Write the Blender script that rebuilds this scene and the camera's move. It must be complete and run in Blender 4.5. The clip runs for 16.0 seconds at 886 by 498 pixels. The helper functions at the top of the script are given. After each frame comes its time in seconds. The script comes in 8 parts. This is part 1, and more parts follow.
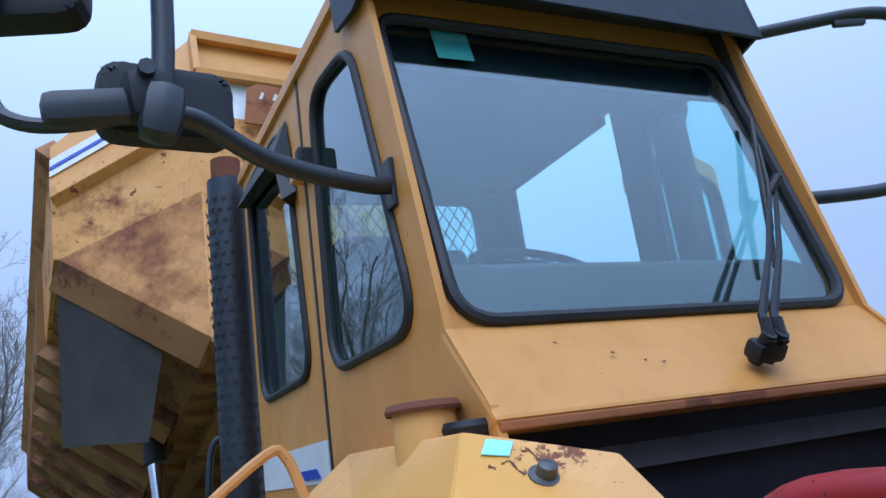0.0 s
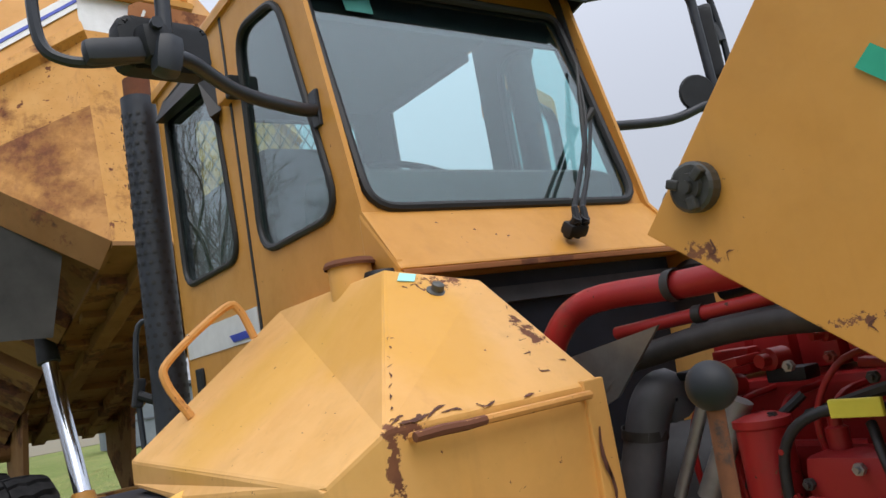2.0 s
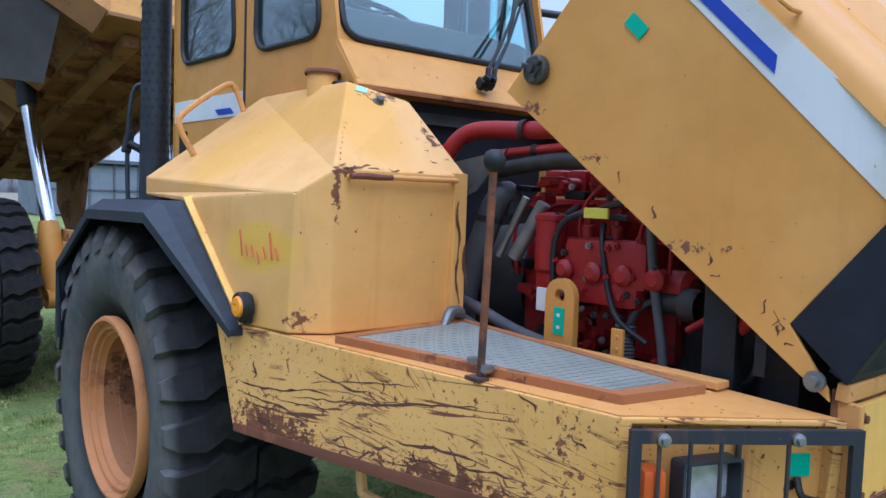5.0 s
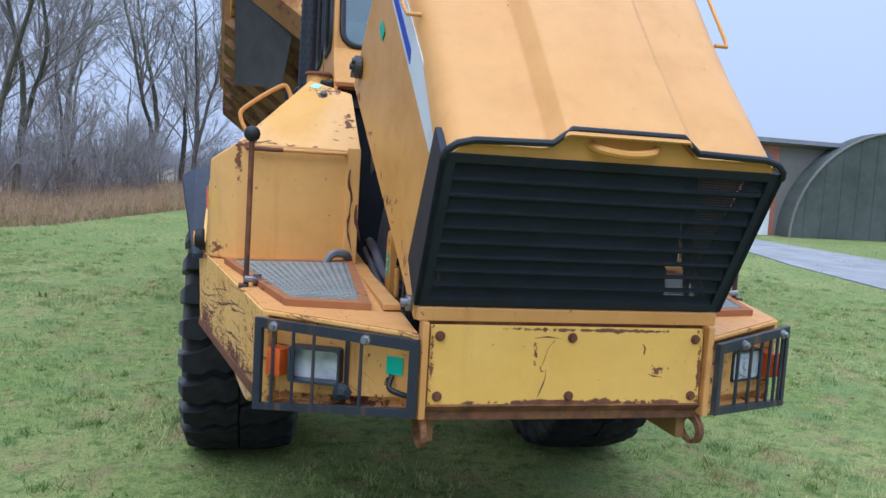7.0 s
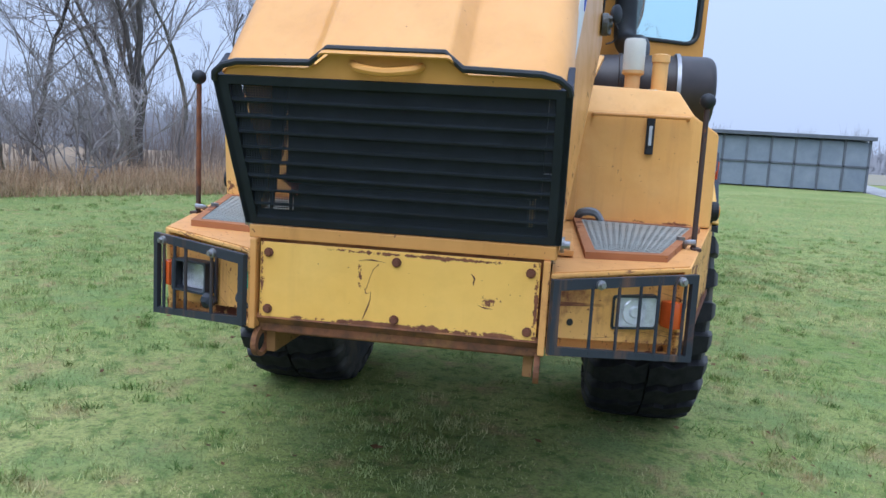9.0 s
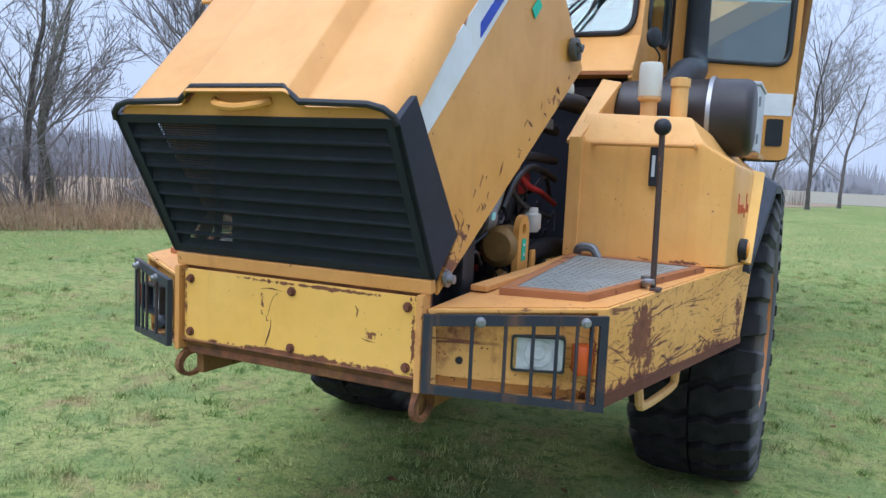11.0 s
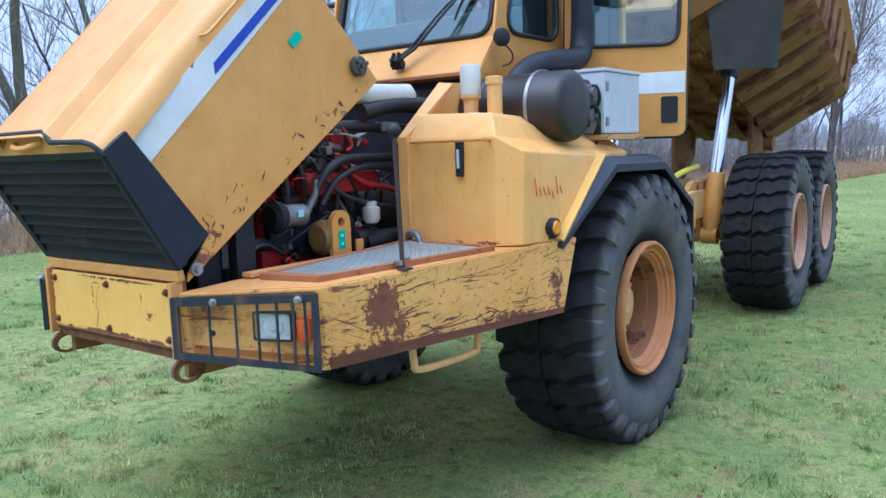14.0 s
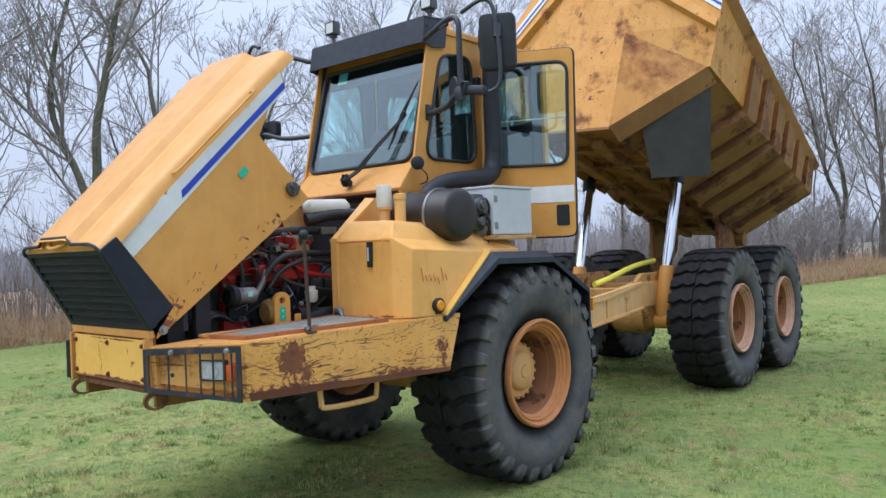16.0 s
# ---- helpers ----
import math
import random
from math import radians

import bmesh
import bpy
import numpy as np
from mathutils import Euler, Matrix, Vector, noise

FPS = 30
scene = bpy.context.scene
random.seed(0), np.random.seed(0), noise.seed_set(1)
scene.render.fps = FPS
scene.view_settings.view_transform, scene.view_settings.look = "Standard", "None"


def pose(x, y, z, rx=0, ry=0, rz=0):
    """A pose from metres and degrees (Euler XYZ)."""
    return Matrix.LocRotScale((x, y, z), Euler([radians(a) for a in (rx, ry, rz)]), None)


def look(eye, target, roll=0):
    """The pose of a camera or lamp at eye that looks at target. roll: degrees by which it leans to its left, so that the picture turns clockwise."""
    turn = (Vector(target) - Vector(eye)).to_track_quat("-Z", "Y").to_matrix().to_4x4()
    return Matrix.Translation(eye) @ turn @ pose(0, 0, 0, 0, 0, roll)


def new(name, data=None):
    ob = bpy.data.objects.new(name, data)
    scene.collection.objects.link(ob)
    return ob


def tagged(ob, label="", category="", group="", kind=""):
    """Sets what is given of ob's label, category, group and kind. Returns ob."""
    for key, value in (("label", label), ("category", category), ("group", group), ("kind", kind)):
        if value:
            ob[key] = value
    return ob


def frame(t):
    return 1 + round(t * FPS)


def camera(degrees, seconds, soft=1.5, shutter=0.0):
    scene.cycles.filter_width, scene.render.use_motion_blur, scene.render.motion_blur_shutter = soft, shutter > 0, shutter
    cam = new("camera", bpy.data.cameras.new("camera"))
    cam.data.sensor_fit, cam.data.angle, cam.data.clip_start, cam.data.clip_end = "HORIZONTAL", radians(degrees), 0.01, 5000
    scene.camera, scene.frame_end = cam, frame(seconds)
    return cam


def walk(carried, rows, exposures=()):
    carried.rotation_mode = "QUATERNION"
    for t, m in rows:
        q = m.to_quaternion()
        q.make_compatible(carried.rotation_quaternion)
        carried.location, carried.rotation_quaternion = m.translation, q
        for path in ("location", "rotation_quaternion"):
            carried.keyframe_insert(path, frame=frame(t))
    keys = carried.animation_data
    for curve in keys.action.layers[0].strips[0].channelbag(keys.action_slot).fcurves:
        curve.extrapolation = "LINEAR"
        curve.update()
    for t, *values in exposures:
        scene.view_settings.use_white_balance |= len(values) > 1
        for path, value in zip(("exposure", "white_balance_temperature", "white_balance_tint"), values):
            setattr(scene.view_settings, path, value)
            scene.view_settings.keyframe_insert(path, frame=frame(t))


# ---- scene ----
cam = camera(59.2, 16.0)
PATH = [
    (0, (-1.333, 0.632, 2.109), (-0.46, 2.352, 2.638), -8.1),
    (0.5, (-1.434, 0.51, 2.109), (-0.544, 2.176, 2.767), -5.6),
    (1, (-1.501, 0.334, 2.096), (-0.625, 1.982, 2.814), -5.9),
    (1.5, (-1.645, 0.188, 2.005), (-0.668, 1.842, 2.561), -8.1),
    (2, (-1.803, 0.107, 1.912), (-0.624, 1.698, 2.187), -9.9),
    (2.5, (-1.982, -0.025, 1.817), (-0.738, 1.54, 1.878), -10.7),
    (3, (-2.159, -0.167, 1.768), (-0.886, 1.364, 1.58), -9.4),
    (3.5, (-2.368, -0.186, 1.758), (-0.962, 1.219, 1.53), -6.8),
    (4, (-2.48, -0.272, 1.776), (-1.001, 1.064, 1.624), -3.5),
    (4.2, (-2.487, -0.33, 1.774), (-1.028, 1.027, 1.592), -0.6),
    (6.5, (-1.513, -1.924, 1.643), (-0.777, -0.065, 1.595), 1.6),
    (7, (-0.945, -2.285, 1.712), (-0.51, -0.342, 1.528), 3.4),
    (7.5, (-0.504, -2.527, 1.714), (-0.182, -0.563, 1.522), -0.4),
    (8, (-0.049, -2.526, 1.687), (0.057, -0.551, 1.392), 0.8),
    (8.5, (0.297, -2.523, 1.62), (0.079, -0.561, 1.296), 2.0),
    (9, (0.504, -2.422, 1.625), (0.214, -0.463, 1.35), 3.3),
    (9.2, (0.535, -2.357, 1.662), (0.248, -0.399, 1.374), 2.5),
    (11.3, (1.704, -2.039, 1.663), (0.777, -0.276, 1.472), 2.8),
    (11.5, (1.823, -1.999, 1.674), (0.847, -0.262, 1.501), 2.8),
    (12, (2.039, -1.76, 1.652), (0.883, -0.135, 1.505), 2.2),
    (12.5, (2.346, -1.577, 1.668), (1.135, 0.008, 1.514), 1.6),
    (13, (2.636, -1.527, 1.708), (1.443, 0.062, 1.479), 0.9),
    (13.5, (2.823, -1.631, 1.685), (1.634, -0.047, 1.408), -0.6),
    (14, (3.083, -1.735, 1.743), (1.886, -0.152, 1.492), -1.9),
    (14.5, (3.464, -1.782, 1.742), (2.233, -0.218, 1.55), -1.4),
    (15, (3.843, -1.933, 1.75), (2.595, -0.374, 1.638), -1.2),
    (15.5, (4.252, -2.008, 1.718), (2.966, -0.477, 1.685), -1.6),
    (16, (4.626, -2.14, 1.722), (3.293, -0.648, 1.72), -2.1),
]
EXPOSURES = [(0, 0.02, 4900, 10), (0.5, -0.06, 6200, 10), (1.2, -0.18, 7100, 10), (2.0, 0.08, 6900, 10), (2.6, 0.35, 5950, 10), (3.0, 0.47, 5150, 10), (3.4, 0.53, 4400, 10), (3.6, 0.53, 4300, 10), (4.2, 0.40, 4900, 10), (6.5, 0.28, 5300, 10), (7.5, 0.28, 5500, 10), (8.0, 0.34, 5700, 10), (8.5, 0.42, 5850, 10), (9.0, 0.40, 5400, 10), (11.5, 0.48, 5600, 10), (12.5, 0.58, 5350, 10), (13.5, 0.68, 5050, 10), (15.0, 0.55, 5450, 10), (16, 0.42, 6050, 10)]
walk(cam, [(t, look(eye, target, roll)) for t, eye, target, roll in PATH], EXPOSURES)

# ---- world and light ----
world = bpy.data.worlds.new("overcast_sky")
scene.world = world
world.use_nodes = True
wt = world.node_tree
wt.nodes.clear()
w_out = wt.nodes.new("ShaderNodeOutputWorld")
w_bg = wt.nodes.new("ShaderNodeBackground")
w_sky = wt.nodes.new("ShaderNodeTexSky")
w_sky.sky_type = "NISHITA"
w_sky.sun_disc = False
w_sky.sun_elevation = radians(58)
w_sky.sun_rotation = radians(203)
w_sky.air_density, w_sky.dust_density = 1.2, 4.0
w_mix = wt.nodes.new("ShaderNodeMix")
w_mix.data_type = "RGBA"
w_mix.inputs[0].default_value = 0.9
# an overcast sky: brightest overhead, about a third of that at the horizon
w_co = wt.nodes.new("ShaderNodeTexCoord")
w_sep = wt.nodes.new("ShaderNodeSeparateXYZ")
w_up = wt.nodes.new("ShaderNodeMapRange")
w_up.inputs["From Min"].default_value, w_up.inputs["From Max"].default_value = 0.0, 1.0
w_up.inputs["To Min"].default_value, w_up.inputs["To Max"].default_value = 0.86, 3.1
w_cloud = wt.nodes.new("ShaderNodeMix")
w_cloud.data_type, w_cloud.blend_type = "RGBA", "MULTIPLY"
w_cloud.inputs[0].default_value = 1.0
w_cloud.inputs[6].default_value = (5.0, 5.5, 6.7, 1)
wt.links.new(w_co.outputs["Generated"], w_sep.inputs[0])
w_sq = wt.nodes.new("ShaderNodeMath")
w_sq.operation = "POWER"
w_sq.inputs[1].default_value = 2.1
wt.links.new(w_sep.outputs["Z"], w_sq.inputs[0])
w_sq.use_clamp = True
wt.links.new(w_sq.outputs[0], w_up.inputs["Value"])
wt.links.new(w_up.outputs[0], w_cloud.inputs[7])
wt.links.new(w_cloud.outputs[2], w_mix.inputs[7])
wt.links.new(w_sky.outputs[0], w_mix.inputs[6])
wt.links.new(w_mix.outputs[2], w_bg.inputs[0])
w_bg.inputs[1].default_value = 0.118
wt.links.new(w_bg.outputs[0], w_out.inputs[0])

sun = new("sun", bpy.data.lights.new("sun", "SUN"))
sun.data.energy, sun.data.angle, sun.data.color = 1.35, radians(50), (1.0, 0.97, 0.92)
sun.matrix_world = look((-2.5, -6, 10.5), (0, 0, 0))

# ---- materials ----


class Graph:
    """A small node builder for one material."""

    def __init__(self, name, rough=0.6, metal=0.0):
        self.mat = bpy.data.materials.new(name)
        self.mat.use_nodes = True
        self.t = self.mat.node_tree
        self.b = self.t.nodes["Principled BSDF"]
        self.b.inputs["Roughness"].default_value = rough
        self.b.inputs["Metallic"].default_value = metal
        self.co = self.t.nodes.new("ShaderNodeTexCoord").outputs["Object"]

    def node(self, kind):
        return self.t.nodes.new(kind)

    def put(self, a, b):
        self.t.links.new(a, b)

    def scaled(self, s, turn=0.0):
        """The place's coordinates turned about the x axis, then stretched."""
        co = self.co
        if turn:
            m = self.node("ShaderNodeMapping")
            m.inputs["Rotation"].default_value = (radians(turn), 0, 0)
            self.put(co, m.inputs["Vector"])
            co = m.outputs[0]
        n = self.node("ShaderNodeMapping")
        n.inputs["Scale"].default_value = s
        self.put(co, n.inputs["Vector"])
        return n.outputs[0]

    def noise(self, scale, detail=4.0, rough=0.55, co=None, dist=0.0):
        n = self.node("ShaderNodeTexNoise")
        n.inputs["Scale"].default_value, n.inputs["Detail"].default_value = scale, detail
        n.inputs["Roughness"].default_value, n.inputs["Distortion"].default_value = rough, dist
        self.put(co or self.co, n.inputs["Vector"])
        return n.outputs["Fac"]

    def ramp(self, fac, lo, hi):
        n = self.node("ShaderNodeMapRange")
        n.inputs["From Min"].default_value, n.inputs["From Max"].default_value = lo, hi
        self.put(fac, n.inputs["Value"])
        return n.outputs[0]

    def math(self, op, a, b=None):
        n = self.node("ShaderNodeMath")
        n.operation = op
        for i, v in enumerate((a, b)):
            if v is None:
                continue
            if isinstance(v, (int, float)):
                n.inputs[i].default_value = v
            else:
                self.put(v, n.inputs[i])
        return n.outputs[0]

    def mix(self, fac, a, b):
        n = self.node("ShaderNodeMix")
        n.data_type = "RGBA"
        for i, v in ((0, fac), (6, a), (7, b)):
            if isinstance(v, (int, float)):
                n.inputs[i].default_value = v
            elif isinstance(v, tuple):
                n.inputs[i].default_value = (*v, 1)
            else:
                self.put(v, n.inputs[i])
        return n.outputs[2]

    def done(self, colour, bump=None, strength=0.2, distance=0.004, rough=None):
        if isinstance(colour, tuple):
            self.b.inputs["Base Color"].default_value = (*colour, 1)
        else:
            self.put(colour, self.b.inputs["Base Color"])
        if bump is not None:
            n = self.node("ShaderNodeBump")
            n.inputs["Strength"].default_value, n.inputs["Distance"].default_value = strength, distance
            self.put(bump, n.inputs["Height"])
            self.put(n.outputs[0], self.b.inputs["Normal"])
        if rough is not None:
            self.put(rough, self.b.inputs["Roughness"])
        return self.mat


def paint(name, base, pale, rust=0.0, chips=0.02, scratch=0.0, streak=0.2, rough=0.42, rust_col=(0.14, 0.055, 0.032), stains=(), soft=0.03, washes=(), spec=0.32, spots=0.0):
    """Old machine paint: faded in patches, chipped, scraped and streaked with rust."""
    g = Graph(name, rough)
    g.b.inputs["Specular IOR Level"].default_value = spec
    c = g.mix(g.ramp(g.noise(1.3, 5), 0.35, 0.68), base, pale)
    grime = g.ramp(g.noise(6.0, 6, 0.65), 0.45, 0.8)
    c = g.mix(g.math("MULTIPLY", grime, 0.35), c, tuple(v * 0.62 for v in base))
    # a dirty orange wash that lies in drifts over the paint
    wash = g.ramp(g.noise(1.9, 6, 0.62, dist=0.6), 0.47, 0.72)
    c = g.mix(g.math("MULTIPLY", wash, 0.55), c, (base[0] * 0.88, base[1] * 0.80, base[2] * 0.55))
    if streak:
        s = g.ramp(g.noise(1.0, 4, 0.6, g.scaled((16, 16, 1.1))), 0.56, 0.8)
        c = g.mix(g.math("MULTIPLY", s, streak), c, (0.30, 0.13, 0.045))
    # soft-edged patches of another tone
    for at, size, tone in washes:
        n = g.node("ShaderNodeMapping")
        n.vector_type = "TEXTURE"
        n.inputs["Location"].default_value, n.inputs["Scale"].default_value = at, size
        g.put(g.co, n.inputs["Vector"])
        ln = g.node("ShaderNodeVectorMath")
        ln.operation = "LENGTH"
        g.put(n.outputs[0], ln.inputs[0])
        near = g.math("ADD", ln.outputs["Value"], g.math("MULTIPLY", g.math("SUBTRACT", g.noise(9, 5), 0.5), 0.6))
        c = g.mix(g.math("MULTIPLY", g.ramp(near, 1.15, 0.75), 0.75), c, tone)
    worn = g.ramp(g.noise(55, 3), 0.74 - chips, 0.76 - chips)
    if spots:
        worn = g.math("MAXIMUM", worn, g.ramp(g.noise(11, 3, 0.55), 0.72 - spots, 0.74 - spots))
    if rust:
        big = g.ramp(g.noise(2.3, 9, 0.68), 0.66 - rust, 0.66 + soft - rust)
        worn = g.math("MAXIMUM", worn, big)
    if scratch:
        for i, (sx, sz, thin) in enumerate(((0.4, 7.5, 0.022), (0.7, 11.0, 0.016), (0.35, 5.0, 0.010), (0.5, 7.0, 0.009))):
            n = g.noise(2.2 + i, 3, 0.5, g.scaled((sx, sx, sz), (4, -11, 24, -50)[i]), 0.4)
            line = g.ramp(g.math("ABSOLUTE", g.math("SUBTRACT", n, 0.5)), thin, thin * 0.45)
            bare = 0.56 - 0.12 * scratch + (0.05 if i > 1 else 0.0)
            spot = g.ramp(g.noise(2.4 + 0.7 * i, 3), bare, bare + 0.04)
            worn = g.math("MAXIMUM", worn, g.math("MULTIPLY", line, spot))
    for at, size, cut in stains:
        sub = g.node("ShaderNodeVectorMath")
        sub.operation = "SUBTRACT"
        sub.inputs[1].default_value = at
        g.put(g.co, sub.inputs[0])
        div = g.node("ShaderNodeVectorMath")
        div.operation = "DIVIDE"
        div.inputs[1].default_value = size
        g.put(sub.outputs[0], div.inputs[0])
        ln = g.node("ShaderNodeVectorMath")
        ln.operation = "LENGTH"
        g.put(div.outputs[0], ln.inputs[0])
        speck = g.math("MULTIPLY", g.math("SUBTRACT", g.noise(16 / max(size) ** 0.5, 8, 0.72), 0.5), 1.7)
        near = g.math("ADD", g.math("MULTIPLY", g.ramp(ln.outputs["Value"], 1.3, 0.2), 0.6), speck)
        low = 0.12 + 0.5 * cut
        worn = g.math("MAXIMUM", worn, g.ramp(near, low, low + 0.05))
    tone = g.mix(g.ramp(g.noise(20, 5), 0.35, 0.7), rust_col, (0.24, 0.095, 0.045))
    c = g.mix(worn, c, tone)
    r = g.math("ADD", g.math("MULTIPLY", worn, 0.4), g.math("ADD", g.math("MULTIPLY", grime, 0.15), rough))
    h = g.math("SUBTRACT", g.math("MULTIPLY", g.noise(18, 4), 0.25), worn)
    return g.done(c, h, 0.25, 0.003, r)


YEL, PALE = (0.60, 0.283, 0.058), (0.75, 0.46, 0.15)
M_YEL = paint("yellow_paint", YEL, (0.65, 0.325, 0.085), 0.0, 0.0, streak=0.16)
M_HOOD = paint("hood_yellow_paint", YEL, (0.65, 0.325, 0.085), 0.0, 0.005, streak=0.18, rough=0.36, spec=0.42, stains=(((0.53, 0.15, 1.44), (0.3, 0.10, 0.06), 0.9), ((-0.54, 0.45, 1.62), (0.3, 0.4, 0.05), 0.92), ((-0.56, 0.75, 1.86), (0.3, 0.2, 0.03), 0.9), ((0.53, 0.10, 1.36), (0.3, 0.09, 0.07), 0.66), ((0.6, 0.80, 1.92), (0.3, 0.2, 0.05), 0.95), ((-0.6, 0.95, 2.02), (0.3, 0.12, 0.05), 0.95)))
M_TANK = paint("faded_yellow_paint", (0.74, 0.385, 0.105), (0.76, 0.43, 0.15), 0.0, 0.02, streak=0.25, stains=(((-1.09, 1.31, 1.74), (0.02, 0.05, 0.16), 0.52), ((-1.06, 1.30, 1.80), (0.07, 0.05, 0.02), 0.5), ((-1.2, 1.37, 1.33), (0.12, 0.1, 0.06), 0.78), ((-0.66, 1.70, 2.10), (0.12, 0.16, 0.06), 0.76), ((-0.60, 1.45, 1.95), (0.05, 0.2, 0.1), 0.80), ((1.0, 1.34, 1.30), (0.4, 0.1, 0.02), 0.95)), washes=(((-1.24, 1.57, 1.55), (0.2, 0.20, 0.085), (0.74, 0.44, 0.05)), ((-0.85, 1.62, 2.0), (0.16, 0.35, 0.3), (0.66, 0.33, 0.045)), ((-1.0, 2.1, 1.95), (0.35, 0.25, 0.3), (0.68, 0.36, 0.06))))
M_SKIRT = paint("scraped_yellow_paint", (0.74, 0.40, 0.11), (0.77, 0.45, 0.16), 0.0, 0.05, 0.22, 0.3, 0.55, stains=(((1.02, 0.58, 1.12), (0.12, 0.09, 0.11), 0.08), ((1.05, 0.66, 1.03), (0.12, 0.05, 0.10), 0.45), ((1.26, 1.60, 1.05), (0.1, 0.09, 0.2), 0.66), ((-1.24, 1.45, 0.97), (0.2, 0.35, 0.13), 0.60), ((-1.10, 0.75, 0.96), (0.2, 0.45, 0.10), 0.62), ((1.0, 0.5, 0.95), (0.3, 0.4, 0.07), 0.66), ((-0.75, 0.15, 0.97), (0.4, 0.3, 0.06), 0.64), ((-1.03, 0.42, 1.12), (0.1, 0.08, 0.25), 0.72), ((1.2, 1.3, 0.96), (0.2, 0.4, 0.05), 0.68)))
M_SKIRTL = paint("scratched_yellow_paint", (0.71, 0.365, 0.095), (0.75, 0.42, 0.14), 0.0, 0.03, 0.15, 0.3, 0.5, stains=(((1.02, 0.58, 1.12), (0.12, 0.09, 0.11), 0.08), ((1.05, 0.66, 1.03), (0.12, 0.05, 0.10), 0.45), ((1.26, 1.60, 1.05), (0.1, 0.09, 0.2), 0.66), ((-1.24, 1.45, 0.97), (0.2, 0.35, 0.13), 0.60), ((-1.10, 0.75, 0.96), (0.2, 0.45, 0.10), 0.62), ((1.0, 0.5, 0.95), (0.3, 0.4, 0.07), 0.66), ((-0.75, 0.15, 0.97), (0.4, 0.3, 0.06), 0.64), ((-1.03, 0.42, 1.12), (0.1, 0.08, 0.25), 0.72), ((1.2, 1.3, 0.96), (0.2, 0.4, 0.05), 0.68)))
M_LAMPF = paint("lamp_face_paint", (0.66, 0.34, 0.085), (0.70, 0.39, 0.12), 0.10, 0.07, 0.1, 0.9, 0.6, soft=0.1, stains=(((0.9, 0.25, 0.95), (0.25, 0.3, 0.05), 0.6), ((-0.9, 0.25, 0.95), (0.25, 0.3, 0.05), 0.5)))
M_DECK = paint("worn_orange_paint", (0.62, 0.29, 0.08), (0.66, 0.34, 0.11), 0.05, 0.05, 0.0, 0.4, 0.5, soft=0.1)
M_PANEL = paint("scuffed_yellow_panel", (0.78, 0.45, 0.095), (0.80, 0.49, 0.13), 0.0, 0.012, 0.0, 0.15, 0.5, stains=(((0, 0, 1.022), (0.8, 0.1, 0.016), 0.66), ((0.1, 0, 1.255), (0.5, 0.1, 0.012), 0.74), ((0.30, 0, 1.13), (0.07, 0.1, 0.04), 0.86), ((-0.45, 0, 1.14), (0.012, 0.1, 0.2), 0.72), ((0.45, 0, 1.14), (0.012, 0.1, 0.2), 0.72), ((-0.12, 0, 1.17), (0.015, 0.1, 0.07), 0.8)))
M_BODY = paint("rust_stained_yellow", (0.56, 0.265, 0.06), (0.60, 0.315, 0.09), 0.125, 0.07, 0.0, 0.7, 0.6, soft=0.12, spots=0.055)
# more brown stain than the body, plus its down-facing shade put into the colour
M_WING = paint("stained_shaded_wing", (0.52, 0.245, 0.062), (0.50, 0.25, 0.08), 0.24, 0.05, 0.0, 0.9, 0.65, soft=0.2)
M_TOPRAIL = paint("rusty_rail", (0.40, 0.19, 0.085), (0.46, 0.25, 0.13), 0.12, 0.03, 0.0, 0.5, 0.75, soft=0.15)
# a much darker brown than the body's yellow, with rust patches and streaks
M_UNDER = paint("dark_underside_paint", (0.22, 0.108, 0.04), (0.30, 0.155, 0.058), 0.13, 0.03, 0.0, 0.6, 0.75, (0.09, 0.05, 0.03))
M_FRAME = paint("chassis_paint", (0.50, 0.27, 0.08), (0.58, 0.34, 0.14), 0.12, 0.05, 0.2, 0.4, 0.7)
M_RAIL = paint("worn_rail_paint", (0.66, 0.38, 0.14), (0.68, 0.46, 0.24), 0.04, 0.03, 0.0, 0.5, 0.65, soft=0.1)
M_RIM = paint("orange_rim_paint", (0.53, 0.22, 0.07), (0.46, 0.205, 0.09), 0.10, 0.05, 0.0, 0.5, 0.65, (0.20, 0.075, 0.03), soft=0.14)
# a darker brown than the rim round it, patched with rust
M_DISH = paint("brown_wheel_dish", (0.27, 0.115, 0.05), (0.36, 0.17, 0.08), 0.10, 0.05, 0.0, 0.4, 0.75, (0.07, 0.035, 0.022))
M_RIMR = paint("pale_rim_paint", (0.46, 0.25, 0.155), (0.52, 0.33, 0.23), 0.10, 0.06, 0.0, 0.5, 0.7, (0.20, 0.09, 0.05), soft=0.14)
M_HUB = paint("ochre_hub_paint", (0.64, 0.36, 0.13), (0.60, 0.36, 0.16), 0.04, 0.04, 0, 0.2, 0.6)
M_RED = paint("red_engine_paint", (0.40, 0.023, 0.023), (0.28, 0.02, 0.021), 0.12, 0.05, 0, 0.0, 0.36, (0.018, 0.008, 0.008), soft=0.15)
M_BROWN = paint("brown_rusty_trim", (0.31, 0.115, 0.04), (0.40, 0.17, 0.065), 0.1, 0.06, 0, 0.3, 0.65)
M_STICK = paint("dark_stick_paint", (0.055, 0.036, 0.032), (0.085, 0.05, 0.04), 0.1, 0.06, 0.0, 0.3, 0.6, (0.12, 0.05, 0.03))
M_BEAM = paint("rust_worn_beam_paint", (0.42, 0.21, 0.065), (0.34, 0.165, 0.06), 0.32, 0.1, 0.0, 0.6, 0.75, (0.10, 0.05, 0.03), soft=0.18)
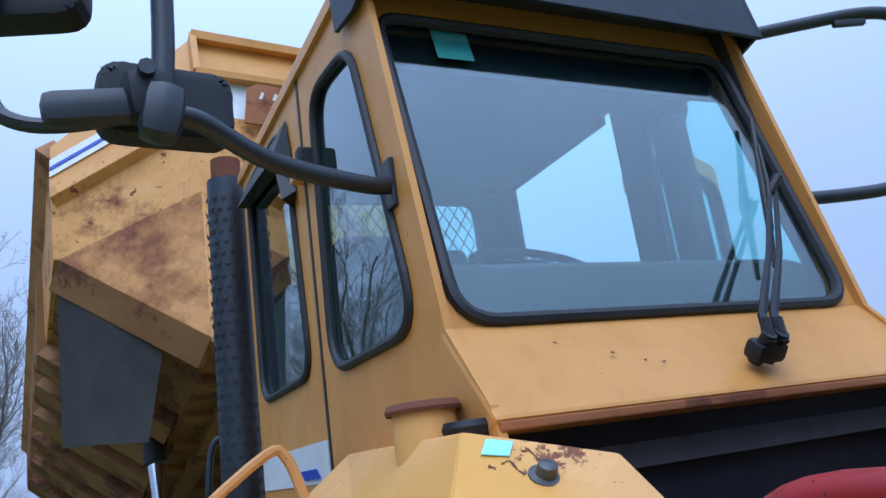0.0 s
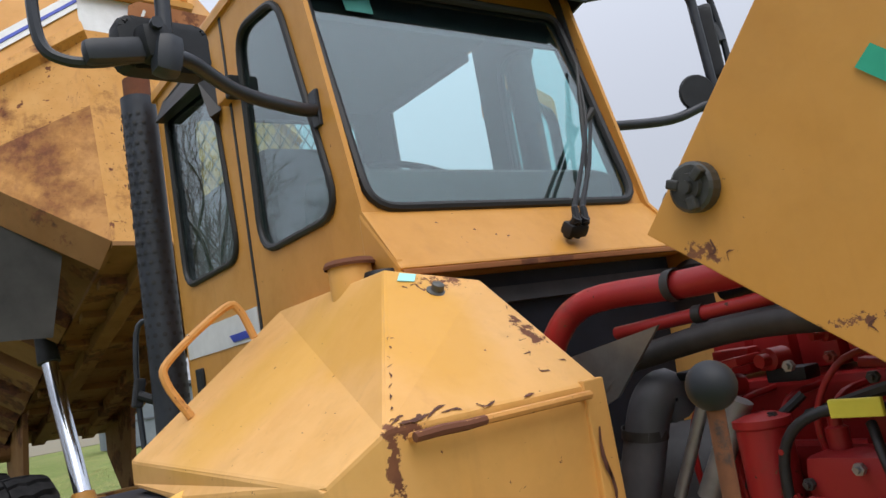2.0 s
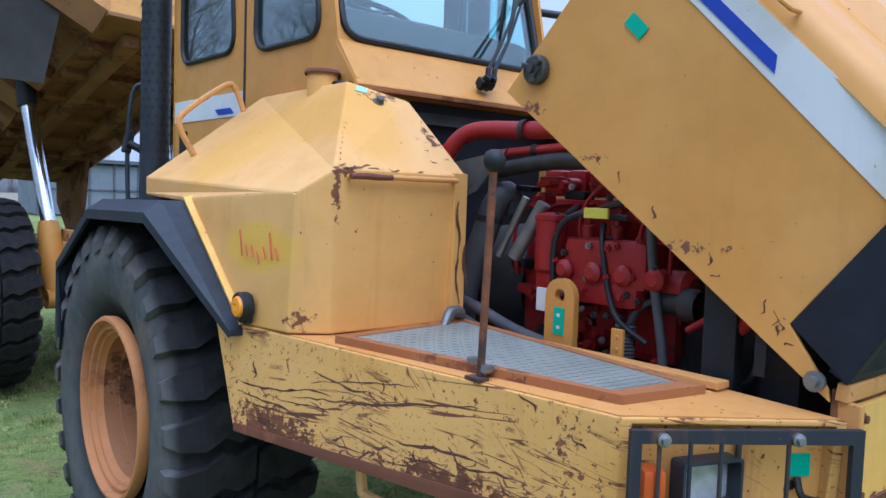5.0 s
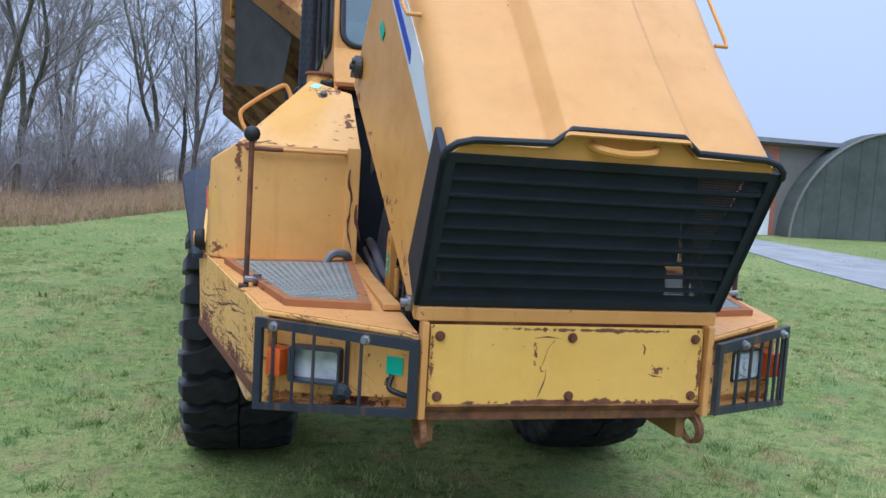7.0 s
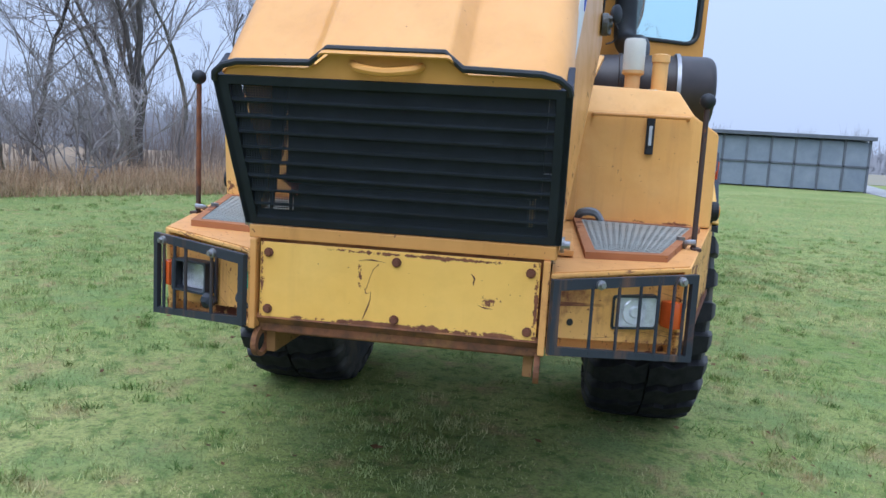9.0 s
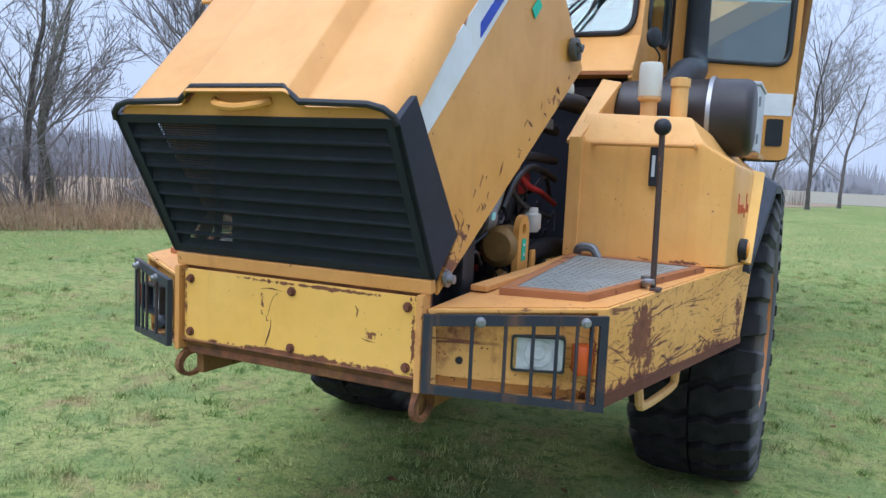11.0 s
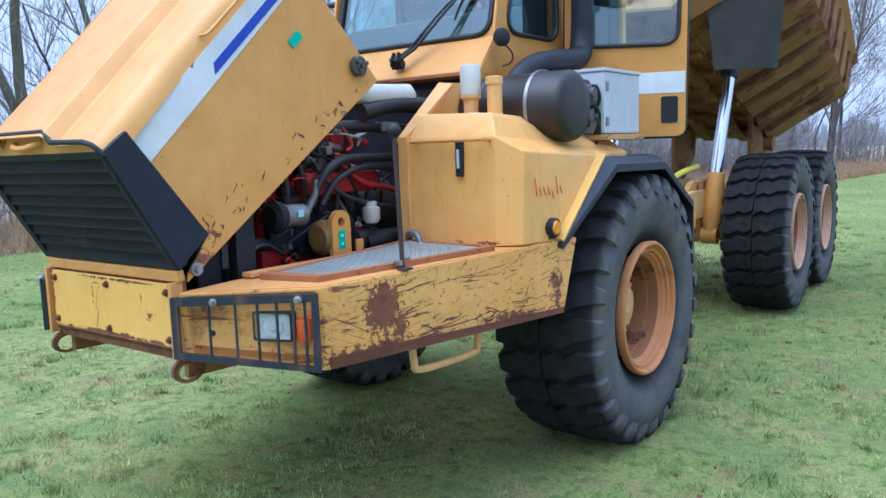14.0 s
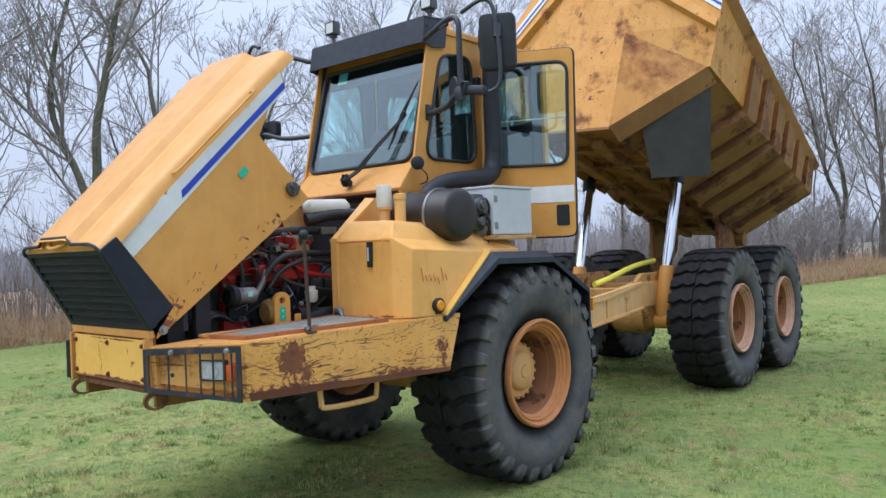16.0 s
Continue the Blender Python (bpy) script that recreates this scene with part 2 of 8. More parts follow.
M_RUST = paint("bare_rust", (0.13, 0.05, 0.03), (0.2, 0.08, 0.045), 0.1, 0.05, 0, 0.2, 0.85)


def plain(name, col, var=0.3, rough=0.6, metal=0.0, scale=14, bump=0.15, spec=0.5):
    g = Graph(name, rough, metal)
    g.b.inputs["Specular IOR Level"].default_value = spec
    n = g.noise(scale, 6, 0.62)
    m = g.noise(scale * 0.13, 3)
    f = g.math("MULTIPLY", g.math("ADD", n, m), 0.5)
    lo, hi = tuple(v * (1 - var) for v in col), tuple(min(1, v * (1 + var) + 0.004 * var) for v in col)
    return g.done(g.mix(g.ramp(f, 0.35, 0.65), lo, hi), n, bump, 0.003)


M_GUARD = paint("rusting_guard_paint", (0.022, 0.027, 0.038), (0.032, 0.036, 0.045), 0.06, 0.03, 0.0, 0.5, 0.5, (0.07, 0.038, 0.028), soft=0.12)
M_BLACK = plain("black_plastic", (0.013, 0.015, 0.019), 0.4, 0.55, spec=0.35)
M_FENDER = plain("black_mudguard", (0.019, 0.024, 0.036), 0.4, 0.55, spec=0.4)
M_TUBE = plain("black_tube_paint", (0.020, 0.025, 0.035), 0.4, 0.42)
M_GRILLE = plain("black_grille", (0.013, 0.0165, 0.027), 0.3, 0.6, spec=0.3)
M_RUBBER = plain("rubber_seal", (0.012, 0.013, 0.015), 0.3, 0.55)


def tyre_mat():
    """Black tread, dusty grey-brown sidewall with scuffs."""
    g = Graph("tyre_rubber", 0.85)
    g.b.inputs["Specular IOR Level"].default_value = 0.25
    sep = g.node("ShaderNodeSeparateXYZ")
    g.put(g.co, sep.inputs[0])
    rad = g.math("SQRT", g.math("ADD", g.math("POWER", sep.outputs[1], 2.0), g.math("POWER", sep.outputs[2], 2.0)))
    wob = g.math("MULTIPLY", g.math("SUBTRACT", g.noise(7, 5), 0.5), 0.08)
    wall = g.math("MULTIPLY", g.ramp(g.math("ABSOLUTE", sep.outputs[0]), 0.255, 0.30), g.ramp(g.math("ADD", rad, wob), 0.79, 0.73))
    base = g.mix(g.ramp(g.noise(13, 6, 0.65), 0.35, 0.7), (0.010, 0.0105, 0.012), (0.026, 0.025, 0.026))
    dust = g.mix(g.ramp(g.noise(4, 6, 0.65), 0.35, 0.68), (0.056, 0.060, 0.066), (0.125, 0.12, 0.112))
    dust = g.mix(g.ramp(g.noise(3.0, 5, 0.65), 0.53, 0.66), dust, (0.13, 0.108, 0.085))
    scuff = g.ramp(g.noise(2.0, 4, 0.5, g.scaled((2, 9, 2))), 0.66, 0.72)
    dust = g.mix(g.math("MULTIPLY", scuff, 0.35), dust, (0.20, 0.19, 0.17))
    return g.done(g.mix(wall, base, dust), g.noise(30, 5, 0.6), 0.4, 0.004)


M_TYRE = tyre_mat()
M_FLAP = plain("grey_rubber_flap", (0.105, 0.10, 0.098), 0.25, 0.8, 0, 5)
M_HOSE = plain("black_hose", (0.012, 0.012, 0.014), 0.3, 0.5)
M_SOOT = plain("oily_dark_casting", (0.035, 0.032, 0.032), 0.5, 0.6, 0.2)
M_HOOK = plain("dark_galvanised", (0.16, 0.165, 0.17), 0.3, 0.5, 0.5)
M_GHOSE = plain("grey_hose", (0.075, 0.075, 0.085), 0.3, 0.6)
M_STEEL = plain("dull_steel", (0.30, 0.30, 0.31), 0.3, 0.42, 0.8)
M_CHROME = plain("chrome_rod", (0.75, 0.78, 0.84), 0.06, 0.16, 1.0, 3, 0.0)
M_ALU = plain("aluminium_casting", (0.24, 0.235, 0.23), 0.3, 0.5, 0.6)
M_WHITE = plain("white_paint", (0.68, 0.69, 0.70), 0.1, 0.45)
M_GREYBOX = plain("light_grey_paint", (0.48, 0.50, 0.53), 0.08, 0.5)
M_CREAM = plain("cream_plastic", (0.55, 0.53, 0.46), 0.1, 0.5)
M_STRIPE = paint("faded_white_stripe", (0.64, 0.65, 0.66), (0.70, 0.71, 0.73), 0.0, 0.01, 0.0, 0.10, 0.5, (0.30, 0.13, 0.05), stains=(((0, 0.10, 2.12), (3, 0.05, 0.06), 0.70), ((0, 0.28, 2.30), (3, 0.05, 0.07), 0.66), ((0, 0.43, 2.46), (3, 0.06, 0.06), 0.74), ((0, 0.62, 2.65), (3, 0.05, 0.06), 0.72), ((0, -0.05, 1.95), (3, 0.05, 0.05), 0.78)))
M_BLUE = plain("blue_stripe_paint", (0.015, 0.05, 0.42), 0.2, 0.5)
M_GREEN = plain("green_sticker", (0.02, 0.42, 0.27), 0.15, 0.5)
M_CYAN = plain("pale_sticker", (0.35, 0.72, 0.68), 0.1, 0.5)
M_YSTK = plain("yellow_sticker", (0.75, 0.68, 0.08), 0.1, 0.5)
M_AMBER = plain("amber_lens", (0.52, 0.085, 0.014), 0.2, 0.25)
M_ORANGE = plain("orange_marker", (0.85, 0.30, 0.01), 0.15, 0.3)
M_PANE = plain("grey_window_pane", (0.13, 0.19, 0.21), 0.2, 0.12)
M_KNOB = plain("oily_steel_knob", (0.07, 0.07, 0.065), 0.6, 0.45, 0.5)
M_DARK = plain("dark_interior", (0.05, 0.053, 0.058), 0.3, 0.8)
M_SEAT = plain("grey_seat_cloth", (0.07, 0.075, 0.08), 0.3, 0.9)
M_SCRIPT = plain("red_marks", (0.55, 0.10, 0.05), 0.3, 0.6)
M_DRUM = plain("brown_black_drum", (0.020, 0.014, 0.013), 0.7, 0.45, 0, 7)
M_SCREEN = plain("headlamp_reflector", (0.66, 0.67, 0.71), 0.35, 0.22, 0.25, 25, 0.8)
M_LAMPLENS = plain("frosted_lamp_lens", (0.62, 0.63, 0.64), 0.12, 0.25, 0.0, 30, 0.3)
M_SCRAPE = plain("scraped_rust", (0.115, 0.045, 0.028), 0.5, 0.85, 0, 22)
M_BRASS = plain("dull_brass", (0.27, 0.155, 0.045), 0.4, 0.5, 0.2)
M_SCRUB = plain("brown_scrub", (0.20, 0.155, 0.125), 0.35, 0.9, 0, 0.8)


def tread_plate():
    g = Graph("tread_plate", 0.55, 0.3)
    c = g.mix(g.ramp(g.noise(7, 6), 0.3, 0.7), (0.25, 0.265, 0.235), (0.34, 0.35, 0.32))
    c = g.mix(g.math("MULTIPLY", g.ramp(g.noise(2.5, 6, 0.65), 0.52, 0.72), 0.5), c, (0.30, 0.27, 0.20))
    return g.done(c, g.noise(60, 3), 0.3, 0.001)


def perforated():
    """Black sheet steel pierced with rows of small round holes."""
    g = Graph("perforated_black_sheet", 0.6)
    g.b.inputs["Specular IOR Level"].default_value = 0.3
    sep = g.node("ShaderNodeSeparateXYZ")
    g.put(g.co, sep.inputs[0])
    k = 2 * math.pi / 0.016
    a = g.math("SINE", g.math("MULTIPLY", sep.outputs[0], k))
    b = g.math("SINE", g.math("MULTIPLY", sep.outputs[2], k * 1.1))
    hole = g.ramp(g.math("ABSOLUTE", g.math("MULTIPLY", a, b)), 0.56, 0.60)
    g.put(g.math("SUBTRACT", 1.0, hole), g.b.inputs["Alpha"])
    n = g.noise(14, 6, 0.62)
    return g.done(g.mix(g.ramp(n, 0.35, 0.65), (0.010, 0.013, 0.021), (0.017, 0.021, 0.033)), n, 0.15, 0.003)


M_TREAD = tread_plate()
M_MESH = perforated()


def glass_mat(name, tint, ior=1.5):
    g = Graph(name, 0.0)
    g.b.inputs["Transmission Weight"].default_value = 1.0
    g.b.inputs["IOR"].default_value = ior
    return g.done(tint)


M_GLASS = glass_mat("tinted_glass", (0.66, 0.93, 0.92), 1.85)
M_LENS = glass_mat("lamp_glass", (0.95, 0.97, 1.0))

# ---- mesh helpers ----


def box(bm, c, s, m=None, bev=0.0):
    """A box of size s round c, turned by m, with rounded edges."""
    mat = Matrix.Translation(c) @ (m or Matrix()) @ Matrix.Diagonal((*s, 1))
    vs = bmesh.ops.create_cube(bm, size=1.0, matrix=mat)["verts"]
    if bev:
        es = list(dict.fromkeys(e for v in vs for e in v.link_edges))
        bmesh.ops.bevel(bm, geom=es, offset=bev, segments=2, affect="EDGES", profile=0.6)
    return bm


def slab(bm, pts, thick, bev=0.0):
    """A plate on the polygon pts, grown by thick against its normal."""
    vs = [bm.verts.new(p) for p in pts]
    f = bm.faces.new(vs)
    f.normal_update()
    n = f.normal.copy()
    vs2 = [bm.verts.new(Vector(p) - n * thick) for p in pts]
    bm.faces.new(vs2[::-1])
    k = len(pts)
    for i in range(k):
        bm.faces.new((vs[i], vs2[i], vs2[(i + 1) % k], vs[(i + 1) % k]))
    if bev:
        es = list(dict.fromkeys(e for v in vs for e in v.link_edges))
        bmesh.ops.bevel(bm, geom=es, offset=bev, segments=2, affect="EDGES", profile=0.6)
    return bm


def solid(bm, verts, faces, bev=0.0):
    vs = [bm.verts.new(v) for v in verts]
    for f in faces:
        bm.faces.new([vs[i] for i in f])
    bmesh.ops.recalc_face_normals(bm, faces=list(dict.fromkeys(f for v in vs for f in v.link_faces)))
    if bev:
        es = list(dict.fromkeys(e for v in vs for e in v.link_edges))
        bmesh.ops.bevel(bm, geom=es, offset=bev, segments=2, affect="EDGES", profile=0.6)
    return bm


def smooth_path(pts, n=6):
    """A Catmull-Rom curve through pts."""
    p = [Vector(q) for q in pts]
    p = [2 * p[0] - p[1], *p, 2 * p[-1] - p[-2]]
    out = []
    for i in range(1, len(p) - 2):
        for k in range(n):
            t = k / n
            a, b, c, d = p[i - 1], p[i], p[i + 1], p[i + 2]
            out.append(0.5 * (2 * b + (c - a) * t + (2 * a - 5 * b + 4 * c - d) * t * t + (3 * b - a - 3 * c + d) * t ** 3))
    return out + [p[-2]]


def tube(bm, pts, r, seg=10, smooth=0, cap=True):
    """A round bar along pts; r is a number or one radius a point."""
    p = smooth_path(pts, smooth) if smooth else [Vector(q) for q in pts]
    rs = [r] * len(p) if isinstance(r, (int, float)) else list(r)
    if len(rs) < len(p):
        rs = [float(v) for v in np.interp(np.linspace(0, len(rs) - 1, len(p)), range(len(rs)), rs)]
    up, rings = None, []
    for i, q in enumerate(p):
        d = ((p[i + 1] if i + 1 < len(p) else q) - (p[i - 1] if i else q)).normalized()
        if up is None:
            up = Vector((0, 0, 1)) if abs(d.z) < 0.9 else Vector((1, 0, 0))
        a = d.cross(up).normalized()
        up = a.cross(d).normalized()
        rings.append([bm.verts.new(q + rs[i] * (math.cos(2 * math.pi * k / seg) * a + math.sin(2 * math.pi * k / seg) * up)) for k in range(seg)])
    for a, b in zip(rings, rings[1:]):
        for k in range(seg):
            bm.faces.new((a[k], b[k], b[(k + 1) % seg], a[(k + 1) % seg]))
    if cap:
        bm.faces.new(rings[0])
        bm.faces.new(rings[-1][::-1])
    return bm


def lathe(bm, prof, m=None, seg=32):
    """The profile [(along, radius)] turned round the local x axis, then moved by m."""
    m = m or Matrix()
    rings = []
    for a, r in prof:
        rings.append([bm.verts.new(m @ Vector((a, r * math.cos(2 * math.pi * k / seg), r * math.sin(2 * math.pi * k / seg)))) for k in range(seg)] if r > 1e-5 else [bm.verts.new(m @ Vector((a, 0, 0)))])
    for a, b in zip(rings, rings[1:]):
        for k in range(seg):
            q = (k + 1) % seg
            if len(a) == 1 and len(b) > 1:
                bm.faces.new((a[0], b[k], b[q]))
            elif len(b) == 1 and len(a) > 1:
                bm.faces.new((a[k], b[0], a[q]))
            elif len(a) > 1:
                bm.faces.new((a[k], b[k], b[q], a[q]))
    return bm


def frame_ring(bm, outer, inner, depth):
    """A flat frame between two polygons with as many corners, of that depth against the normal."""
    k = len(outer)
    n = (Vector(outer[1]) - Vector(outer[0])).cross(Vector(outer[2]) - Vector(outer[1])).normalized()
    r = [[bm.verts.new(Vector(p) + o * n) for p in poly] for poly, o in ((outer, 0), (inner, 0), (inner, -depth), (outer, -depth))]
    for a, b in ((0, 1), (1, 2), (2, 3), (3, 0)):
        for i in range(k):
            j = (i + 1) % k
            bm.faces.new((r[a][i], r[a][j], r[b][j], r[b][i]))
    bmesh.ops.recalc_face_normals(bm, faces=bm.faces)
    return bm


def rounded(pts, rad, n=5):
    """The polygon with its corners rounded."""
    out, k = [], len(pts)
    for i in range(k):
        a, b, c = Vector(pts[i - 1]), Vector(pts[i]), Vector(pts[(i + 1) % k])
        r = rad[i] if isinstance(rad, (list, tuple)) else rad
        d1, d2 = (a - b), (c - b)
        r1, r2 = min(r, d1.length * 0.49), min(r, d2.length * 0.49)
        p, q = b + d1.normalized() * r1, b + d2.normalized() * r2
        for s in range(n + 1):
            t = s / n
            out.append((1 - t) ** 2 * p + 2 * t * (1 - t) * b + t * t * q)
    return out


def grown(pts, by):
    """The polygon pushed outwards from its middle by about that much."""
    p = [Vector(q) for q in pts]
    c = sum(p, Vector()) / len(p)
    return [q + (q - c).normalized() * by for q in p]


def empty(name, label, category, at=(0, 0, 0), group=""):
    ob = new(name)
    ob.location = at
    ob.empty_display_size = 0.2
    return tagged(ob, label, category, group)


def part(name, bm, material, parent, label="", smooth=False, m=None):
    """One mesh object under a thing or a part. The mesh is written in the place's own metres."""
    me = bpy.data.meshes.new(name)
    bm.to_mesh(me)
    bm.free()
    me.materials.append(material)
    if smooth:
        me.polygons.foreach_set("use_smooth", [True] * len(me.polygons))
        me.set_sharp_from_angle(angle=radians(38))
    ob = new(name, me)
    if parent is not None:
        ob.parent = parent
        ob.matrix_parent_inverse = Matrix()
    if m is not None:
        ob.matrix_basis = m
    if label:
        ob["label"] = label
    return ob


def B():
    return bmesh.new()


# ---- the dump truck ----
truck = empty("dump_truck", "old yellow articulated dump truck, hood and tipper raised, on grass", "dump truck")

# wheels


def tyre_mesh(bm):
    prof = [(-0.20, 0.35), (-0.235, 0.40), (-0.295, 0.50), (-0.312, 0.60), (-0.305, 0.68), (-0.275, 0.735), (-0.20, 0.762), (-0.08, 0.768)]
    lathe(bm, prof + [(-a, r) for a, r in prof[::-1]], seg=56)
    bmesh.ops.recalc_face_normals(bm, faces=bm.faces)
    return bm


def lug_mesh(bm, side):
    rows = []
    for x, top, low, skew, half in ((0.006, 0.806, 0.74, 0.085, 0.098), (0.07, 0.807, 0.74, 0.04, 0.095), (0.13, 0.806, 0.74, 0.07, 0.092), (0.20, 0.803, 0.73, 0.02, 0.090), (0.288, 0.782, 0.70, 0.01, 0.068), (0.320, 0.715, 0.67, 0.01, 0.048)):
        ring = []
        for r, w in ((low, half), (top, half * 0.86), (top, -half * 0.86), (low, -half)):
            a = skew * side + w
            ring.append(bm.verts.new((x * side, r * math.cos(a), r * math.sin(a))))
        rows.append(ring)
    for p, q in zip(rows, rows[1:]):
        for k in range(4):
            bm.faces.new((p[k], q[k], q[(k + 1) % 4], p[(k + 1) % 4]))
    bm.faces.new(rows[0][::-1])
    bm.faces.new(rows[-1])
    bmesh.ops.recalc_face_normals(bm, faces=bm.faces)
    return bm


def rim_mesh(bm):
    lathe(bm, [(0.250, 0.392), (0.282, 0.396), (0.296, 0.388), (0.298, 0.376), (0.288, 0.368), (0.268, 0.364), (0.262, 0.352), (0.270, 0.347), (0.268, 0.338), (0.248, 0.334), (0.244, 0.322), (0.226, 0.318), (0.214, 0.306)], seg=56)
    lathe(bm, [(-0.25, 0.38), (-0.25, 0.34), (-0.20, 0.30), (-0.11, 0.29), (-0.10, 0.0)], seg=32)
    bmesh.ops.recalc_face_normals(bm, faces=bm.faces)
    return bm


def dish_mesh(bm):
    lathe(bm, [(0.216, 0.3062), (0.150, 0.302), (0.146, 0.296), (0.06, 0.290), (-0.02, 0.285), (-0.055, 0.27), (-0.07, 0.235), (-0.07, 0.0)], seg=48)
    return bm


def hub_mesh(bm):
    lathe(bm, [(-0.07, 0.165), (0.03, 0.165), (0.04, 0.172), (0.05, 0.196), (0.085, 0.198), (0.092, 0.19), (0.094, 0.15), (0.12, 0.14), (0.135, 0.12), (0.14, 0.05), (0.15, 0.045), (0.15, 0.0)], seg=40)
    return bm


WHEELS = {}


def wheel(m, name):
    bm = rim_mesh(B())
    rim = part(name, bm, M_RIM, truck, "orange-brown steel wheel with black lugged tyre", True, m)
    if not WHEELS:
        t = part("tyre", tyre_mesh(B()), M_TYRE, rim, "worn black tyre with deep lugs", True)
        h = part("hub", hub_mesh(B()), M_HUB, rim, "ochre hub flange", True)
        dsh = part("dish", dish_mesh(B()), M_DISH, rim, "dark brown wheel dish", True)
        nut = B()
        lathe(nut, [(-0.02, 0.016), (0.024, 0.016), (0.03, 0.010), (0.03, 0)], seg=6)
        nm = bpy.data.meshes.new("nut")
        nut.to_mesh(nm)
        nut.free()
        nm.materials.append(M_HUB)
        WHEELS.update(rim=rim.data, tyre=t.data, hub=h.data, nut=nm, dish=dsh.data)
        for side in (1, -1):
            lm = bpy.data.meshes.new("tread_lug")
            lb = lug_mesh(B(), side)
            lb.to_mesh(lm)
            lb.free()
            lm.materials.append(M_TYRE)
            WHEELS[side] = lm
    else:
        if name == "front_wheel":
            rim.data = WHEELS["rim"]
        else:
            rim.data.materials.clear()
            rim.data.materials.append(M_RIMR)
            rim["label"] = "pale brown steel wheel with black lugged tyre"
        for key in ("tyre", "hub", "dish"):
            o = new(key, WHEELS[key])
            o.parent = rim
    for k in range(20):
        a = 2 * math.pi * k / 20
        o = new("wheel_nut", WHEELS["nut"])
        o.parent = rim
        o.matrix_basis = pose(0.066, 0.198 * math.cos(a), 0.198 * math.sin(a))
    for side in (1, -1):
        for k in range(27):
            o = new("tread_lug", WHEELS[side])
            o.parent = rim
            o.matrix_basis = pose(0, 0, 0, 13.3333 * (k + (0.5 if side > 0 else 0)), 0, 0)
    return rim


PHI = 2.5
RU = Matrix.Translation((0, 4, 0)) @ pose(0, 0, 0, 0, 0, PHI) @ Matrix.Translation((0, -4, 0))
for s in (1, -1):
    spin = pose(0, 0, 0, 0, 0, 0 if s > 0 else 180)
    wheel(Matrix.Translation((1.045 if s > 0 else -1.07, 2.575 if s > 0 else 2.64, 0.785)) @ spin @ pose(0, 0, 0, 11, 0, 0), "front_wheel")
    wheel(RU @ Matrix.Translation((s * 1.05, 6.73, 0.80)) @ spin @ pose(0, 0, 0, 40, 0, 0), "rear_wheel")
    wheel(RU @ Matrix.Translation((s * 1.05, 8.39, 0.80)) @ spin @ pose(0, 0, 0, 75, 0, 0), "rear_wheel")

# front axle and main frame
bm = B()
tube(bm, [(-0.8, 2.53, 0.79), (-0.3, 2.53, 0.79), (-0.22, 2.53, 0.79), (0.22, 2.53, 0.79), (0.3, 2.53, 0.79), (0.8, 2.53, 0.79)], [0.11, 0.12, 0.22, 0.22, 0.12, 0.11], 14)
part("front_axle", bm, M_FRAME, truck, "dirty ochre front axle", True)
for y in (6.72, 8.38):
    bm = B()
    tube(bm, [(-0.85, y, 0.8), (-0.3, y, 0.8), (-0.2, y, 0.8), (0.2, y, 0.8), (0.3, y, 0.8), (0.85, y, 0.8)], [0.11, 0.13, 0.22, 0.22, 0.13, 0.11], 14)
    part("rear_axle", bm, M_FRAME, truck, "dirty ochre rear axle", True, RU)
for s in (1, -1):
    bm = B()
    slab(bm, [(s * 0.42, 0.05, 0.88), (s * 0.42, 0.05, 1.12), (s * 0.42, 3.7, 1.12), (s * 0.42, 3.7, 0.80)][::s], 0.03, 0.004)
    part("front_frame_rail", bm, M_UNDER, truck)
    bm = B()
    rail = [(4.35, 1.12), (5.0, 1.13), (5.9, 1.25), (9.0, 1.25), (9.0, 0.98), (5.9, 0.97), (4.9, 0.88), (4.35, 0.86)]
    slab(bm, [(s * 0.50, y, z) for y, z in rail][::-s], 0.03, 0.005)
    slab(bm, [(s * 0.52, 4.35, 1.13), (s * 0.38, 4.35, 1.13), (s * 0.38, 5.0, 1.14), (s * 0.38, 5.9, 1.26), (s * 0.52, 5.9, 1.26), (s * 0.52, 5.0, 1.14)][::-s], 0.025, 0.004)
    slab(bm, [(s * 0.53, 4.4, 0.86), (s * 0.38, 4.4, 0.86), (s * 0.38, 5.9, 0.985), (s * 0.53, 5.9, 0.985)][::-s], 0.025, 0.004)
    part("rear_frame_rail", bm, M_RAIL, truck, "worn pale yellow rear frame rail", m=RU)
    for y in (4.62, 5.05, 5.5):
        bm = B()
        slab(bm, [(s * 0.515, y - 0.02, 0.92), (s * 0.515, y + 0.02, 0.92), (s * 0.515, y + 0.02, 1.11), (s * 0.515, y - 0.02, 1.11)][::s], 0.06, 0.003)
        part("rail_web", bm, M_RAIL, truck, m=RU)
    bm = B()
    box(bm, (s * 1.30, 3.345, 1.23), (0.06, 0.02, 0.10), bev=0.006)
    part("rear_reflector", bm, M_ORANGE, truck, "orange reflector behind the mudguard")
    bm = B()
    slab(bm, [(s * 0.47, 5.75, 1.22), (s * 0.47, 6.0, 1.35), (s * 0.47, 6.9, 1.35), (s * 0.47, 7.1, 1.22), (s * 0.47, 6.7, 0.80), (s * 0.47, 6.2, 0.72)][::-s], 0.05, 0.006)
    part("axle_hanger", bm, M_FRAME, truck, m=RU)
bm = B()
box(bm, (0, 4.35, 1.05), (0.7, 0.9, 0.34), bev=0.03)
box(bm, (0, 3.8, 1.05), (0.45, 0.5, 0.30), bev=0.03)
part("articulation_joint", bm, M_FRAME, truck, "worn yellow articulation hitch")
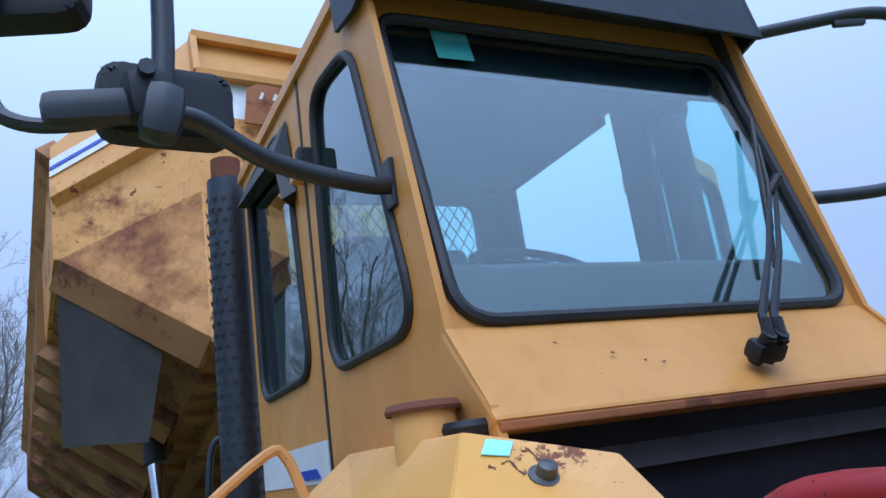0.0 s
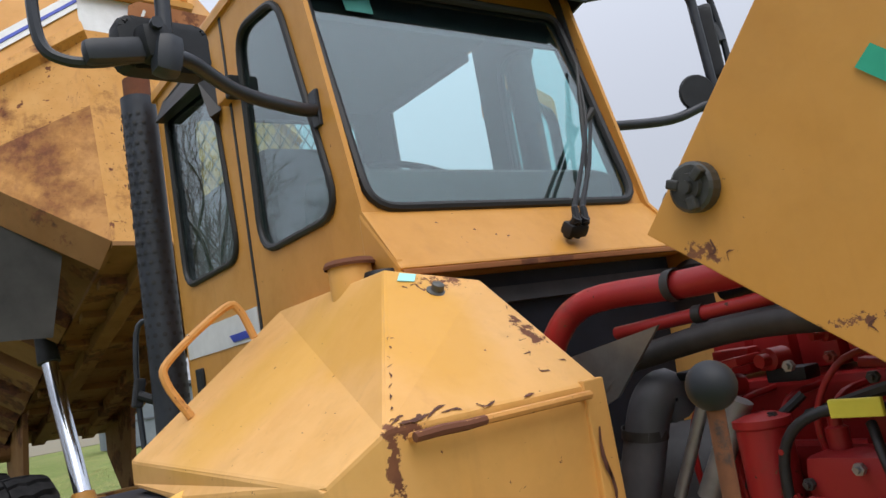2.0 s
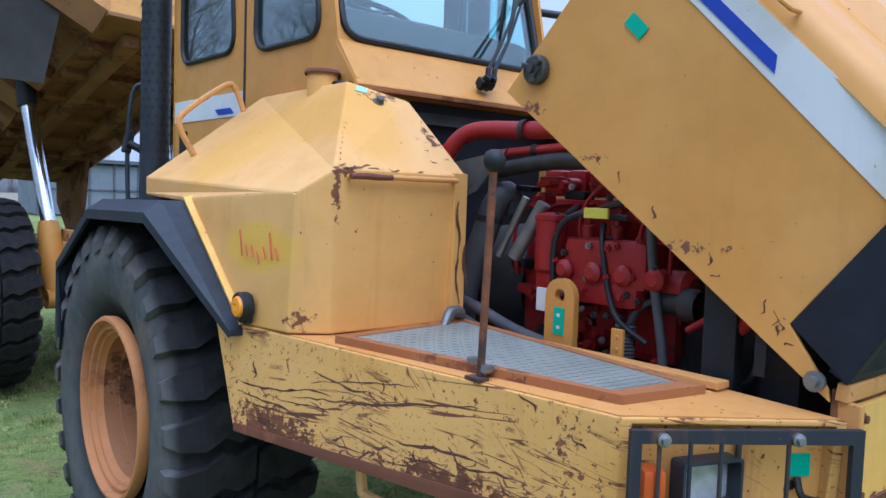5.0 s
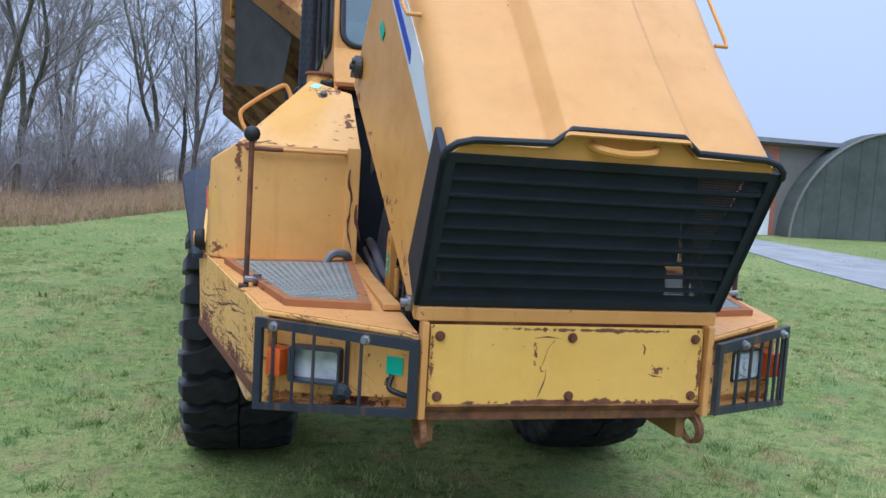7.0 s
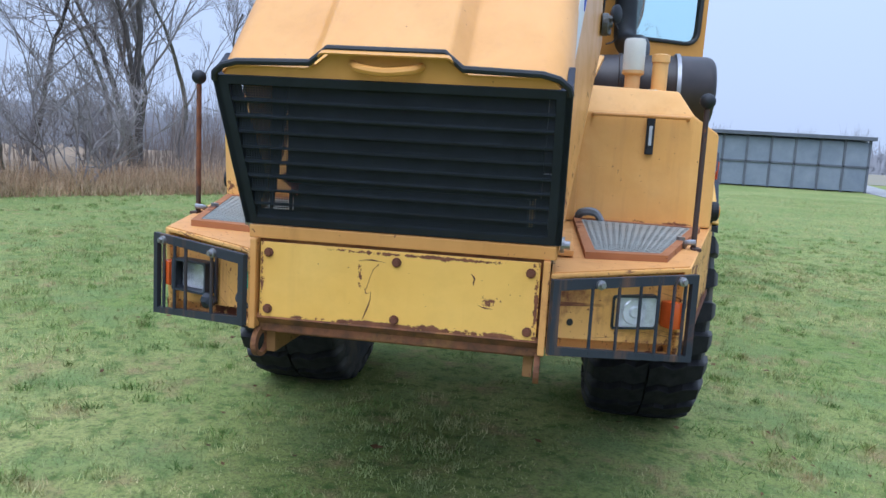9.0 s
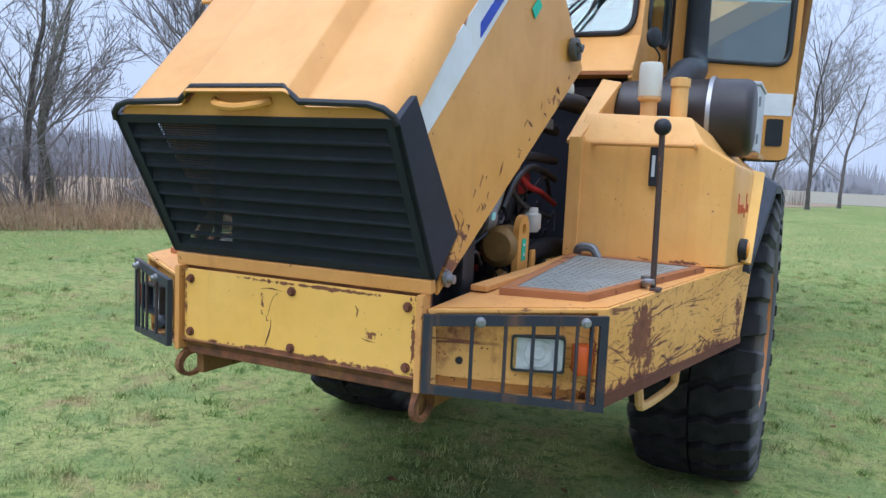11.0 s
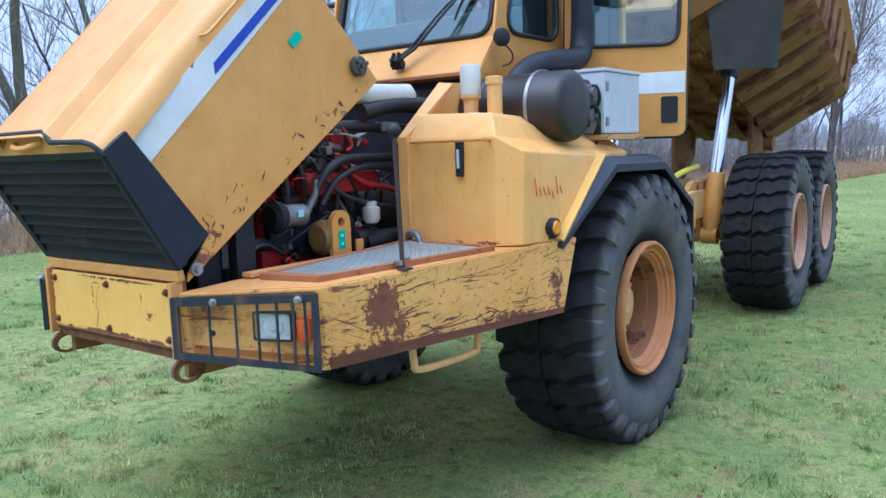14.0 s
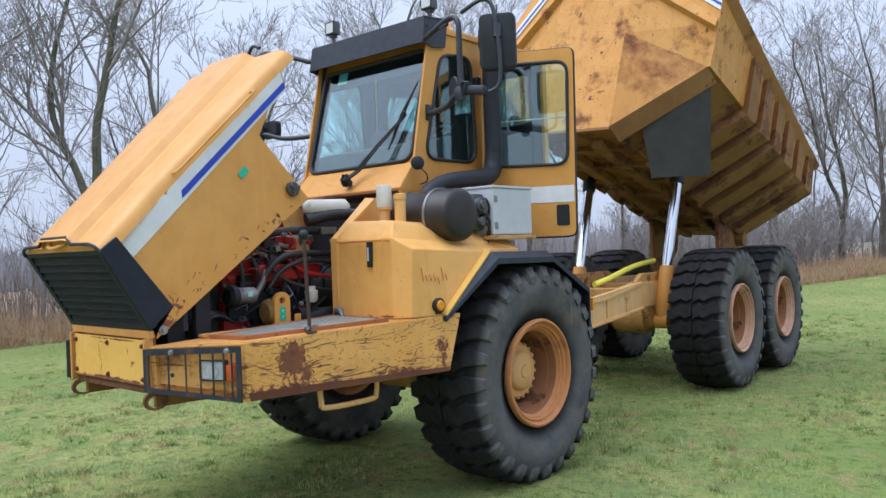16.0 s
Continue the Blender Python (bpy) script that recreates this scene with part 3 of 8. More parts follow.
for y in (5.7, 6.72, 8.5):
    bm = B()
    box(bm, (0, y, 1.1), (0.92, 0.16, 0.2), bev=0.01)
    part("cross_member", bm, M_FRAME, truck, m=RU)
for y in (4.75, 5.25):
    bm = B()
    slab(bm, [(-0.46, y - 0.10, 1.09), (0.46, y - 0.10, 1.09), (0.46, y + 0.10, 1.10), (-0.46, y + 0.10, 1.10)], 0.03, 0.004)
    part("cross_plate", bm, M_RAIL, truck, m=RU)

# dump body, tipped up: half outline from floor edge over knuckle to rail, at its front and at its tail
FA, FB, FC = (0.50, 5.27, 3.00), (1.30, 5.96, 3.64), (1.36, 6.22, 4.50)
TA, TB, TC = (0.50, 9.60, 1.82), (1.30, 10.0, 2.44), (1.36, 9.95, 2.80)


def mixp(a, b, t):
    return tuple(p + (q - p) * t for p, q in zip(a, b))


def flip(p, s):
    return (p[0] * s, p[1], p[2])


tipper = None
bm = B()
slab(bm, [(-FA[0], *FA[1:]), FA, TA, (-TA[0], *TA[1:])], 0.03)
bmesh.ops.recalc_face_normals(bm, faces=bm.faces)
RB = RU @ Matrix.Translation((0, 0, 3.28)) @ pose(0, 0, 0, 0, 2.6, 0) @ Matrix.Translation((0, 0, -3.3))
tipper = part("tipper_body", bm, M_UNDER, truck, "rust-stained yellow tipper body with dark brown ribbed underside", m=RB)
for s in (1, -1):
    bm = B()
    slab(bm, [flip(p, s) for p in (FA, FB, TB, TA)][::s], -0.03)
    part("sloped_side", bm, M_UNDER, tipper, "dark brown sloping side")
    bm = B()
    slab(bm, [flip(p, s) for p in (FB, FC, TC, TB)][::s], 0.03)
    part("side_wall", bm, M_BODY, tipper)
    bm = B()
    d = Vector(TC) - Vector(FC)
    tube(bm, [flip(FC, s), flip(TC, s)], 0.11, 4)
    part("top_rail", bm, M_TOPRAIL, tipper, "rusted yellow top rail")
    # ribs across the sloping side, turned up along the side wall
    for i in range(6):
        t = 0.30 + 0.125 * i
        w = 0.034 + 0.005 * (i % 2)
        bm = B()
        o = Vector((0.45 * s, -0.52, -0.72)).normalized() * 0.13
        poly = []
        for tt in (t - w, t + w):
            a, b, c = (Vector(flip(mixp(p, q, tt), s)) for p, q in ((FA, TA), (FB, TB), (FC, TC)))
            c = b + (c - b) * 0.82
            b2, c2 = b + Vector((0.10 * s, -0.05, -0.03)), c + Vector((0.07 * s, 0, 0))
            poly.append((a, b, c, a + o, b + o + Vector((0.03 * s, 0, 0)), b2, c2))
        (a0, b0, c0, a1, b1, b2, c2), (e0, f0, g0, e1, f1, f2, g2) = poly
        vs = [a0, b0, b1, a1, e0, f0, f1, e1, c0, g0, b2, f2, c2, g2]
        solid(bm, vs, [(0, 1, 2, 3), (4, 7, 6, 5), (3, 2, 6, 7), (0, 3, 7, 4), (2, 10, 11, 6), (1, 10, 2), (5, 6, 11), (1, 8, 12, 10), (5, 11, 13, 9), (10, 12, 13, 11), (8, 9, 13, 12)])
        part("side_rib", bm, M_UNDER, tipper, "dark brown folded rib")
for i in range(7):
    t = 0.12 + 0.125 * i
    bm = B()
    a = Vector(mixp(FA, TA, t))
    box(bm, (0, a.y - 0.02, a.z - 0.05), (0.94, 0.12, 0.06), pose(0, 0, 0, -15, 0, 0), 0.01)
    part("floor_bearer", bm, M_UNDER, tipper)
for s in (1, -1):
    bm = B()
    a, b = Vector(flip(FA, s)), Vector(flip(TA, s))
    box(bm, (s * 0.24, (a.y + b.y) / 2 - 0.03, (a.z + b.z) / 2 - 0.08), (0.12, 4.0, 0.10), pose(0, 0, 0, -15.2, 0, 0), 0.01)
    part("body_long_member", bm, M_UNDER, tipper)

# front wall of the body: centre panel, folded wings, brace, guard with striped band
PC = [(0.50, 5.27, 3.00), (0.47, 5.70, 4.08), (0.44, 5.95, 4.78), (0.44, 6.05, 5.12), (0.44, 6.25, 5.58)]
PW = [FB, (1.37, 6.10, 4.12), (1.38, 6.18, 4.40), (1.38, 6.22, 4.52)]
bm = B()
slab(bm, [(-PC[0][0], *PC[0][1:]), PC[0], PC[1], (-PC[1][0], *PC[1][1:])], 0.03)
slab(bm, [(-PC[1][0], *PC[1][1:]), PC[1], PC[2], (-PC[2][0], *PC[2][1:])], 0.03)
part("front_wall", bm, M_BODY, tipper, "yellow front wall with rust patches")
for s in (1, -1):
    bm = B()
    slab(bm, [flip(p, s) for p in (PC[0], FB, PC[1])][::s], 0.03)
    part("lower_wing", bm, M_WING, tipper, "brown-stained lower wing panel, down-facing shade in its colour")
    bm = B()
    slab(bm, [flip(p, s) for p in (PC[1], FB, PW[1], PC[2])][::s], 0.03)
    part("front_wing", bm, M_BODY, tipper, "folded yellow wing panel with rust blotches")
    bm = B()
    a, b = Vector(flip(PC[2], s)), Vector(flip(PW[1], s))
    slab(bm, [a + Vector((0, -0.10, -0.05)), b + Vector((0, -0.10, -0.05)), b + Vector((0, -0.02, 0.06)), a + Vector((0, -0.02, 0.06))][::s], 0.10, 0.008)
    part("wing_brace", bm, M_BODY, tipper)
    bm = B()
    slab(bm, [flip(p, s) for p in (PC[2], PW[1], PW[2], PC[3])][::s], 0.03)
    part("guard_wing", bm, M_YEL, tipper)
    bm = B()
    q = [flip(mixp(PC[2], PC[3], 0.55), s), flip(mixp(PW[1], PW[2], 0.5), s), flip(PW[2], s), flip(PC[3], s)]
    slab(bm, [Vector(p) + Vector((0, -0.012, 0.004)) for p in q][::s], 0.006)
    part("white_band", bm, M_WHITE, tipper, "white painted band")
    bm = B()
    mid = [mixp(q[0], q[3], 0.35), mixp(q[1], q[2], 0.35), mixp(q[1], q[2], 0.55), mixp(q[0], q[3], 0.55)]
    slab(bm, [Vector(p) + Vector((0, -0.018, 0.006)) for p in mid][::s], 0.005)
    part("blue_line", bm, M_BLUE, tipper, "thin blue line")
    bm = B()
    slab(bm, [flip(p, s) for p in (PC[3], PW[2], PW[3], PC[4])][::s], 0.03)
    part("guard_upper_wing", bm, M_YEL, tipper)
    # edge flange and grey rubber flap hung below the wing
    # the flange faces down: that shade is also put into its dark brown
    bm = B()
    a, b = Vector(flip(FA, s)), Vector(flip(FB, s))
    dn = Vector((s * 0.05, 0.15, -0.16))
    slab(bm, [a, b, b + dn, a + dn][::-s], 0.05, 0.006)
    part("wing_flange", bm, M_UNDER, tipper, "rusty folded flange, down-facing shade in its colour")
    bm = B()
    P = [Vector((s * 0.72, 5.62, 2.98)), Vector((s * 1.30, 6.08, 3.50)), Vector((s * 1.22, 6.30, 2.50)), Vector((s * 0.78, 5.72, 2.46))]
    nx, nz = 6, 6
    grid = []
    for j in range(nz + 1):
        row = []
        for i in range(nx + 1):
            u, v = i / nx, j / nz
            p = P[0].lerp(P[1], u).lerp(P[3].lerp(P[2], u), v)
            p += Vector((0.03 * s, -0.05, 0)) * math.sin(u * math.pi) * (0.4 + v)
            row.append(bm.verts.new(p))
        grid.append(row)
    for j in range(nz):
        for i in range(nx):
            bm.faces.new((grid[j][i], grid[j][i + 1], grid[j + 1][i + 1], grid[j + 1][i]))
    bmesh.ops.solidify(bm, geom=bm.faces[:], thickness=0.02)
    part("rubber_flap", bm, M_FLAP, tipper, "grey rubber mud flap", True)
    bm = B()
    tube(bm, [(s * 0.46, 9.30, 1.74), (s * 0.62, 9.30, 1.74)], 0.10, 20)
    part("hinge_boss", bm, M_UNDER, tipper)
    bm = B()
    slab(bm, [flip(p, s) for p in ((0.46, 8.5, 2.08), (0.46, 9.5, 1.83), (0.46, 9.45, 1.55), (0.46, 9.0, 1.20), (0.46, 8.6, 1.20))][::s], 0.05, 0.01)
    part("hinge_plate", bm, M_UNDER, tipper)
bm = B()
slab(bm, [(-PC[2][0], *PC[2][1:]), PC[2], PC[3], (-PC[3][0], *PC[3][1:])], 0.03)
part("guard_band", bm, M_WHITE, tipper, "white band with blue line across the guard")
bm = B()
slab(bm, [(-PC[3][0], *PC[3][1:]), PC[3], PC[4], (-PC[4][0], *PC[4][1:])], 0.03)
guard = part("rock_guard", bm, M_YEL, tipper, "yellow pressed rock guard")
for z0, z1, dy in ((5.53, 5.60, 0.235), (5.12, 5.17, 0.05)):
    bm = B()
    box(bm, (0, 6.0 + dy - 0.04, (z0 + z1) / 2), (0.9, 0.10, z1 - z0))
    part("guard_lip", bm, M_YEL, tipper)
for x in (-0.44, 0.44):
    bm = B()
    box(bm, (x, 6.11, 5.35), (0.05, 0.10, 0.46), pose(0, 0, 0, -24, 0, 0))
    part("guard_edge", bm, M_YEL, tipper)

# slotted brown plate hung on the guard
bm = B()
pl = [(-0.13, 4.70), (-0.10, 5.0), (-0.02, 5.05), (0.55, 5.03), (0.55, 4.70)]
slab(bm, [(x, 5.86 + 0.1 * (z - 4.7), z) for x, z in pl], 0.02, 0.004)
plate = part("slotted_plate", bm, M_BROWN, tipper, "rusty brown plate with slots")
for x in (0.0, 0.10):
    bm = B()
    box(bm, (x, 5.868, 4.93), (0.022, 0.012, 0.10), pose(0, 0, 0, 0, 20, 0))
    part("slot", bm, M_WHITE, plate)

# lift cylinders
for s in (1, -1):
    bm = B()
    tube(bm, [(s * 0.56, 6.28, 0.74), (s * 0.565, 6.33, 0.95), (s * 0.57, 6.36, 1.10), (s * 0.58, 6.42, 1.38), (s * 0.58, 6.425, 1.42)], [0.06, 0.105, 0.11, 0.085, 0.075], 18)
    lathe(bm, [(-0.08, 0.05), (-0.08, 0.085), (0.08, 0.085), (0.08, 0.05)], pose(s * 0.56, 6.29, 0.78), 18)
    cyl = part("lift_cylinder", bm, M_YEL, truck, "yellow lift cylinder with chrome rod", True, RU)
    bm = B()
    ty = 6.70 if s > 0 else 6.84
    tube(bm, [(s * 0.58, 6.42, 1.41), (s * 0.63, ty, 2.44)], 0.06, 20)
    part("piston_rod", bm, M_CHROME, cyl, "shiny chrome rod", True)
    bm = B()
    tube(bm, [(s * 0.63, ty - 0.01, 2.40), (s * 0.64, ty + 0.04, 2.62)], [0.085, 0.07], 14)
    box(bm, (s * 0.64, ty + 0.06, 2.66), (0.12, 0.14, 0.16), bev=0.02)
    part("rod_eye", bm, M_BLACK, cyl, "black greasy rod eye", True)
bm = B()
tube(bm, [(0.28, 5.2, 1.27), (0.30, 5.5, 1.32), (0.31, 6.1, 1.43), (0.34, 6.6, 1.48)], 0.03, 10, 3)
part("hydraulic_pipe", bm, M_YSTK, truck, "bright yellow hydraulic pipe", True, RU)

# ---- front of the truck ----
# side skirts with lamp faces, step plates and levers


def sk_top(y):
    return 1.232 + 0.034 * y


for s in (1, -1):
    bm = B()
    top = [(0.49, 0.0), (0.96, 0.305), (1.285, 1.75), (0.50, 1.75)]
    low = [(0.49, 0.02, 0.965), (0.95, 0.32, 0.915), (1.262, 1.65, 0.925), (0.50, 1.65, 0.925)]
    vs = [(s * x, y, sk_top(y)) for x, y in top] + [(s * x, y, z) for x, y, z in low]
    # the lamp face is a shallow pocket in the swept front
    q = [Vector(vs[k]) for k in (0, 1, 5, 4)]
    mid = sum(q, Vector()) / 4
    inw = Vector((-0.536 * s, 0.844, 0))
    ins = [p + (mid - p).normalized() * 0.03 for p in q]
    vs += [tuple(p) for p in ins] + [tuple(p + inw * 0.065) for p in ins]
    solid(bm, vs, [(0, 1, 2, 3), (4, 7, 6, 5), (1, 5, 6, 2), (2, 6, 7, 3), (3, 7, 4, 0), (0, 1, 9, 8), (1, 5, 10, 9), (5, 4, 11, 10), (4, 0, 8, 11), (8, 9, 13, 12), (9, 10, 14, 13), (10, 11, 15, 14), (11, 8, 12, 15), (12, 13, 14, 15)], 0.004)
    skirt = part("side_skirt", bm, M_SKIRT if s < 0 else M_SKIRTL, truck, "scraped yellow steel side skirt, rust showing through")
    bm = B()
    vs = [(s * 0.50, 0.012, 1.2365), (s * 0.955, 0.315, 1.2465), (s * 1.275, 1.74, 1.295), (s * 0.50, 1.74, 1.295)]
    slab(bm, vs[::s], 0.003)
    part("skirt_top", bm, M_DECK, skirt, "worn orange-yellow deck top")
    # worn brown steel edge along the bottom of the skirt
    bm = B()
    slab(bm, [(s * 0.962, 0.335, 0.918), (s * 1.268, 1.640, 0.928), (s * 1.268, 1.643, 0.955), (s * 0.966, 0.335, 0.965)][::s], 0.004)
    part("skirt_lower_edge", bm, M_RUST, skirt, "bare rusty lower edge")
    # tread plate hatch with a raised brown rim
    bm = B()
    o = [(0.60, 0.31), (0.885, 0.36), (1.135, 1.235), (0.565, 1.30)]
    i = [(0.635, 0.37), (0.865, 0.40), (1.09, 1.20), (0.60, 1.25)]
    frame_ring(bm, [(s * x, y, sk_top(y) + 0.028) for x, y in o][::s], [(s * x, y, sk_top(y) + 0.028) for x, y in i][::s], 0.028)
    hatch = part("step_hatch", bm, M_BROWN, truck, "tread plate step hatch in a brown rim")
    bm = B()
    slab(bm, [(s * x, y, sk_top(y) + 0.025) for x, y in i][::s], 0.03)
    part("tread_plate", bm, M_TREAD, hatch, "galvanised tread plate")
    # raised bars of the tread pattern
    tb = B()
    rnd = random.Random(5)
    for k in range(15):
        for j in range(30):
            u, v = (k + 0.5) / 15, (j + 0.5) / 30
            p = Vector((i[0][0], i[0][1], 0)).lerp(Vector((i[1][0], i[1][1], 0)), u).lerp(Vector((i[3][0], i[3][1], 0)).lerp(Vector((i[2][0], i[2][1], 0)), u), v)
            box(tb, (s * p.x, p.y, sk_top(p.y) + 0.0265), (0.017, 0.0042, 0.0012), pose(0, 0, 0, 0, 0, 45 if (k + j) % 2 else -45))
    part("tread_pattern", tb, M_TREAD, hatch)
    bm = B()
    tube(bm, [(s * 0.99, 0.735, 1.262), (s * 0.995, 0.70, 1.285), (s * 1.03, 0.69, 1.29)], 0.012, 8, 4)
    lathe(bm, [(-0.012, 0), (-0.012, 0.017), (0.012, 0.017), (0.012, 0)], pose(s * 0.985, 0.78, 1.287, 0, 90, 0), 14)
    part("hatch_latch", bm, M_STEEL, hatch, "galvanised latch")
    # marker stick with a ball
    bm = B()
    tube(bm, [(s * 1.025, 0.707, 1.26), (s * 1.021, 0.69, 1.81)], 0.0105, 10)
    box(bm, (s * 1.035, 0.71, 1.262), (0.035, 0.06, 0.012), bev=0.003)
    lever = part("marker_stick", bm, M_STICK, truck, "thin rusty upright marker stick with black ball", True)
    bm = B()
    bmesh.ops.create_icosphere(bm, subdivisions=3, radius=0.03, matrix=Matrix.Translation((s * 1.021, 0.689, 1.828)))
    part("ball_knob", bm, M_BLACK, lever, "black ball knob", True)
    # lamp cage in front of the swept lamp face
    a, b = Vector((s * 0.485, -0.02, 0)), Vector((s * 0.965, 0.285, 0))
    d = (b - a).normalized()
    nrm = Vector((d.y, -d.x, 0)) * (1 if s > 0 else -1)
    ln = (b - a).length

    def on(u, z, off=0.0):
        p = a + d * (u * ln) + nrm * off
        return Vector((p.x, p.y, z))

    def zt(u):
        return 1.222 + 0.006 * u

    def zb(u):
        return 0.985 - 0.06 * u

    bm = B()
    out = [on(0, zt(0), 0.03), on(1, zt(1), 0.03), on(1, zb(1), 0.03), on(0, zb(0), 0.03)]
    inn = [on(0.05, zt(0) - 0.034, 0.03), on(0.955, zt(1) - 0.03, 0.03), on(0.955, zb(1) + 0.024, 0.03), on(0.05, zb(0) + 0.024, 0.03)]
    frame_ring(bm, out[::-s], inn[::-s], 0.018)
    cage = part("lamp_guard", bm, M_GUARD, truck, "dark steel lamp guard with vertical bars")
    for u in ((0.26, 0.44, 0.59, 0.72, 0.83, 0.91) if s > 0 else (0.33, 0.62, 0.75, 0.88)):
        bm = B()
        tube(bm, [on(u, zb(u) + 0.01, 0.026), on(u, zt(u) - 0.02, 0.026)], 0.006, 6)
        part("guard_bar", bm, M_GUARD, cage)
    for u in (0.30, 0.87):
        bm = B()
        turn = nrm.to_track_quat("X", "Z").to_matrix().to_4x4()
        lathe(bm, [(0, 0.016), (0.01, 0.016), (0.012, 0.010), (0.022, 0.009), (0.022, 0)], Matrix.Translation(on(u, zt(u) - 0.02, 0.03)) @ turn, 12)
        part("guard_bolt", bm, M_STEEL, cage, "shiny bolt")
    # headlamp and indicator
    ul = 0.655
    bm = B()
    slab(bm, [on(0.055, 1.185, -0.058), on(0.945, 1.195, -0.058), on(0.945, 0.965, -0.058), on(0.055, 1.02, -0.058)][::-s], 0.003)
    part("lamp_face", bm, M_LAMPF, skirt, "dull yellow recessed lamp face")
    basis = Matrix((d, Vector((0, 0, 1)), nrm)).transposed().to_4x4()

    def lamp_at(u, z, off):
        return Matrix.Translation(on(u, z, off)) @ basis

    bm = B()
    m = lamp_at(ul, 1.092, -0.05) @ pose(0, 0, 0, 0, -12, 0)
    frame_ring(bm, [m @ Vector(p) for p in rounded([(-0.084, -0.058, 0.014), (0.084, -0.058, 0.014), (0.084, 0.058, 0.014), (-0.084, 0.058, 0.014)], 0.01, 2)], [m @ Vector(p) for p in rounded([(-0.077, -0.050, 0.014), (0.077, -0.050, 0.014), (0.077, 0.050, 0.014), (-0.077, 0.050, 0.014)], 0.01, 2)], 0.05)
    lamp = part("headlamp", bm, M_TUBE, truck, "rectangular headlamp in a black bezel")
    bm = B()
    slab(bm, [m @ Vector(p) for p in ((-0.077, -0.050, 0.006), (0.077, -0.050, 0.006), (0.077, 0.050, 0.006), (-0.077, 0.050, 0.006))], 0.01)
    lathe(bm, [(0.006, 0.046), (0.010, 0.042), (0.008, 0.022), (0.013, 0.016), (0.013, 0)], m @ pose(0, 0, 0, 0, -90, 0), 20)
    part("reflector", bm, M_SCREEN, lamp, "bright reflector with round bulb shield")
    bm = B()
    slab(bm, [m @ Vector(p) for p in ((-0.078, -0.051, 0.018), (0.078, -0.051, 0.018), (0.078, 0.051, 0.018), (-0.078, 0.051, 0.018))], 0.003)
    part("lens", bm, M_LENS, lamp, "clear ribbed lamp glass").visible_shadow = False
    bm = B()
    box(bm, on(0.885, 1.085, -0.012), (0.054, 0.092, 0.065), basis, 0.010)
    part("indicator", bm, M_AMBER, truck, "orange indicator lens", True)
    bm = B()
    lathe(bm, [(0, 0.012), (0.003, 0.012), (0.003, 0)], Matrix.Translation(on(0.22, 1.065, -0.057)) @ nrm.to_track_quat("X", "Z").to_matrix().to_4x4(), 14)
    part("cable_hole", bm, M_RUBBER, skirt)
    # grab step below the skirt
    bm = B()
    tube(bm, [(s * 0.98, 0.80, 0.93), (s * 0.99, 0.80, 0.84), (s * 1.0, 0.83, 0.80), (s * 1.05, 1.14, 0.805), (s * 1.06, 1.18, 0.84), (s * 1.06, 1.19, 0.94)], 0.017, 8, 4)
    part("grab_step", bm, M_RAIL, truck, "bent worn step bar", True)
    if s < 0:
        # dark upright strip beside the lamp, with a cable clamp
        bm = B()
        slab(bm, [lamp_at(0.475, 0, -0.05) @ Vector(p) for p in ((-0.006, 1.0, 0), (0.006, 1.0, 0), (0.006, 1.175, 0), (-0.006, 1.175, 0))], 0.008, 0.002)
        tube(bm, [on(0.50, 1.0, -0.02), on(0.47, 1.022, -0.01), on(0.43, 1.005, -0.02)], [0.02, 0.026, 0.016], 8, 3)
        part("lamp_strip", bm, M_GUARD, lamp, "dark strip and cable clamp beside the lamp")
        bm = B()
        tube(bm, [on(0.20, 1.085, -0.05), on(0.20, 1.05, -0.03), on(0.15, 1.035, -0.035), on(0.09, 1.025, -0.05)], 0.009, 8, 4)
        part("cable_tail", bm, M_RUBBER, skirt, "short black cable end", True)
        bm = B()
        slab(bm, [lamp_at(0.19, 1.115, -0.054) @ Vector(p) for p in ((-0.028, -0.028, 0), (0.028, -0.028, 0), (0.028, 0.028, 0), (-0.028, 0.028, 0))], 0.002)
        part("sticker", bm, M_GREEN, skirt, "small green sticker")

# scratches torn through the paint: long wavy scrapes and short nicks, bared to rust


def scrape(bm, to3d, p, d, length, width, r, wave=0.03):
    """A ribbon of uneven width that starts at p and runs along d in the surface's own two directions."""
    n = max(4, int(length / 0.025))
    d = Vector(d).normalized()
    side = Vector((-d.y, d.x))
    ph, off, rows = r.uniform(0, 6), 0.0, []
    for k in range(n + 1):
        t = k / n
        off += r.gauss(0, wave * 0.10)
        c = Vector(p) + d * (length * t) + side * (off + wave * 0.3 * math.sin(4 * t + ph))
        w = width * math.sin(math.pi * min(0.97, max(0.03, t))) ** 0.5 * r.uniform(0.3, 1.3)
        rows.append([bm.verts.new(to3d(*(c + side * w))), bm.verts.new(to3d(*(c - side * w)))])
    for a, b in zip(rows, rows[1:]):
        bm.faces.new((a[0], a[1], b[1], b[0]))


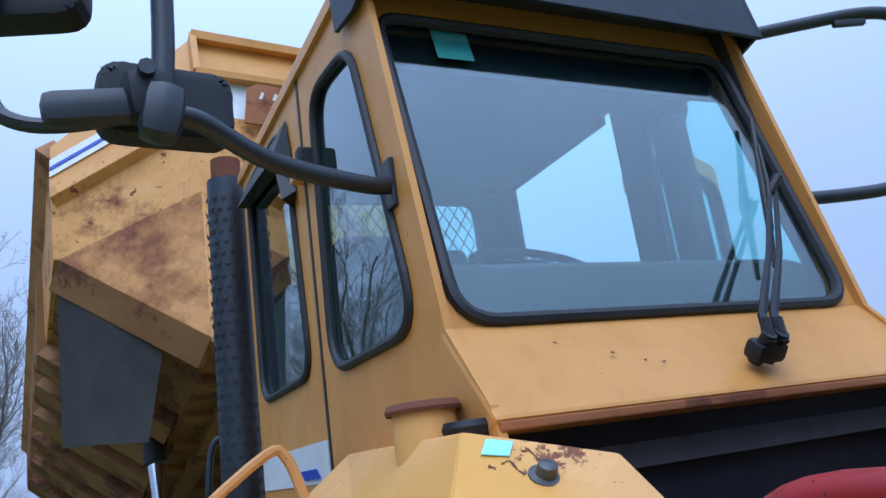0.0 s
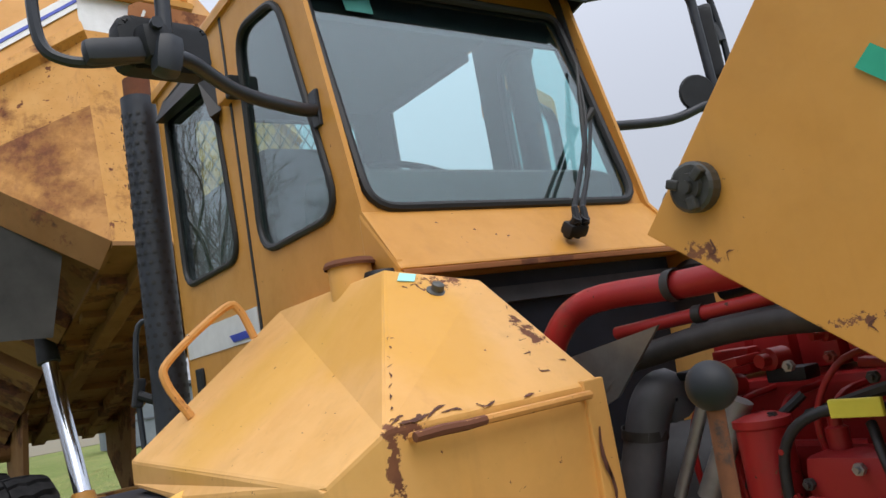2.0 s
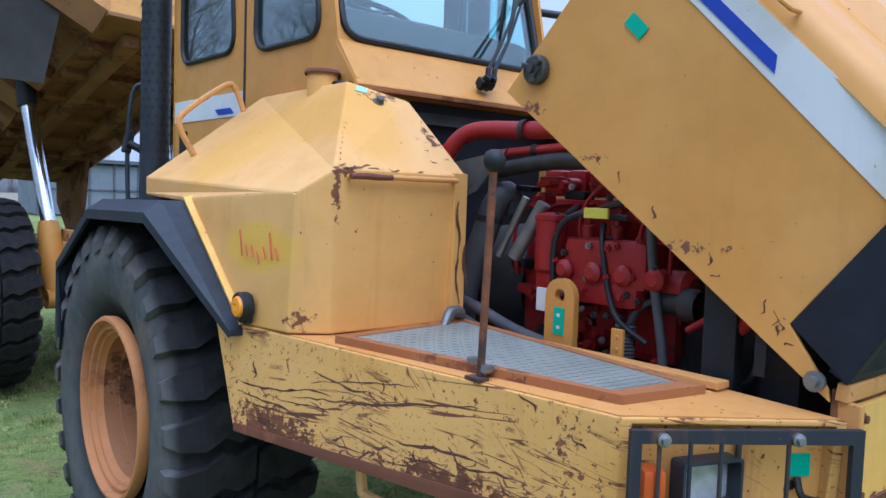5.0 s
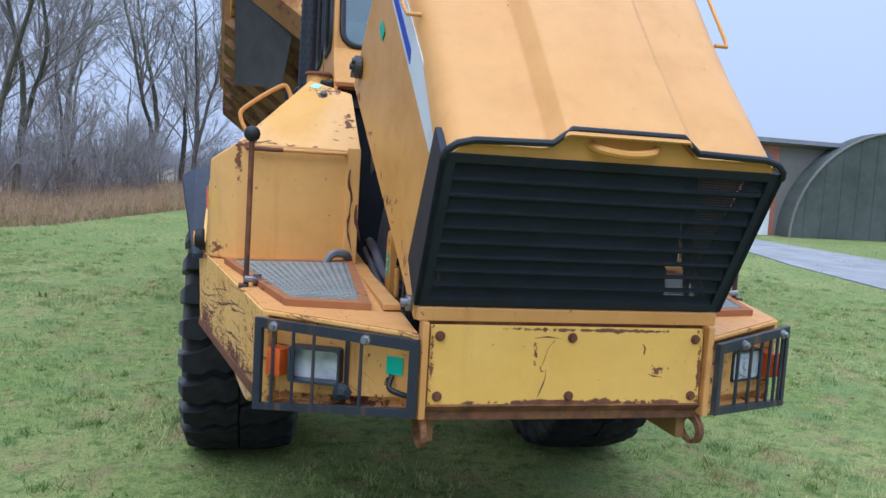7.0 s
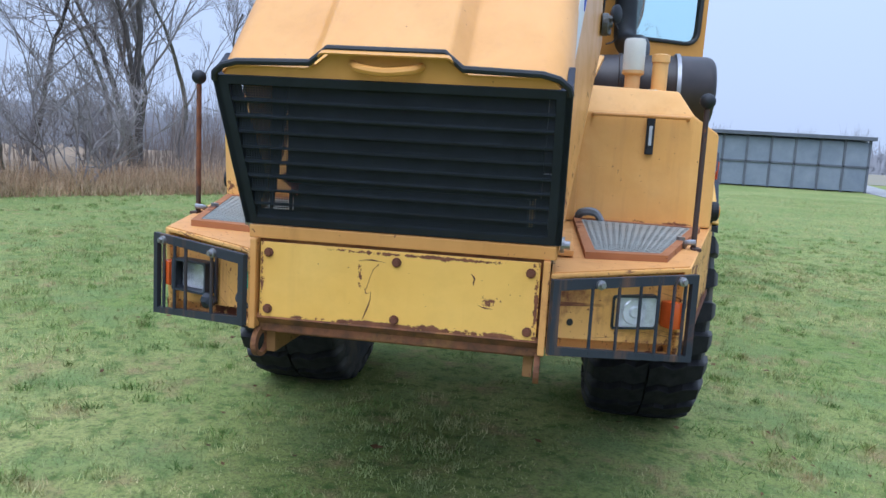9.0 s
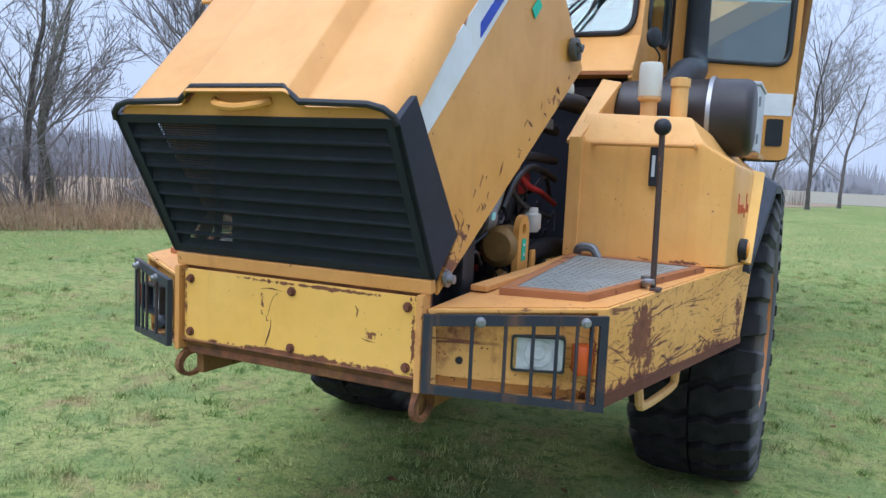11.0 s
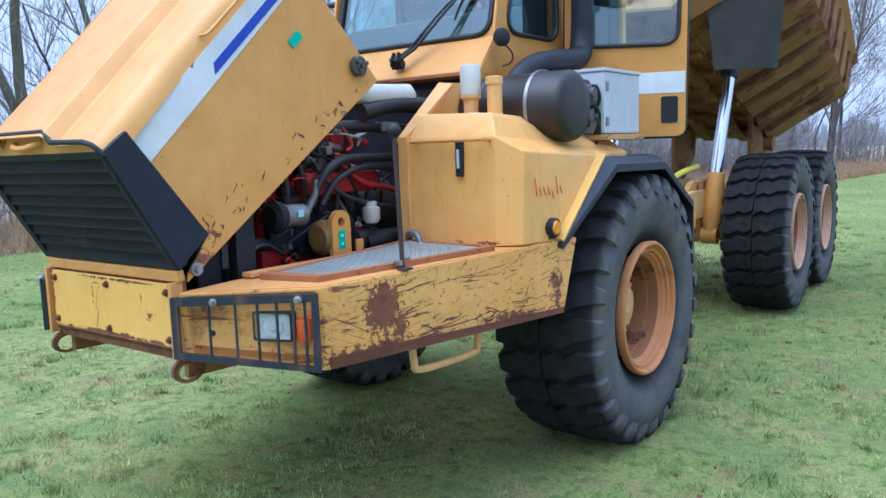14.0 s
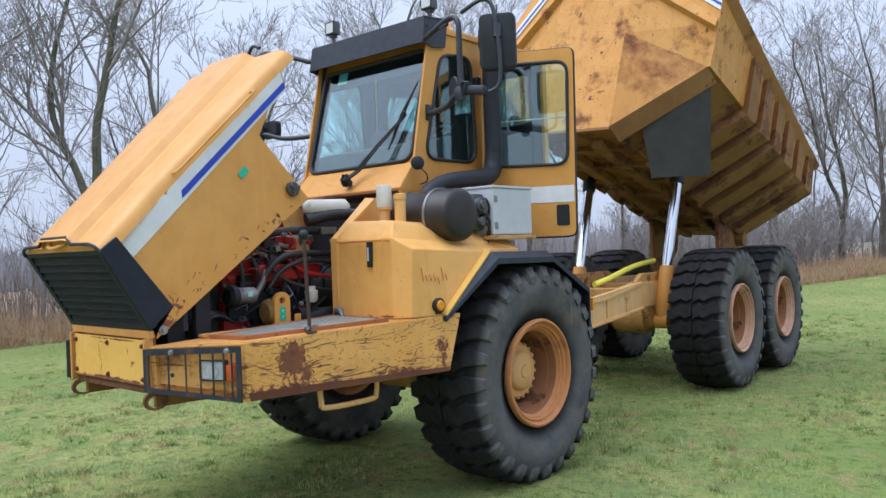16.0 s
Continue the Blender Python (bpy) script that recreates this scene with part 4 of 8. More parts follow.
for s in (1, -1):
    def skirt_at(y, z, s=s):
        v = min(1.0, max(0.0, (1.25 - z) / 0.33))
        y = min(max(y, 0.335), 1.63)
        return (s * ((0.96 + 0.2249 * (y - 0.305)) * (1 - v) + (0.95 + 0.2346 * (y - 0.32)) * v + 0.0022), y, max(z, 0.932))

    r = random.Random(9 + s)
    bm = B()
    for k in range(22 if s < 0 else 12):
        scrape(bm, skirt_at, (r.uniform(0.36, 1.25), r.uniform(0.95, 1.24) if k % 3 else r.uniform(0.94, 1.06)), (1, r.gauss(0.0 if s < 0 else 0.12, 0.09)), r.uniform(0.10, 0.55), r.uniform(0.0015, 0.0045), r)
    for k in range(26 if s < 0 else 12):
        scrape(bm, skirt_at, (r.uniform(0.36, 1.6), r.uniform(0.96, 1.22)), (r.gauss(0, 0.5), 1), r.uniform(0.015, 0.06), r.uniform(0.002, 0.006), r, 0.05)
    for k in range(34):
        scrape(bm, skirt_at, (r.uniform(0.36, 1.55), r.uniform(0.935, 1.0)), (1, r.gauss(0, 0.4)), r.uniform(0.03, 0.14), r.uniform(0.002, 0.007), r, 0.05)
    tagged(part("scraped_rust", bm, M_SCRAPE, truck, "rusty scratches in the skirt's paint"), kind="stuff")
bm = B()
r = random.Random(31)
for p, d, ln in (((-0.125, 1.225), (1, 0.02), 0.09), ((-0.055, 1.22), (-0.5, -1), 0.10), ((-0.105, 1.135), (1, -0.4), 0.02), ((-0.085, 1.13), (-0.2, -1), 0.10), ((0.24, 1.215), (0.4, -1), 0.04), ((0.27, 1.12), (1, -0.3), 0.05)):
    scrape(bm, lambda x, z: (x, -0.0095, z), p, d, ln, 0.0022, r, 0.015)
tagged(part("panel_scratch", bm, M_SCRAPE, truck, "dark scratches across the front panel"), kind="stuff")

# front panel
bm = B()
box(bm, (0, 0.0, 1.140), (0.915, 0.016, 0.25), bev=0.004)
panel = part("front_panel", bm, M_PANEL, truck, "scuffed yellow bolted front panel")
for x in (-0.428, 0.0, 0.428):
    for z in (1.231, 1.043):
        bm = B()
        lathe(bm, [(0, 0.016), (0.004, 0.016), (0.004, 0.010), (0.014, 0.010), (0.014, 0)], pose(x, -0.008, z, 0, 0, -90), 10)
        part("panel_bolt", bm, M_RUST, panel, "rusty bolt")
bm = B()
box(bm, (0, 0.03, 1.13), (0.97, 0.03, 0.34), bev=0.004)
slab(bm, [(-0.47, -0.012, 1.012), (0.47, -0.012, 1.012), (0.47, 0.06, 0.945), (-0.47, 0.06, 0.945)][::-1], 0.02)
part("front_beam", bm, M_BEAM, truck, "rusty front beam under the panel")
for s in (1, -1):
    bm = B()
    box(bm, (s * 0.476, 0.0, 1.125), (0.022, 0.055, 0.30), bev=0.005)
    part("panel_post", bm, M_DECK, truck)
    bm = B()
    ring = [(s * 0.475, 0.04 + 0.074 * math.cos(t), 0.922 + 0.054 * math.sin(t)) for t in [2 * math.pi * k / 20 for k in range(20)]]
    hole = [(s * 0.475, 0.04 + 0.050 * math.cos(t), 0.915 + 0.034 * math.sin(t)) for t in [2 * math.pi * k / 20 for k in range(20)]]
    frame_ring(bm, ring[::s], hole[::s], 0.018)
    part("tow_eye", bm, M_BEAM, truck, "worn tow eye")

# tanks on the deck


def tank(s, vs, faces, mat, label, name):
    bm = B()
    solid(bm, [(s * x, y, z) for x, y, z in vs], faces, 0.008)
    return part(name, bm, mat, truck, label)


TF = [(1.213, 1.357, 1.731), (1.10, 1.312, 1.808), (0.55, 1.312, 1.806), (0.775, 1.755, 2.155), (0.575, 1.63, 2.09), (1.22, 2.61, 1.775), (0.68, 2.61, 2.17), (0.56, 2.61, 2.10),
      (1.21, 1.40, 1.288), (1.09, 1.335, 1.285), (0.55, 1.335, 1.285), (1.245, 1.60, 1.29), (1.24, 2.06, 1.69), (1.22, 2.61, 1.70), (0.55, 2.61, 1.5), (0.55, 1.7, 1.285)]
TFF = [(0, 1, 3, 6, 5), (1, 2, 4, 3), (3, 4, 7, 6), (0, 8, 9, 1), (1, 9, 10, 2), (0, 5, 13, 12), (0, 12, 11, 8), (2, 10, 15, 14, 7, 4), (5, 6, 7, 14, 13), (8, 11, 15, 10, 9), (11, 12, 13, 14, 15)]
tank_r = tank(-1, TF, TFF, M_TANK, "faded yellow deck tank with slanted top and filler", "fuel_tank")
TL = [(1.205, 1.40, 1.725), (1.075, 1.345, 1.80), (0.53, 1.345, 1.80), (1.01, 1.43, 1.915), (0.55, 1.43, 1.93), (1.225, 2.50, 1.70), (1.00, 2.50, 1.86), (0.56, 2.50, 1.90),
      (1.20, 1.38, 1.288), (1.085, 1.325, 1.285), (0.53, 1.325, 1.285), (1.245, 1.60, 1.29), (1.24, 2.06, 1.69), (1.22, 2.50, 1.66), (0.55, 2.50, 1.5), (0.55, 1.7, 1.285)]
tank_l = tank(1, TL, TFF, M_TANK, "faded yellow deck tank with sight glass and filter", "hydraulic_tank")
for s, tk, yf in ((-1, tank_r, 1.303), (1, tank_l, 1.315)):
    bm = B()
    box(bm, (s * (0.582 if s < 0 else 0.54), yf + 0.028, 1.552), (0.062, 0.05, 0.53), bev=0.004)
    part("front_flange", bm, M_TANK, tk)
    bm = B()
    tube(bm, [(s * 1.05, 1.318 if s < 0 else 1.35, 1.785), (s * 1.05, 1.285, 1.788), (s * 0.62, 1.285, 1.788), (s * 0.62, 1.318 if s < 0 else 1.35, 1.785)], 0.009, 8)
    part("front_rail", bm, M_DECK, tk, "thin rusty rail")
    bm = B()
    tube(bm, [(s * 0.58, 1.30, 1.29), (s * 0.60, 1.27, 1.33), (s * 0.66, 1.255, 1.335), (s * 0.70, 1.24, 1.29)], [0.016, 0.02, 0.02, 0.014], 8, 4)
    part("hook", bm, M_HOOK, truck, "grey lashing hook", True)
# small rust marks on the fuel tank's slanted top, its corner and its rail
r = random.Random(77)
qa, qb, qc, qd = (Vector((-TF[k][0], TF[k][1], TF[k][2])) for k in (1, 2, 4, 3))
qn = (qb - qa).cross(qd - qa).normalized()
qn = qn if qn.z > 0 else -qn


def tank_top(u, v):
    u, v = min(max(u, 0.0), 1.0), min(max(v, 0.0), 1.0)
    return tuple(qa.lerp(qb, u).lerp(qd.lerp(qc, u), v) + qn * 0.0025)


bm = B()
for k in range(16):
    scrape(bm, tank_top, (r.uniform(0.15, 0.95), r.uniform(0.15, 0.9)), (r.gauss(0.6, 0.3), -1), r.uniform(0.02, 0.06), r.uniform(0.004, 0.010), r, 0.05)
for k in range(9):
    scrape(bm, tank_top, (r.uniform(0.2, 0.75), r.uniform(0.80, 0.96)), (r.gauss(1.0, 0.3), -0.5), r.uniform(0.04, 0.12), r.uniform(0.004, 0.012), r, 0.03)
for k in range(8):
    scrape(bm, tank_top, (0.02, 0.08 + 0.055 * k), (0.1, 1), r.uniform(0.012, 0.03), r.uniform(0.003, 0.007), r, 0.02)
for k in range(12):
    scrape(bm, tank_top, (r.random() ** 1.6 * 0.7, r.uniform(0.0, 0.03)), (1, r.gauss(0.1, 0.2)), r.uniform(0.03, 0.10), r.uniform(0.004, 0.012), r, 0.03)
for k in range(5):
    scrape(bm, lambda x, z: (x, 1.3, z), (-0.58 + r.uniform(-0.02, 0.02), r.uniform(1.45, 1.78)), (0.05, -1), r.uniform(0.05, 0.25), r.uniform(0.003, 0.008), r, 0.02)
tagged(part("rust_mark", bm, M_SCRAPE, tank_r, "small dark rust marks"), kind="stuff")
bm = B()
tube(bm, [(-1.06, 1.285, 1.787), (-1.0, 1.285, 1.789), (-0.95, 1.285, 1.787), (-0.90, 1.285, 1.788)], [0.0094, 0.0108, 0.0102, 0.0093], 8)
part("rail_rust", bm, M_RUST, tank_r, "crusted rust on the rail")
# filler, caps, handle and red mark on the fuel tank
bm = B()
lathe(bm, [(-0.08, 0.062), (0.02, 0.062), (0.02, 0.05)], pose(-0.72, 2.02, 2.19, 0, -90, 0), 24)
part("filler_neck", bm, M_TANK, tank_r, "", True)
bm = B()
lathe(bm, [(0, 0.072), (0.008, 0.075), (0.02, 0.068), (0.024, 0)], pose(-0.72, 2.02, 2.208, 0, -90, 0), 24)
part("filler_cap", bm, M_RUST, tank_r, "rusty filler cap", True)
bm = B()
lathe(bm, [(-0.02, 0.045), (0.004, 0.052), (0.016, 0.046), (0.018, 0)], pose(-0.665, 1.95, 2.165, 0, -90, 0), 20)
part("black_cap", bm, M_BLACK, tank_r, "flat black cap", True)
bm = B()
lathe(bm, [(-0.01, 0.026), (0.004, 0.026), (0.006, 0.016), (0.022, 0.015), (0.025, 0.010), (0.025, 0)], Matrix.Translation((-0.7135, 1.633, 2.072)) @ qn.to_track_quat("X", "Z").to_matrix().to_4x4(), 16)
part("tank_cap", bm, M_KNOB, tank_r, "small black screw cap", True)
bm = B()
slab(bm, [tank_top(0.12, 0.90), tank_top(0.28, 0.905), tank_top(0.32, 0.975), tank_top(0.15, 0.97)][::-1], 0.002)
part("sticker", bm, M_CYAN, tank_r, "pale turquoise sticker")
bm = B()
tube(bm, [(-1.08, 2.44, 1.87), (-1.135, 2.46, 1.985), (-1.11, 2.47, 2.05), (-0.92, 2.50, 2.185), (-0.87, 2.50, 2.175), (-0.84, 2.48, 2.08)], 0.013, 8, 4)
part("grab_handle", bm, M_DECK, tank_r, "bent yellow-brown grab handle", True)
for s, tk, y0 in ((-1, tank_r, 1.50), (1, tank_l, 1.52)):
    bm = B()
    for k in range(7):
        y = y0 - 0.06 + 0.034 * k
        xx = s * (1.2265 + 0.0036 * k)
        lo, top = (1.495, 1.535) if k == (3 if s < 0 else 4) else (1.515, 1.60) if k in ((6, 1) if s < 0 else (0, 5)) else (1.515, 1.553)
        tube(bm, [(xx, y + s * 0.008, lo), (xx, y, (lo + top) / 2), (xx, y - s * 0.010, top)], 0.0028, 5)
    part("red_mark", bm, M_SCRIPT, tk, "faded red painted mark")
# sight glass, filter and neck on the hydraulic tank
bm = B()
box(bm, (0.885, 1.33, 1.70), (0.036, 0.03, 0.17), bev=0.006)
sg = part("sight_glass", bm, M_BLACK, tank_l, "black oil sight glass")
bm = B()
box(bm, (0.885, 1.313, 1.70), (0.014, 0.006, 0.09), bev=0.002)
part("glass_tube", bm, M_GREYBOX, sg)
bm = B()
lathe(bm, [(-0.14, 0.035), (-0.02, 0.035), (-0.02, 0.05), (0.0, 0.052), (0.13, 0.052), (0.145, 0.045), (0.145, 0)], pose(0.80, 1.56, 2.02, 0, -90, 0), 24)
filt = part("breather_filter", bm, M_CREAM, tank_l, "white breather filter canister", True)
bm = B()
lathe(bm, [(-0.14, 0.036), (-0.03, 0.038), (-0.02, 0.053), (-0.005, 0.053)], pose(0.80, 1.56, 2.02, 0, -90, 0), 20)
part("filter_head", bm, M_HUB, filt, "brown brass filter head", True)
bm = B()
lathe(bm, [(-0.14, 0.038), (0.05, 0.038), (0.05, 0.044), (0.085, 0.044), (0.09, 0.03), (0.09, 0)], pose(0.93, 1.58, 2.01, 0, -90, 0), 20)
part("filler_neck", bm, M_TANK, tank_l, "yellow filler neck", True)
bm = B()
slab(bm, [(0.85, 1.432, 1.918), (0.91, 1.432, 1.918), (0.91, 1.47, 1.922), (0.85, 1.47, 1.922)], 0.003)
part("sticker", bm, M_CYAN, tank_l, "pale turquoise sticker")
bm = B()
slab(bm, [(0.495, 1.318, 1.80), (0.55, 1.318, 1.80), (0.66, 1.60, 2.085), (0.57, 1.60, 2.10)], 0.02, 0.004)
slab(bm, [(0.535, 1.33, 1.80), (0.575, 1.60, 2.095), (0.60, 1.80, 2.10), (0.60, 1.80, 1.85)], 0.015)
part("inner_shield", bm, M_TANK, tank_l, "slanted yellow shield plate")
for s in (1, -1):
    bm = B()
    mx = 1.262 if s < 0 else 1.240
    mm = pose(s * mx, 1.58, 1.355, 0, 0, 0 if s > 0 else 180)
    box(bm, (s * (mx - 0.006), 1.585, 1.318), (0.024, 0.055, 0.04), bev=0.006)
    lathe(bm, [(-0.012, 0.0), (-0.012, 0.045), (0.0, 0.048), (0.022, 0.048), (0.028, 0.043), (0.024, 0.036), (0.024, 0.0)], mm, 24)
    mk = part("side_marker", bm, M_BLACK, truck, "round orange side marker in black rubber")
    bm = B()
    lathe(bm, [(0.024, 0.036), (0.034, 0.031), (0.036, 0.012), (0.033, 0.008), (0.033, 0)], mm, 24)
    part("marker_lens", bm, M_ORANGE, mk, "bright orange lens", True)

# mudguards over the front wheels
for s in (1, -1):
    prof = [(1.61, 1.275), (2.10, 1.685), (2.78, 1.675), (3.27, 1.405), (3.32, 1.0)]
    bm = B()
    rings = []
    out = 0.0 if s > 0 else 0.065
    for y, z in prof:
        sec = ((0.80, 0.0), (1.28, 0.0), (1.345, -0.045), (1.345, -0.085), (1.33, -0.085), (1.265, -0.022), (0.80, -0.022))
        if y < 1.7:
            sec = tuple((min(x, 1.285 - 0.75 * out), dz * 0.35 if x > 1.27 else dz) for x, dz in sec)
        rings.append([bm.verts.new((s * (x + (out if x > 1 else 0)), y, z + dz) if y < 3.3 else (s * (x + (out if x > 1 else 0)), y + dz * 0.9, z)) for x, dz in sec])
    for a, b in zip(rings, rings[1:]):
        for k in range(7):
            bm.faces.new((a[k], a[(k + 1) % 7], b[(k + 1) % 7], b[k]))
    bm.faces.new(rings[0])
    bm.faces.new(rings[-1][::-1])
    bmesh.ops.recalc_face_normals(bm, faces=bm.faces)
    part("mudguard", bm, M_FENDER, truck, "angular black plastic mudguard")
    bm = B()
    slab(bm, [(s * 1.225, 1.62, 1.29), (s * (1.262 if s < 0 else 1.285), 1.62, 1.285), (s * (1.262 if s < 0 else 1.285), 2.10, 1.69), (s * 1.225, 2.10, 1.70)][::-s], 0.012)
    part("mudguard_strip", bm, M_PANEL, truck, "narrow yellow strip beside the mudguard")

# ---- raised hood ----
HT = math.atan2(1.24, 1.21)
HU, HN = Vector((0, math.cos(HT), math.sin(HT))), Vector((0, -math.sin(HT), math.cos(HT)))


def hx(y):
    return 0.505 + 0.118 * (y - 0.05)


bm = B()
# top shell: rounded edges, low shoulders and a raised middle
half = [(0.33, 0.056), (0.345, 0.055), (0.36, 0.050), (0.425, 0.008), (0.44, 0.002), (0.46, 0.0), (0.83, 0.0), (0.88, -0.004), (0.925, -0.015), (0.96, -0.032), (0.985, -0.055), (1.0, -0.084)]
sect = [(-a, h) for a, h in half[::-1]] + half
base = Vector((0, -0.275, 1.805))
rows = []
for k in range(13):
    u = 1.72 * k / 12
    p = base + HU * u
    w = max(hx(p.y) + 0.006, 0.512)
    rows.append([bm.verts.new(p + Vector((w * a, 0, 0)) + HN * h) for a, h in sect])
for a, b in zip(rows, rows[1:]):
    for i in range(len(sect) - 1):
        bm.faces.new((a[i], a[i + 1], b[i + 1], b[i]))
bmesh.ops.recalc_face_normals(bm, faces=bm.faces)
bmesh.ops.solidify(bm, geom=bm.faces[:], thickness=0.006)
hood = part("hood", bm, M_HOOD, truck, "raised yellow hood with white and blue side stripe", True)
for s in (1, -1):
    bm = B()
    prof = [(-0.150, 1.824), (0.142, 1.447), (0.045, 1.30), (0.04, 1.27), (0.10, 1.315), (1.055, 2.075), (0.72, 2.46), (0.908, 2.912)]
    slab(bm, [(s * hx(y), y, z) for y, z in prof][::s], 0.012, 0.003)
    part("hood_side", bm, M_HOOD, hood)
    bm = B()
    o = Vector((s * 0.005, 0, 0))
    q0 = Vector((0, -0.168, 1.848))
    q1 = q0 + HU * 1.46
    dn = -HN

    def on_side(p, off=0.004):
        return Vector((s * (hx(p.y) + off), p.y, p.z))

    st = [q0 + dn * 0.032, q1 + dn * 0.032, q1 + dn * 0.135 - HU * 0.05, q0 + Vector((0, 0.092, -0.115))]
    slab(bm, [on_side(p) for p in st][::-s], 0.003)
    part("white_stripe", bm, M_STRIPE, hood, "faded white stripe")
    bm = B()
    st = [q0 + HU * 0.45 + dn * 0.088, q1 + dn * 0.088 - HU * 0.03, q1 + dn * 0.122 - HU * 0.045, q0 + HU * 0.42 + dn * 0.122]
    slab(bm, [on_side(p, 0.007) for p in st][::-s], 0.003)
    part("blue_stripe", bm, M_BLUE, hood, "blue stripe")
    bm = B()
    lathe(bm, [(0, 0.046), (0.022, 0.046), (0.026, 0.040), (0.026, 0.026), (0.034, 0.024), (0.034, 0.012), (0.044, 0.012), (0.044, 0)], pose(s * 0.612, 0.93, 2.133, 0, 0, 0 if s > 0 else 180), 20)
    for k in range(3):
        t = 2.1 * k + 0.4
        box(bm, (s * 0.640, 0.93 + 0.03 * math.cos(t), 2.133 + 0.03 * math.sin(t)), (0.022, 0.026, 0.018), pose(0, 0, 0, math.degrees(t), 0, 0), 0.004)
    part("hood_catch", bm, M_KNOB, hood, "oily steel hood catch")
    bm = B()
    lathe(bm, [(0, 0.026), (0.012, 0.026), (0.012, 0.014), (0.03, 0.014), (0.03, 0)], pose(s * 0.512, 0.072, 1.318, 0, 0, 0 if s > 0 else 180), 14)
    part("hinge_bolt", bm, M_STEEL, hood, "hinge bolt")
    bm = B()
    p = Vector((0, 0.60, 2.228))
    slab(bm, [on_side(p + HU * a + HN * b, 0.006) for a, b in ((-0.035, -0.02), (0.035, -0.02), (0.035, 0.02), (-0.035, 0.02))][::s], 0.003)
    part("sticker", bm, M_GREEN, hood, "small green sticker")
    # black side cheek of the grille
    bm = B()
    slab(bm, [(s * 0.515, y, z) for y, z in ((-0.268, 1.775), (0.0, 1.322), (0.142, 1.447), (-0.174, 1.848), (-0.225, 1.81))][::s], 0.02, 0.003)
    part("grille_cheek", bm, M_GRILLE, hood, "black grille cheek")
    bm = B()
    hb, he = base + HU * 0.60 - HN * 0.035, base + HU * 1.32 - HN * 0.035
    hw, ew = hx(hb.y), hx(he.y)
    tube(bm, [hb + Vector((s * (hw - 0.01), 0, 0)), hb + Vector((s * (hw + 0.034), 0, 0)), hb + HU * 0.03 + Vector((s * (hw + 0.042), 0, 0)), he - HU * 0.03 + Vector((s * (ew + 0.042), 0, 0)), he + Vector((s * (ew + 0.034), 0, 0)), he + Vector((s * (ew - 0.01), 0, 0))], 0.007, 8)
    part("hood_handle", bm, M_HOOD, hood, "long thin yellow grab bar", True)
# short curled rust marks near the hood's lower edges
for s in (1, -1):
    r = random.Random(40 + s)
    bm = B()
    for k in range(26 if s > 0 else 12):
        t = r.random() ** 1.7
        y = 0.12 + 0.85 * t
        z = 1.335 + 0.796 * (y - 0.10) + r.uniform(0.01, 0.15 * (1.0 - 0.6 * t)) * (1.0 if s > 0 else 0.3)
        scrape(bm, lambda y, z, s=s: (s * (hx(y) + 0.0015), y, z), (y, z), (r.gauss(-0.4, 0.3), 1), r.uniform(0.012, 0.038), r.uniform(0.0025, 0.006), r, 0.03)
    tagged(part("rust_mark", bm, M_SCRAPE, hood, "curled rust marks"), kind="stuff")
# grille
GB, GT = Vector((0, 0.0, 1.322)), Vector((0, -0.268, 1.775))
gu = (GT - GB).normalized()
gn = Vector((0, -gu.z, gu.y))
GL = (GT - GB).length


def gp(x, v, off=0.0):
    p = GB + gu * (v * GL) + gn * off
    return Vector((x, p.y, p.z))


bm = B()
out = [gp(-0.511, 0), gp(0.511, 0), gp(0.511, 1), gp(-0.511, 1)]
inn = [gp(-0.47, 0.05), gp(0.47, 0.05), gp(0.47, 0.95), gp(-0.47, 0.95)]
frame_ring(bm, out, inn, 0.05)
grille = part("grille", bm, M_GRILLE, hood, "black louvred grille, torn in places")
for i in range(9):
    v = 0.10 + 0.80 * i / 8
    bm = B()
    slab(bm, [gp(-0.47, v - 0.053, 0.0), gp(0.47, v - 0.053, 0.0), gp(0.47, v + 0.050, -0.022), gp(-0.47, v + 0.050, -0.022)], 0.0015)
    part("slat", bm, M_MESH, grille, "perforated black louvre")
    bm = B()
    box(bm, gp(0, v - 0.053, -0.008), (0.94, 0.016, 0.004), pose(0, 0, 0, -30, 0, 0))
    part("slat_fold", bm, M_GRILLE, grille)
# lip with its recess and handle above the grille
bm = B()
p0 = [(-0.495, 1.765), (0.495, 1.765), (0.465, 1.795), (0.42, 1.806), (0.21, 1.812), (0.16, 1.850), (-0.16, 1.850), (-0.21, 1.812), (-0.42, 1.806), (-0.465, 1.795)]
slab(bm, [(x, -0.262 - (z - 1.775) * 0.2, z) for x, z in p0], 0.04, 0.004)
lip = part("hood_lip", bm, M_YEL, hood, "yellow recess above the grille")
bm = B()
tube(bm, [(-0.508, -0.262, 1.762), (-0.502, -0.275, 1.782), (-0.475, -0.285, 1.802), (-0.43, -0.290, 1.813), (-0.215, -0.294, 1.818), (-0.165, -0.298, 1.858), (0.165, -0.298, 1.858), (0.215, -0.294, 1.818), (0.43, -0.290, 1.813), (0.475, -0.285, 1.802), (0.502, -0.275, 1.782), (0.508, -0.262, 1.762)], 0.010, 8)
part("rubber_edge", bm, M_BLACK, lip, "black rubber edge trim", True)
bm = B()
tube(bm, [(-0.10, -0.27, 1.822), (-0.07, -0.298, 1.808), (0.0, -0.305, 1.800), (0.07, -0.298, 1.808), (0.10, -0.27, 1.822)], 0.012, 8, 5)
part("pull_handle", bm, M_YEL, lip, "curved yellow pull handle", True)
bm = B()
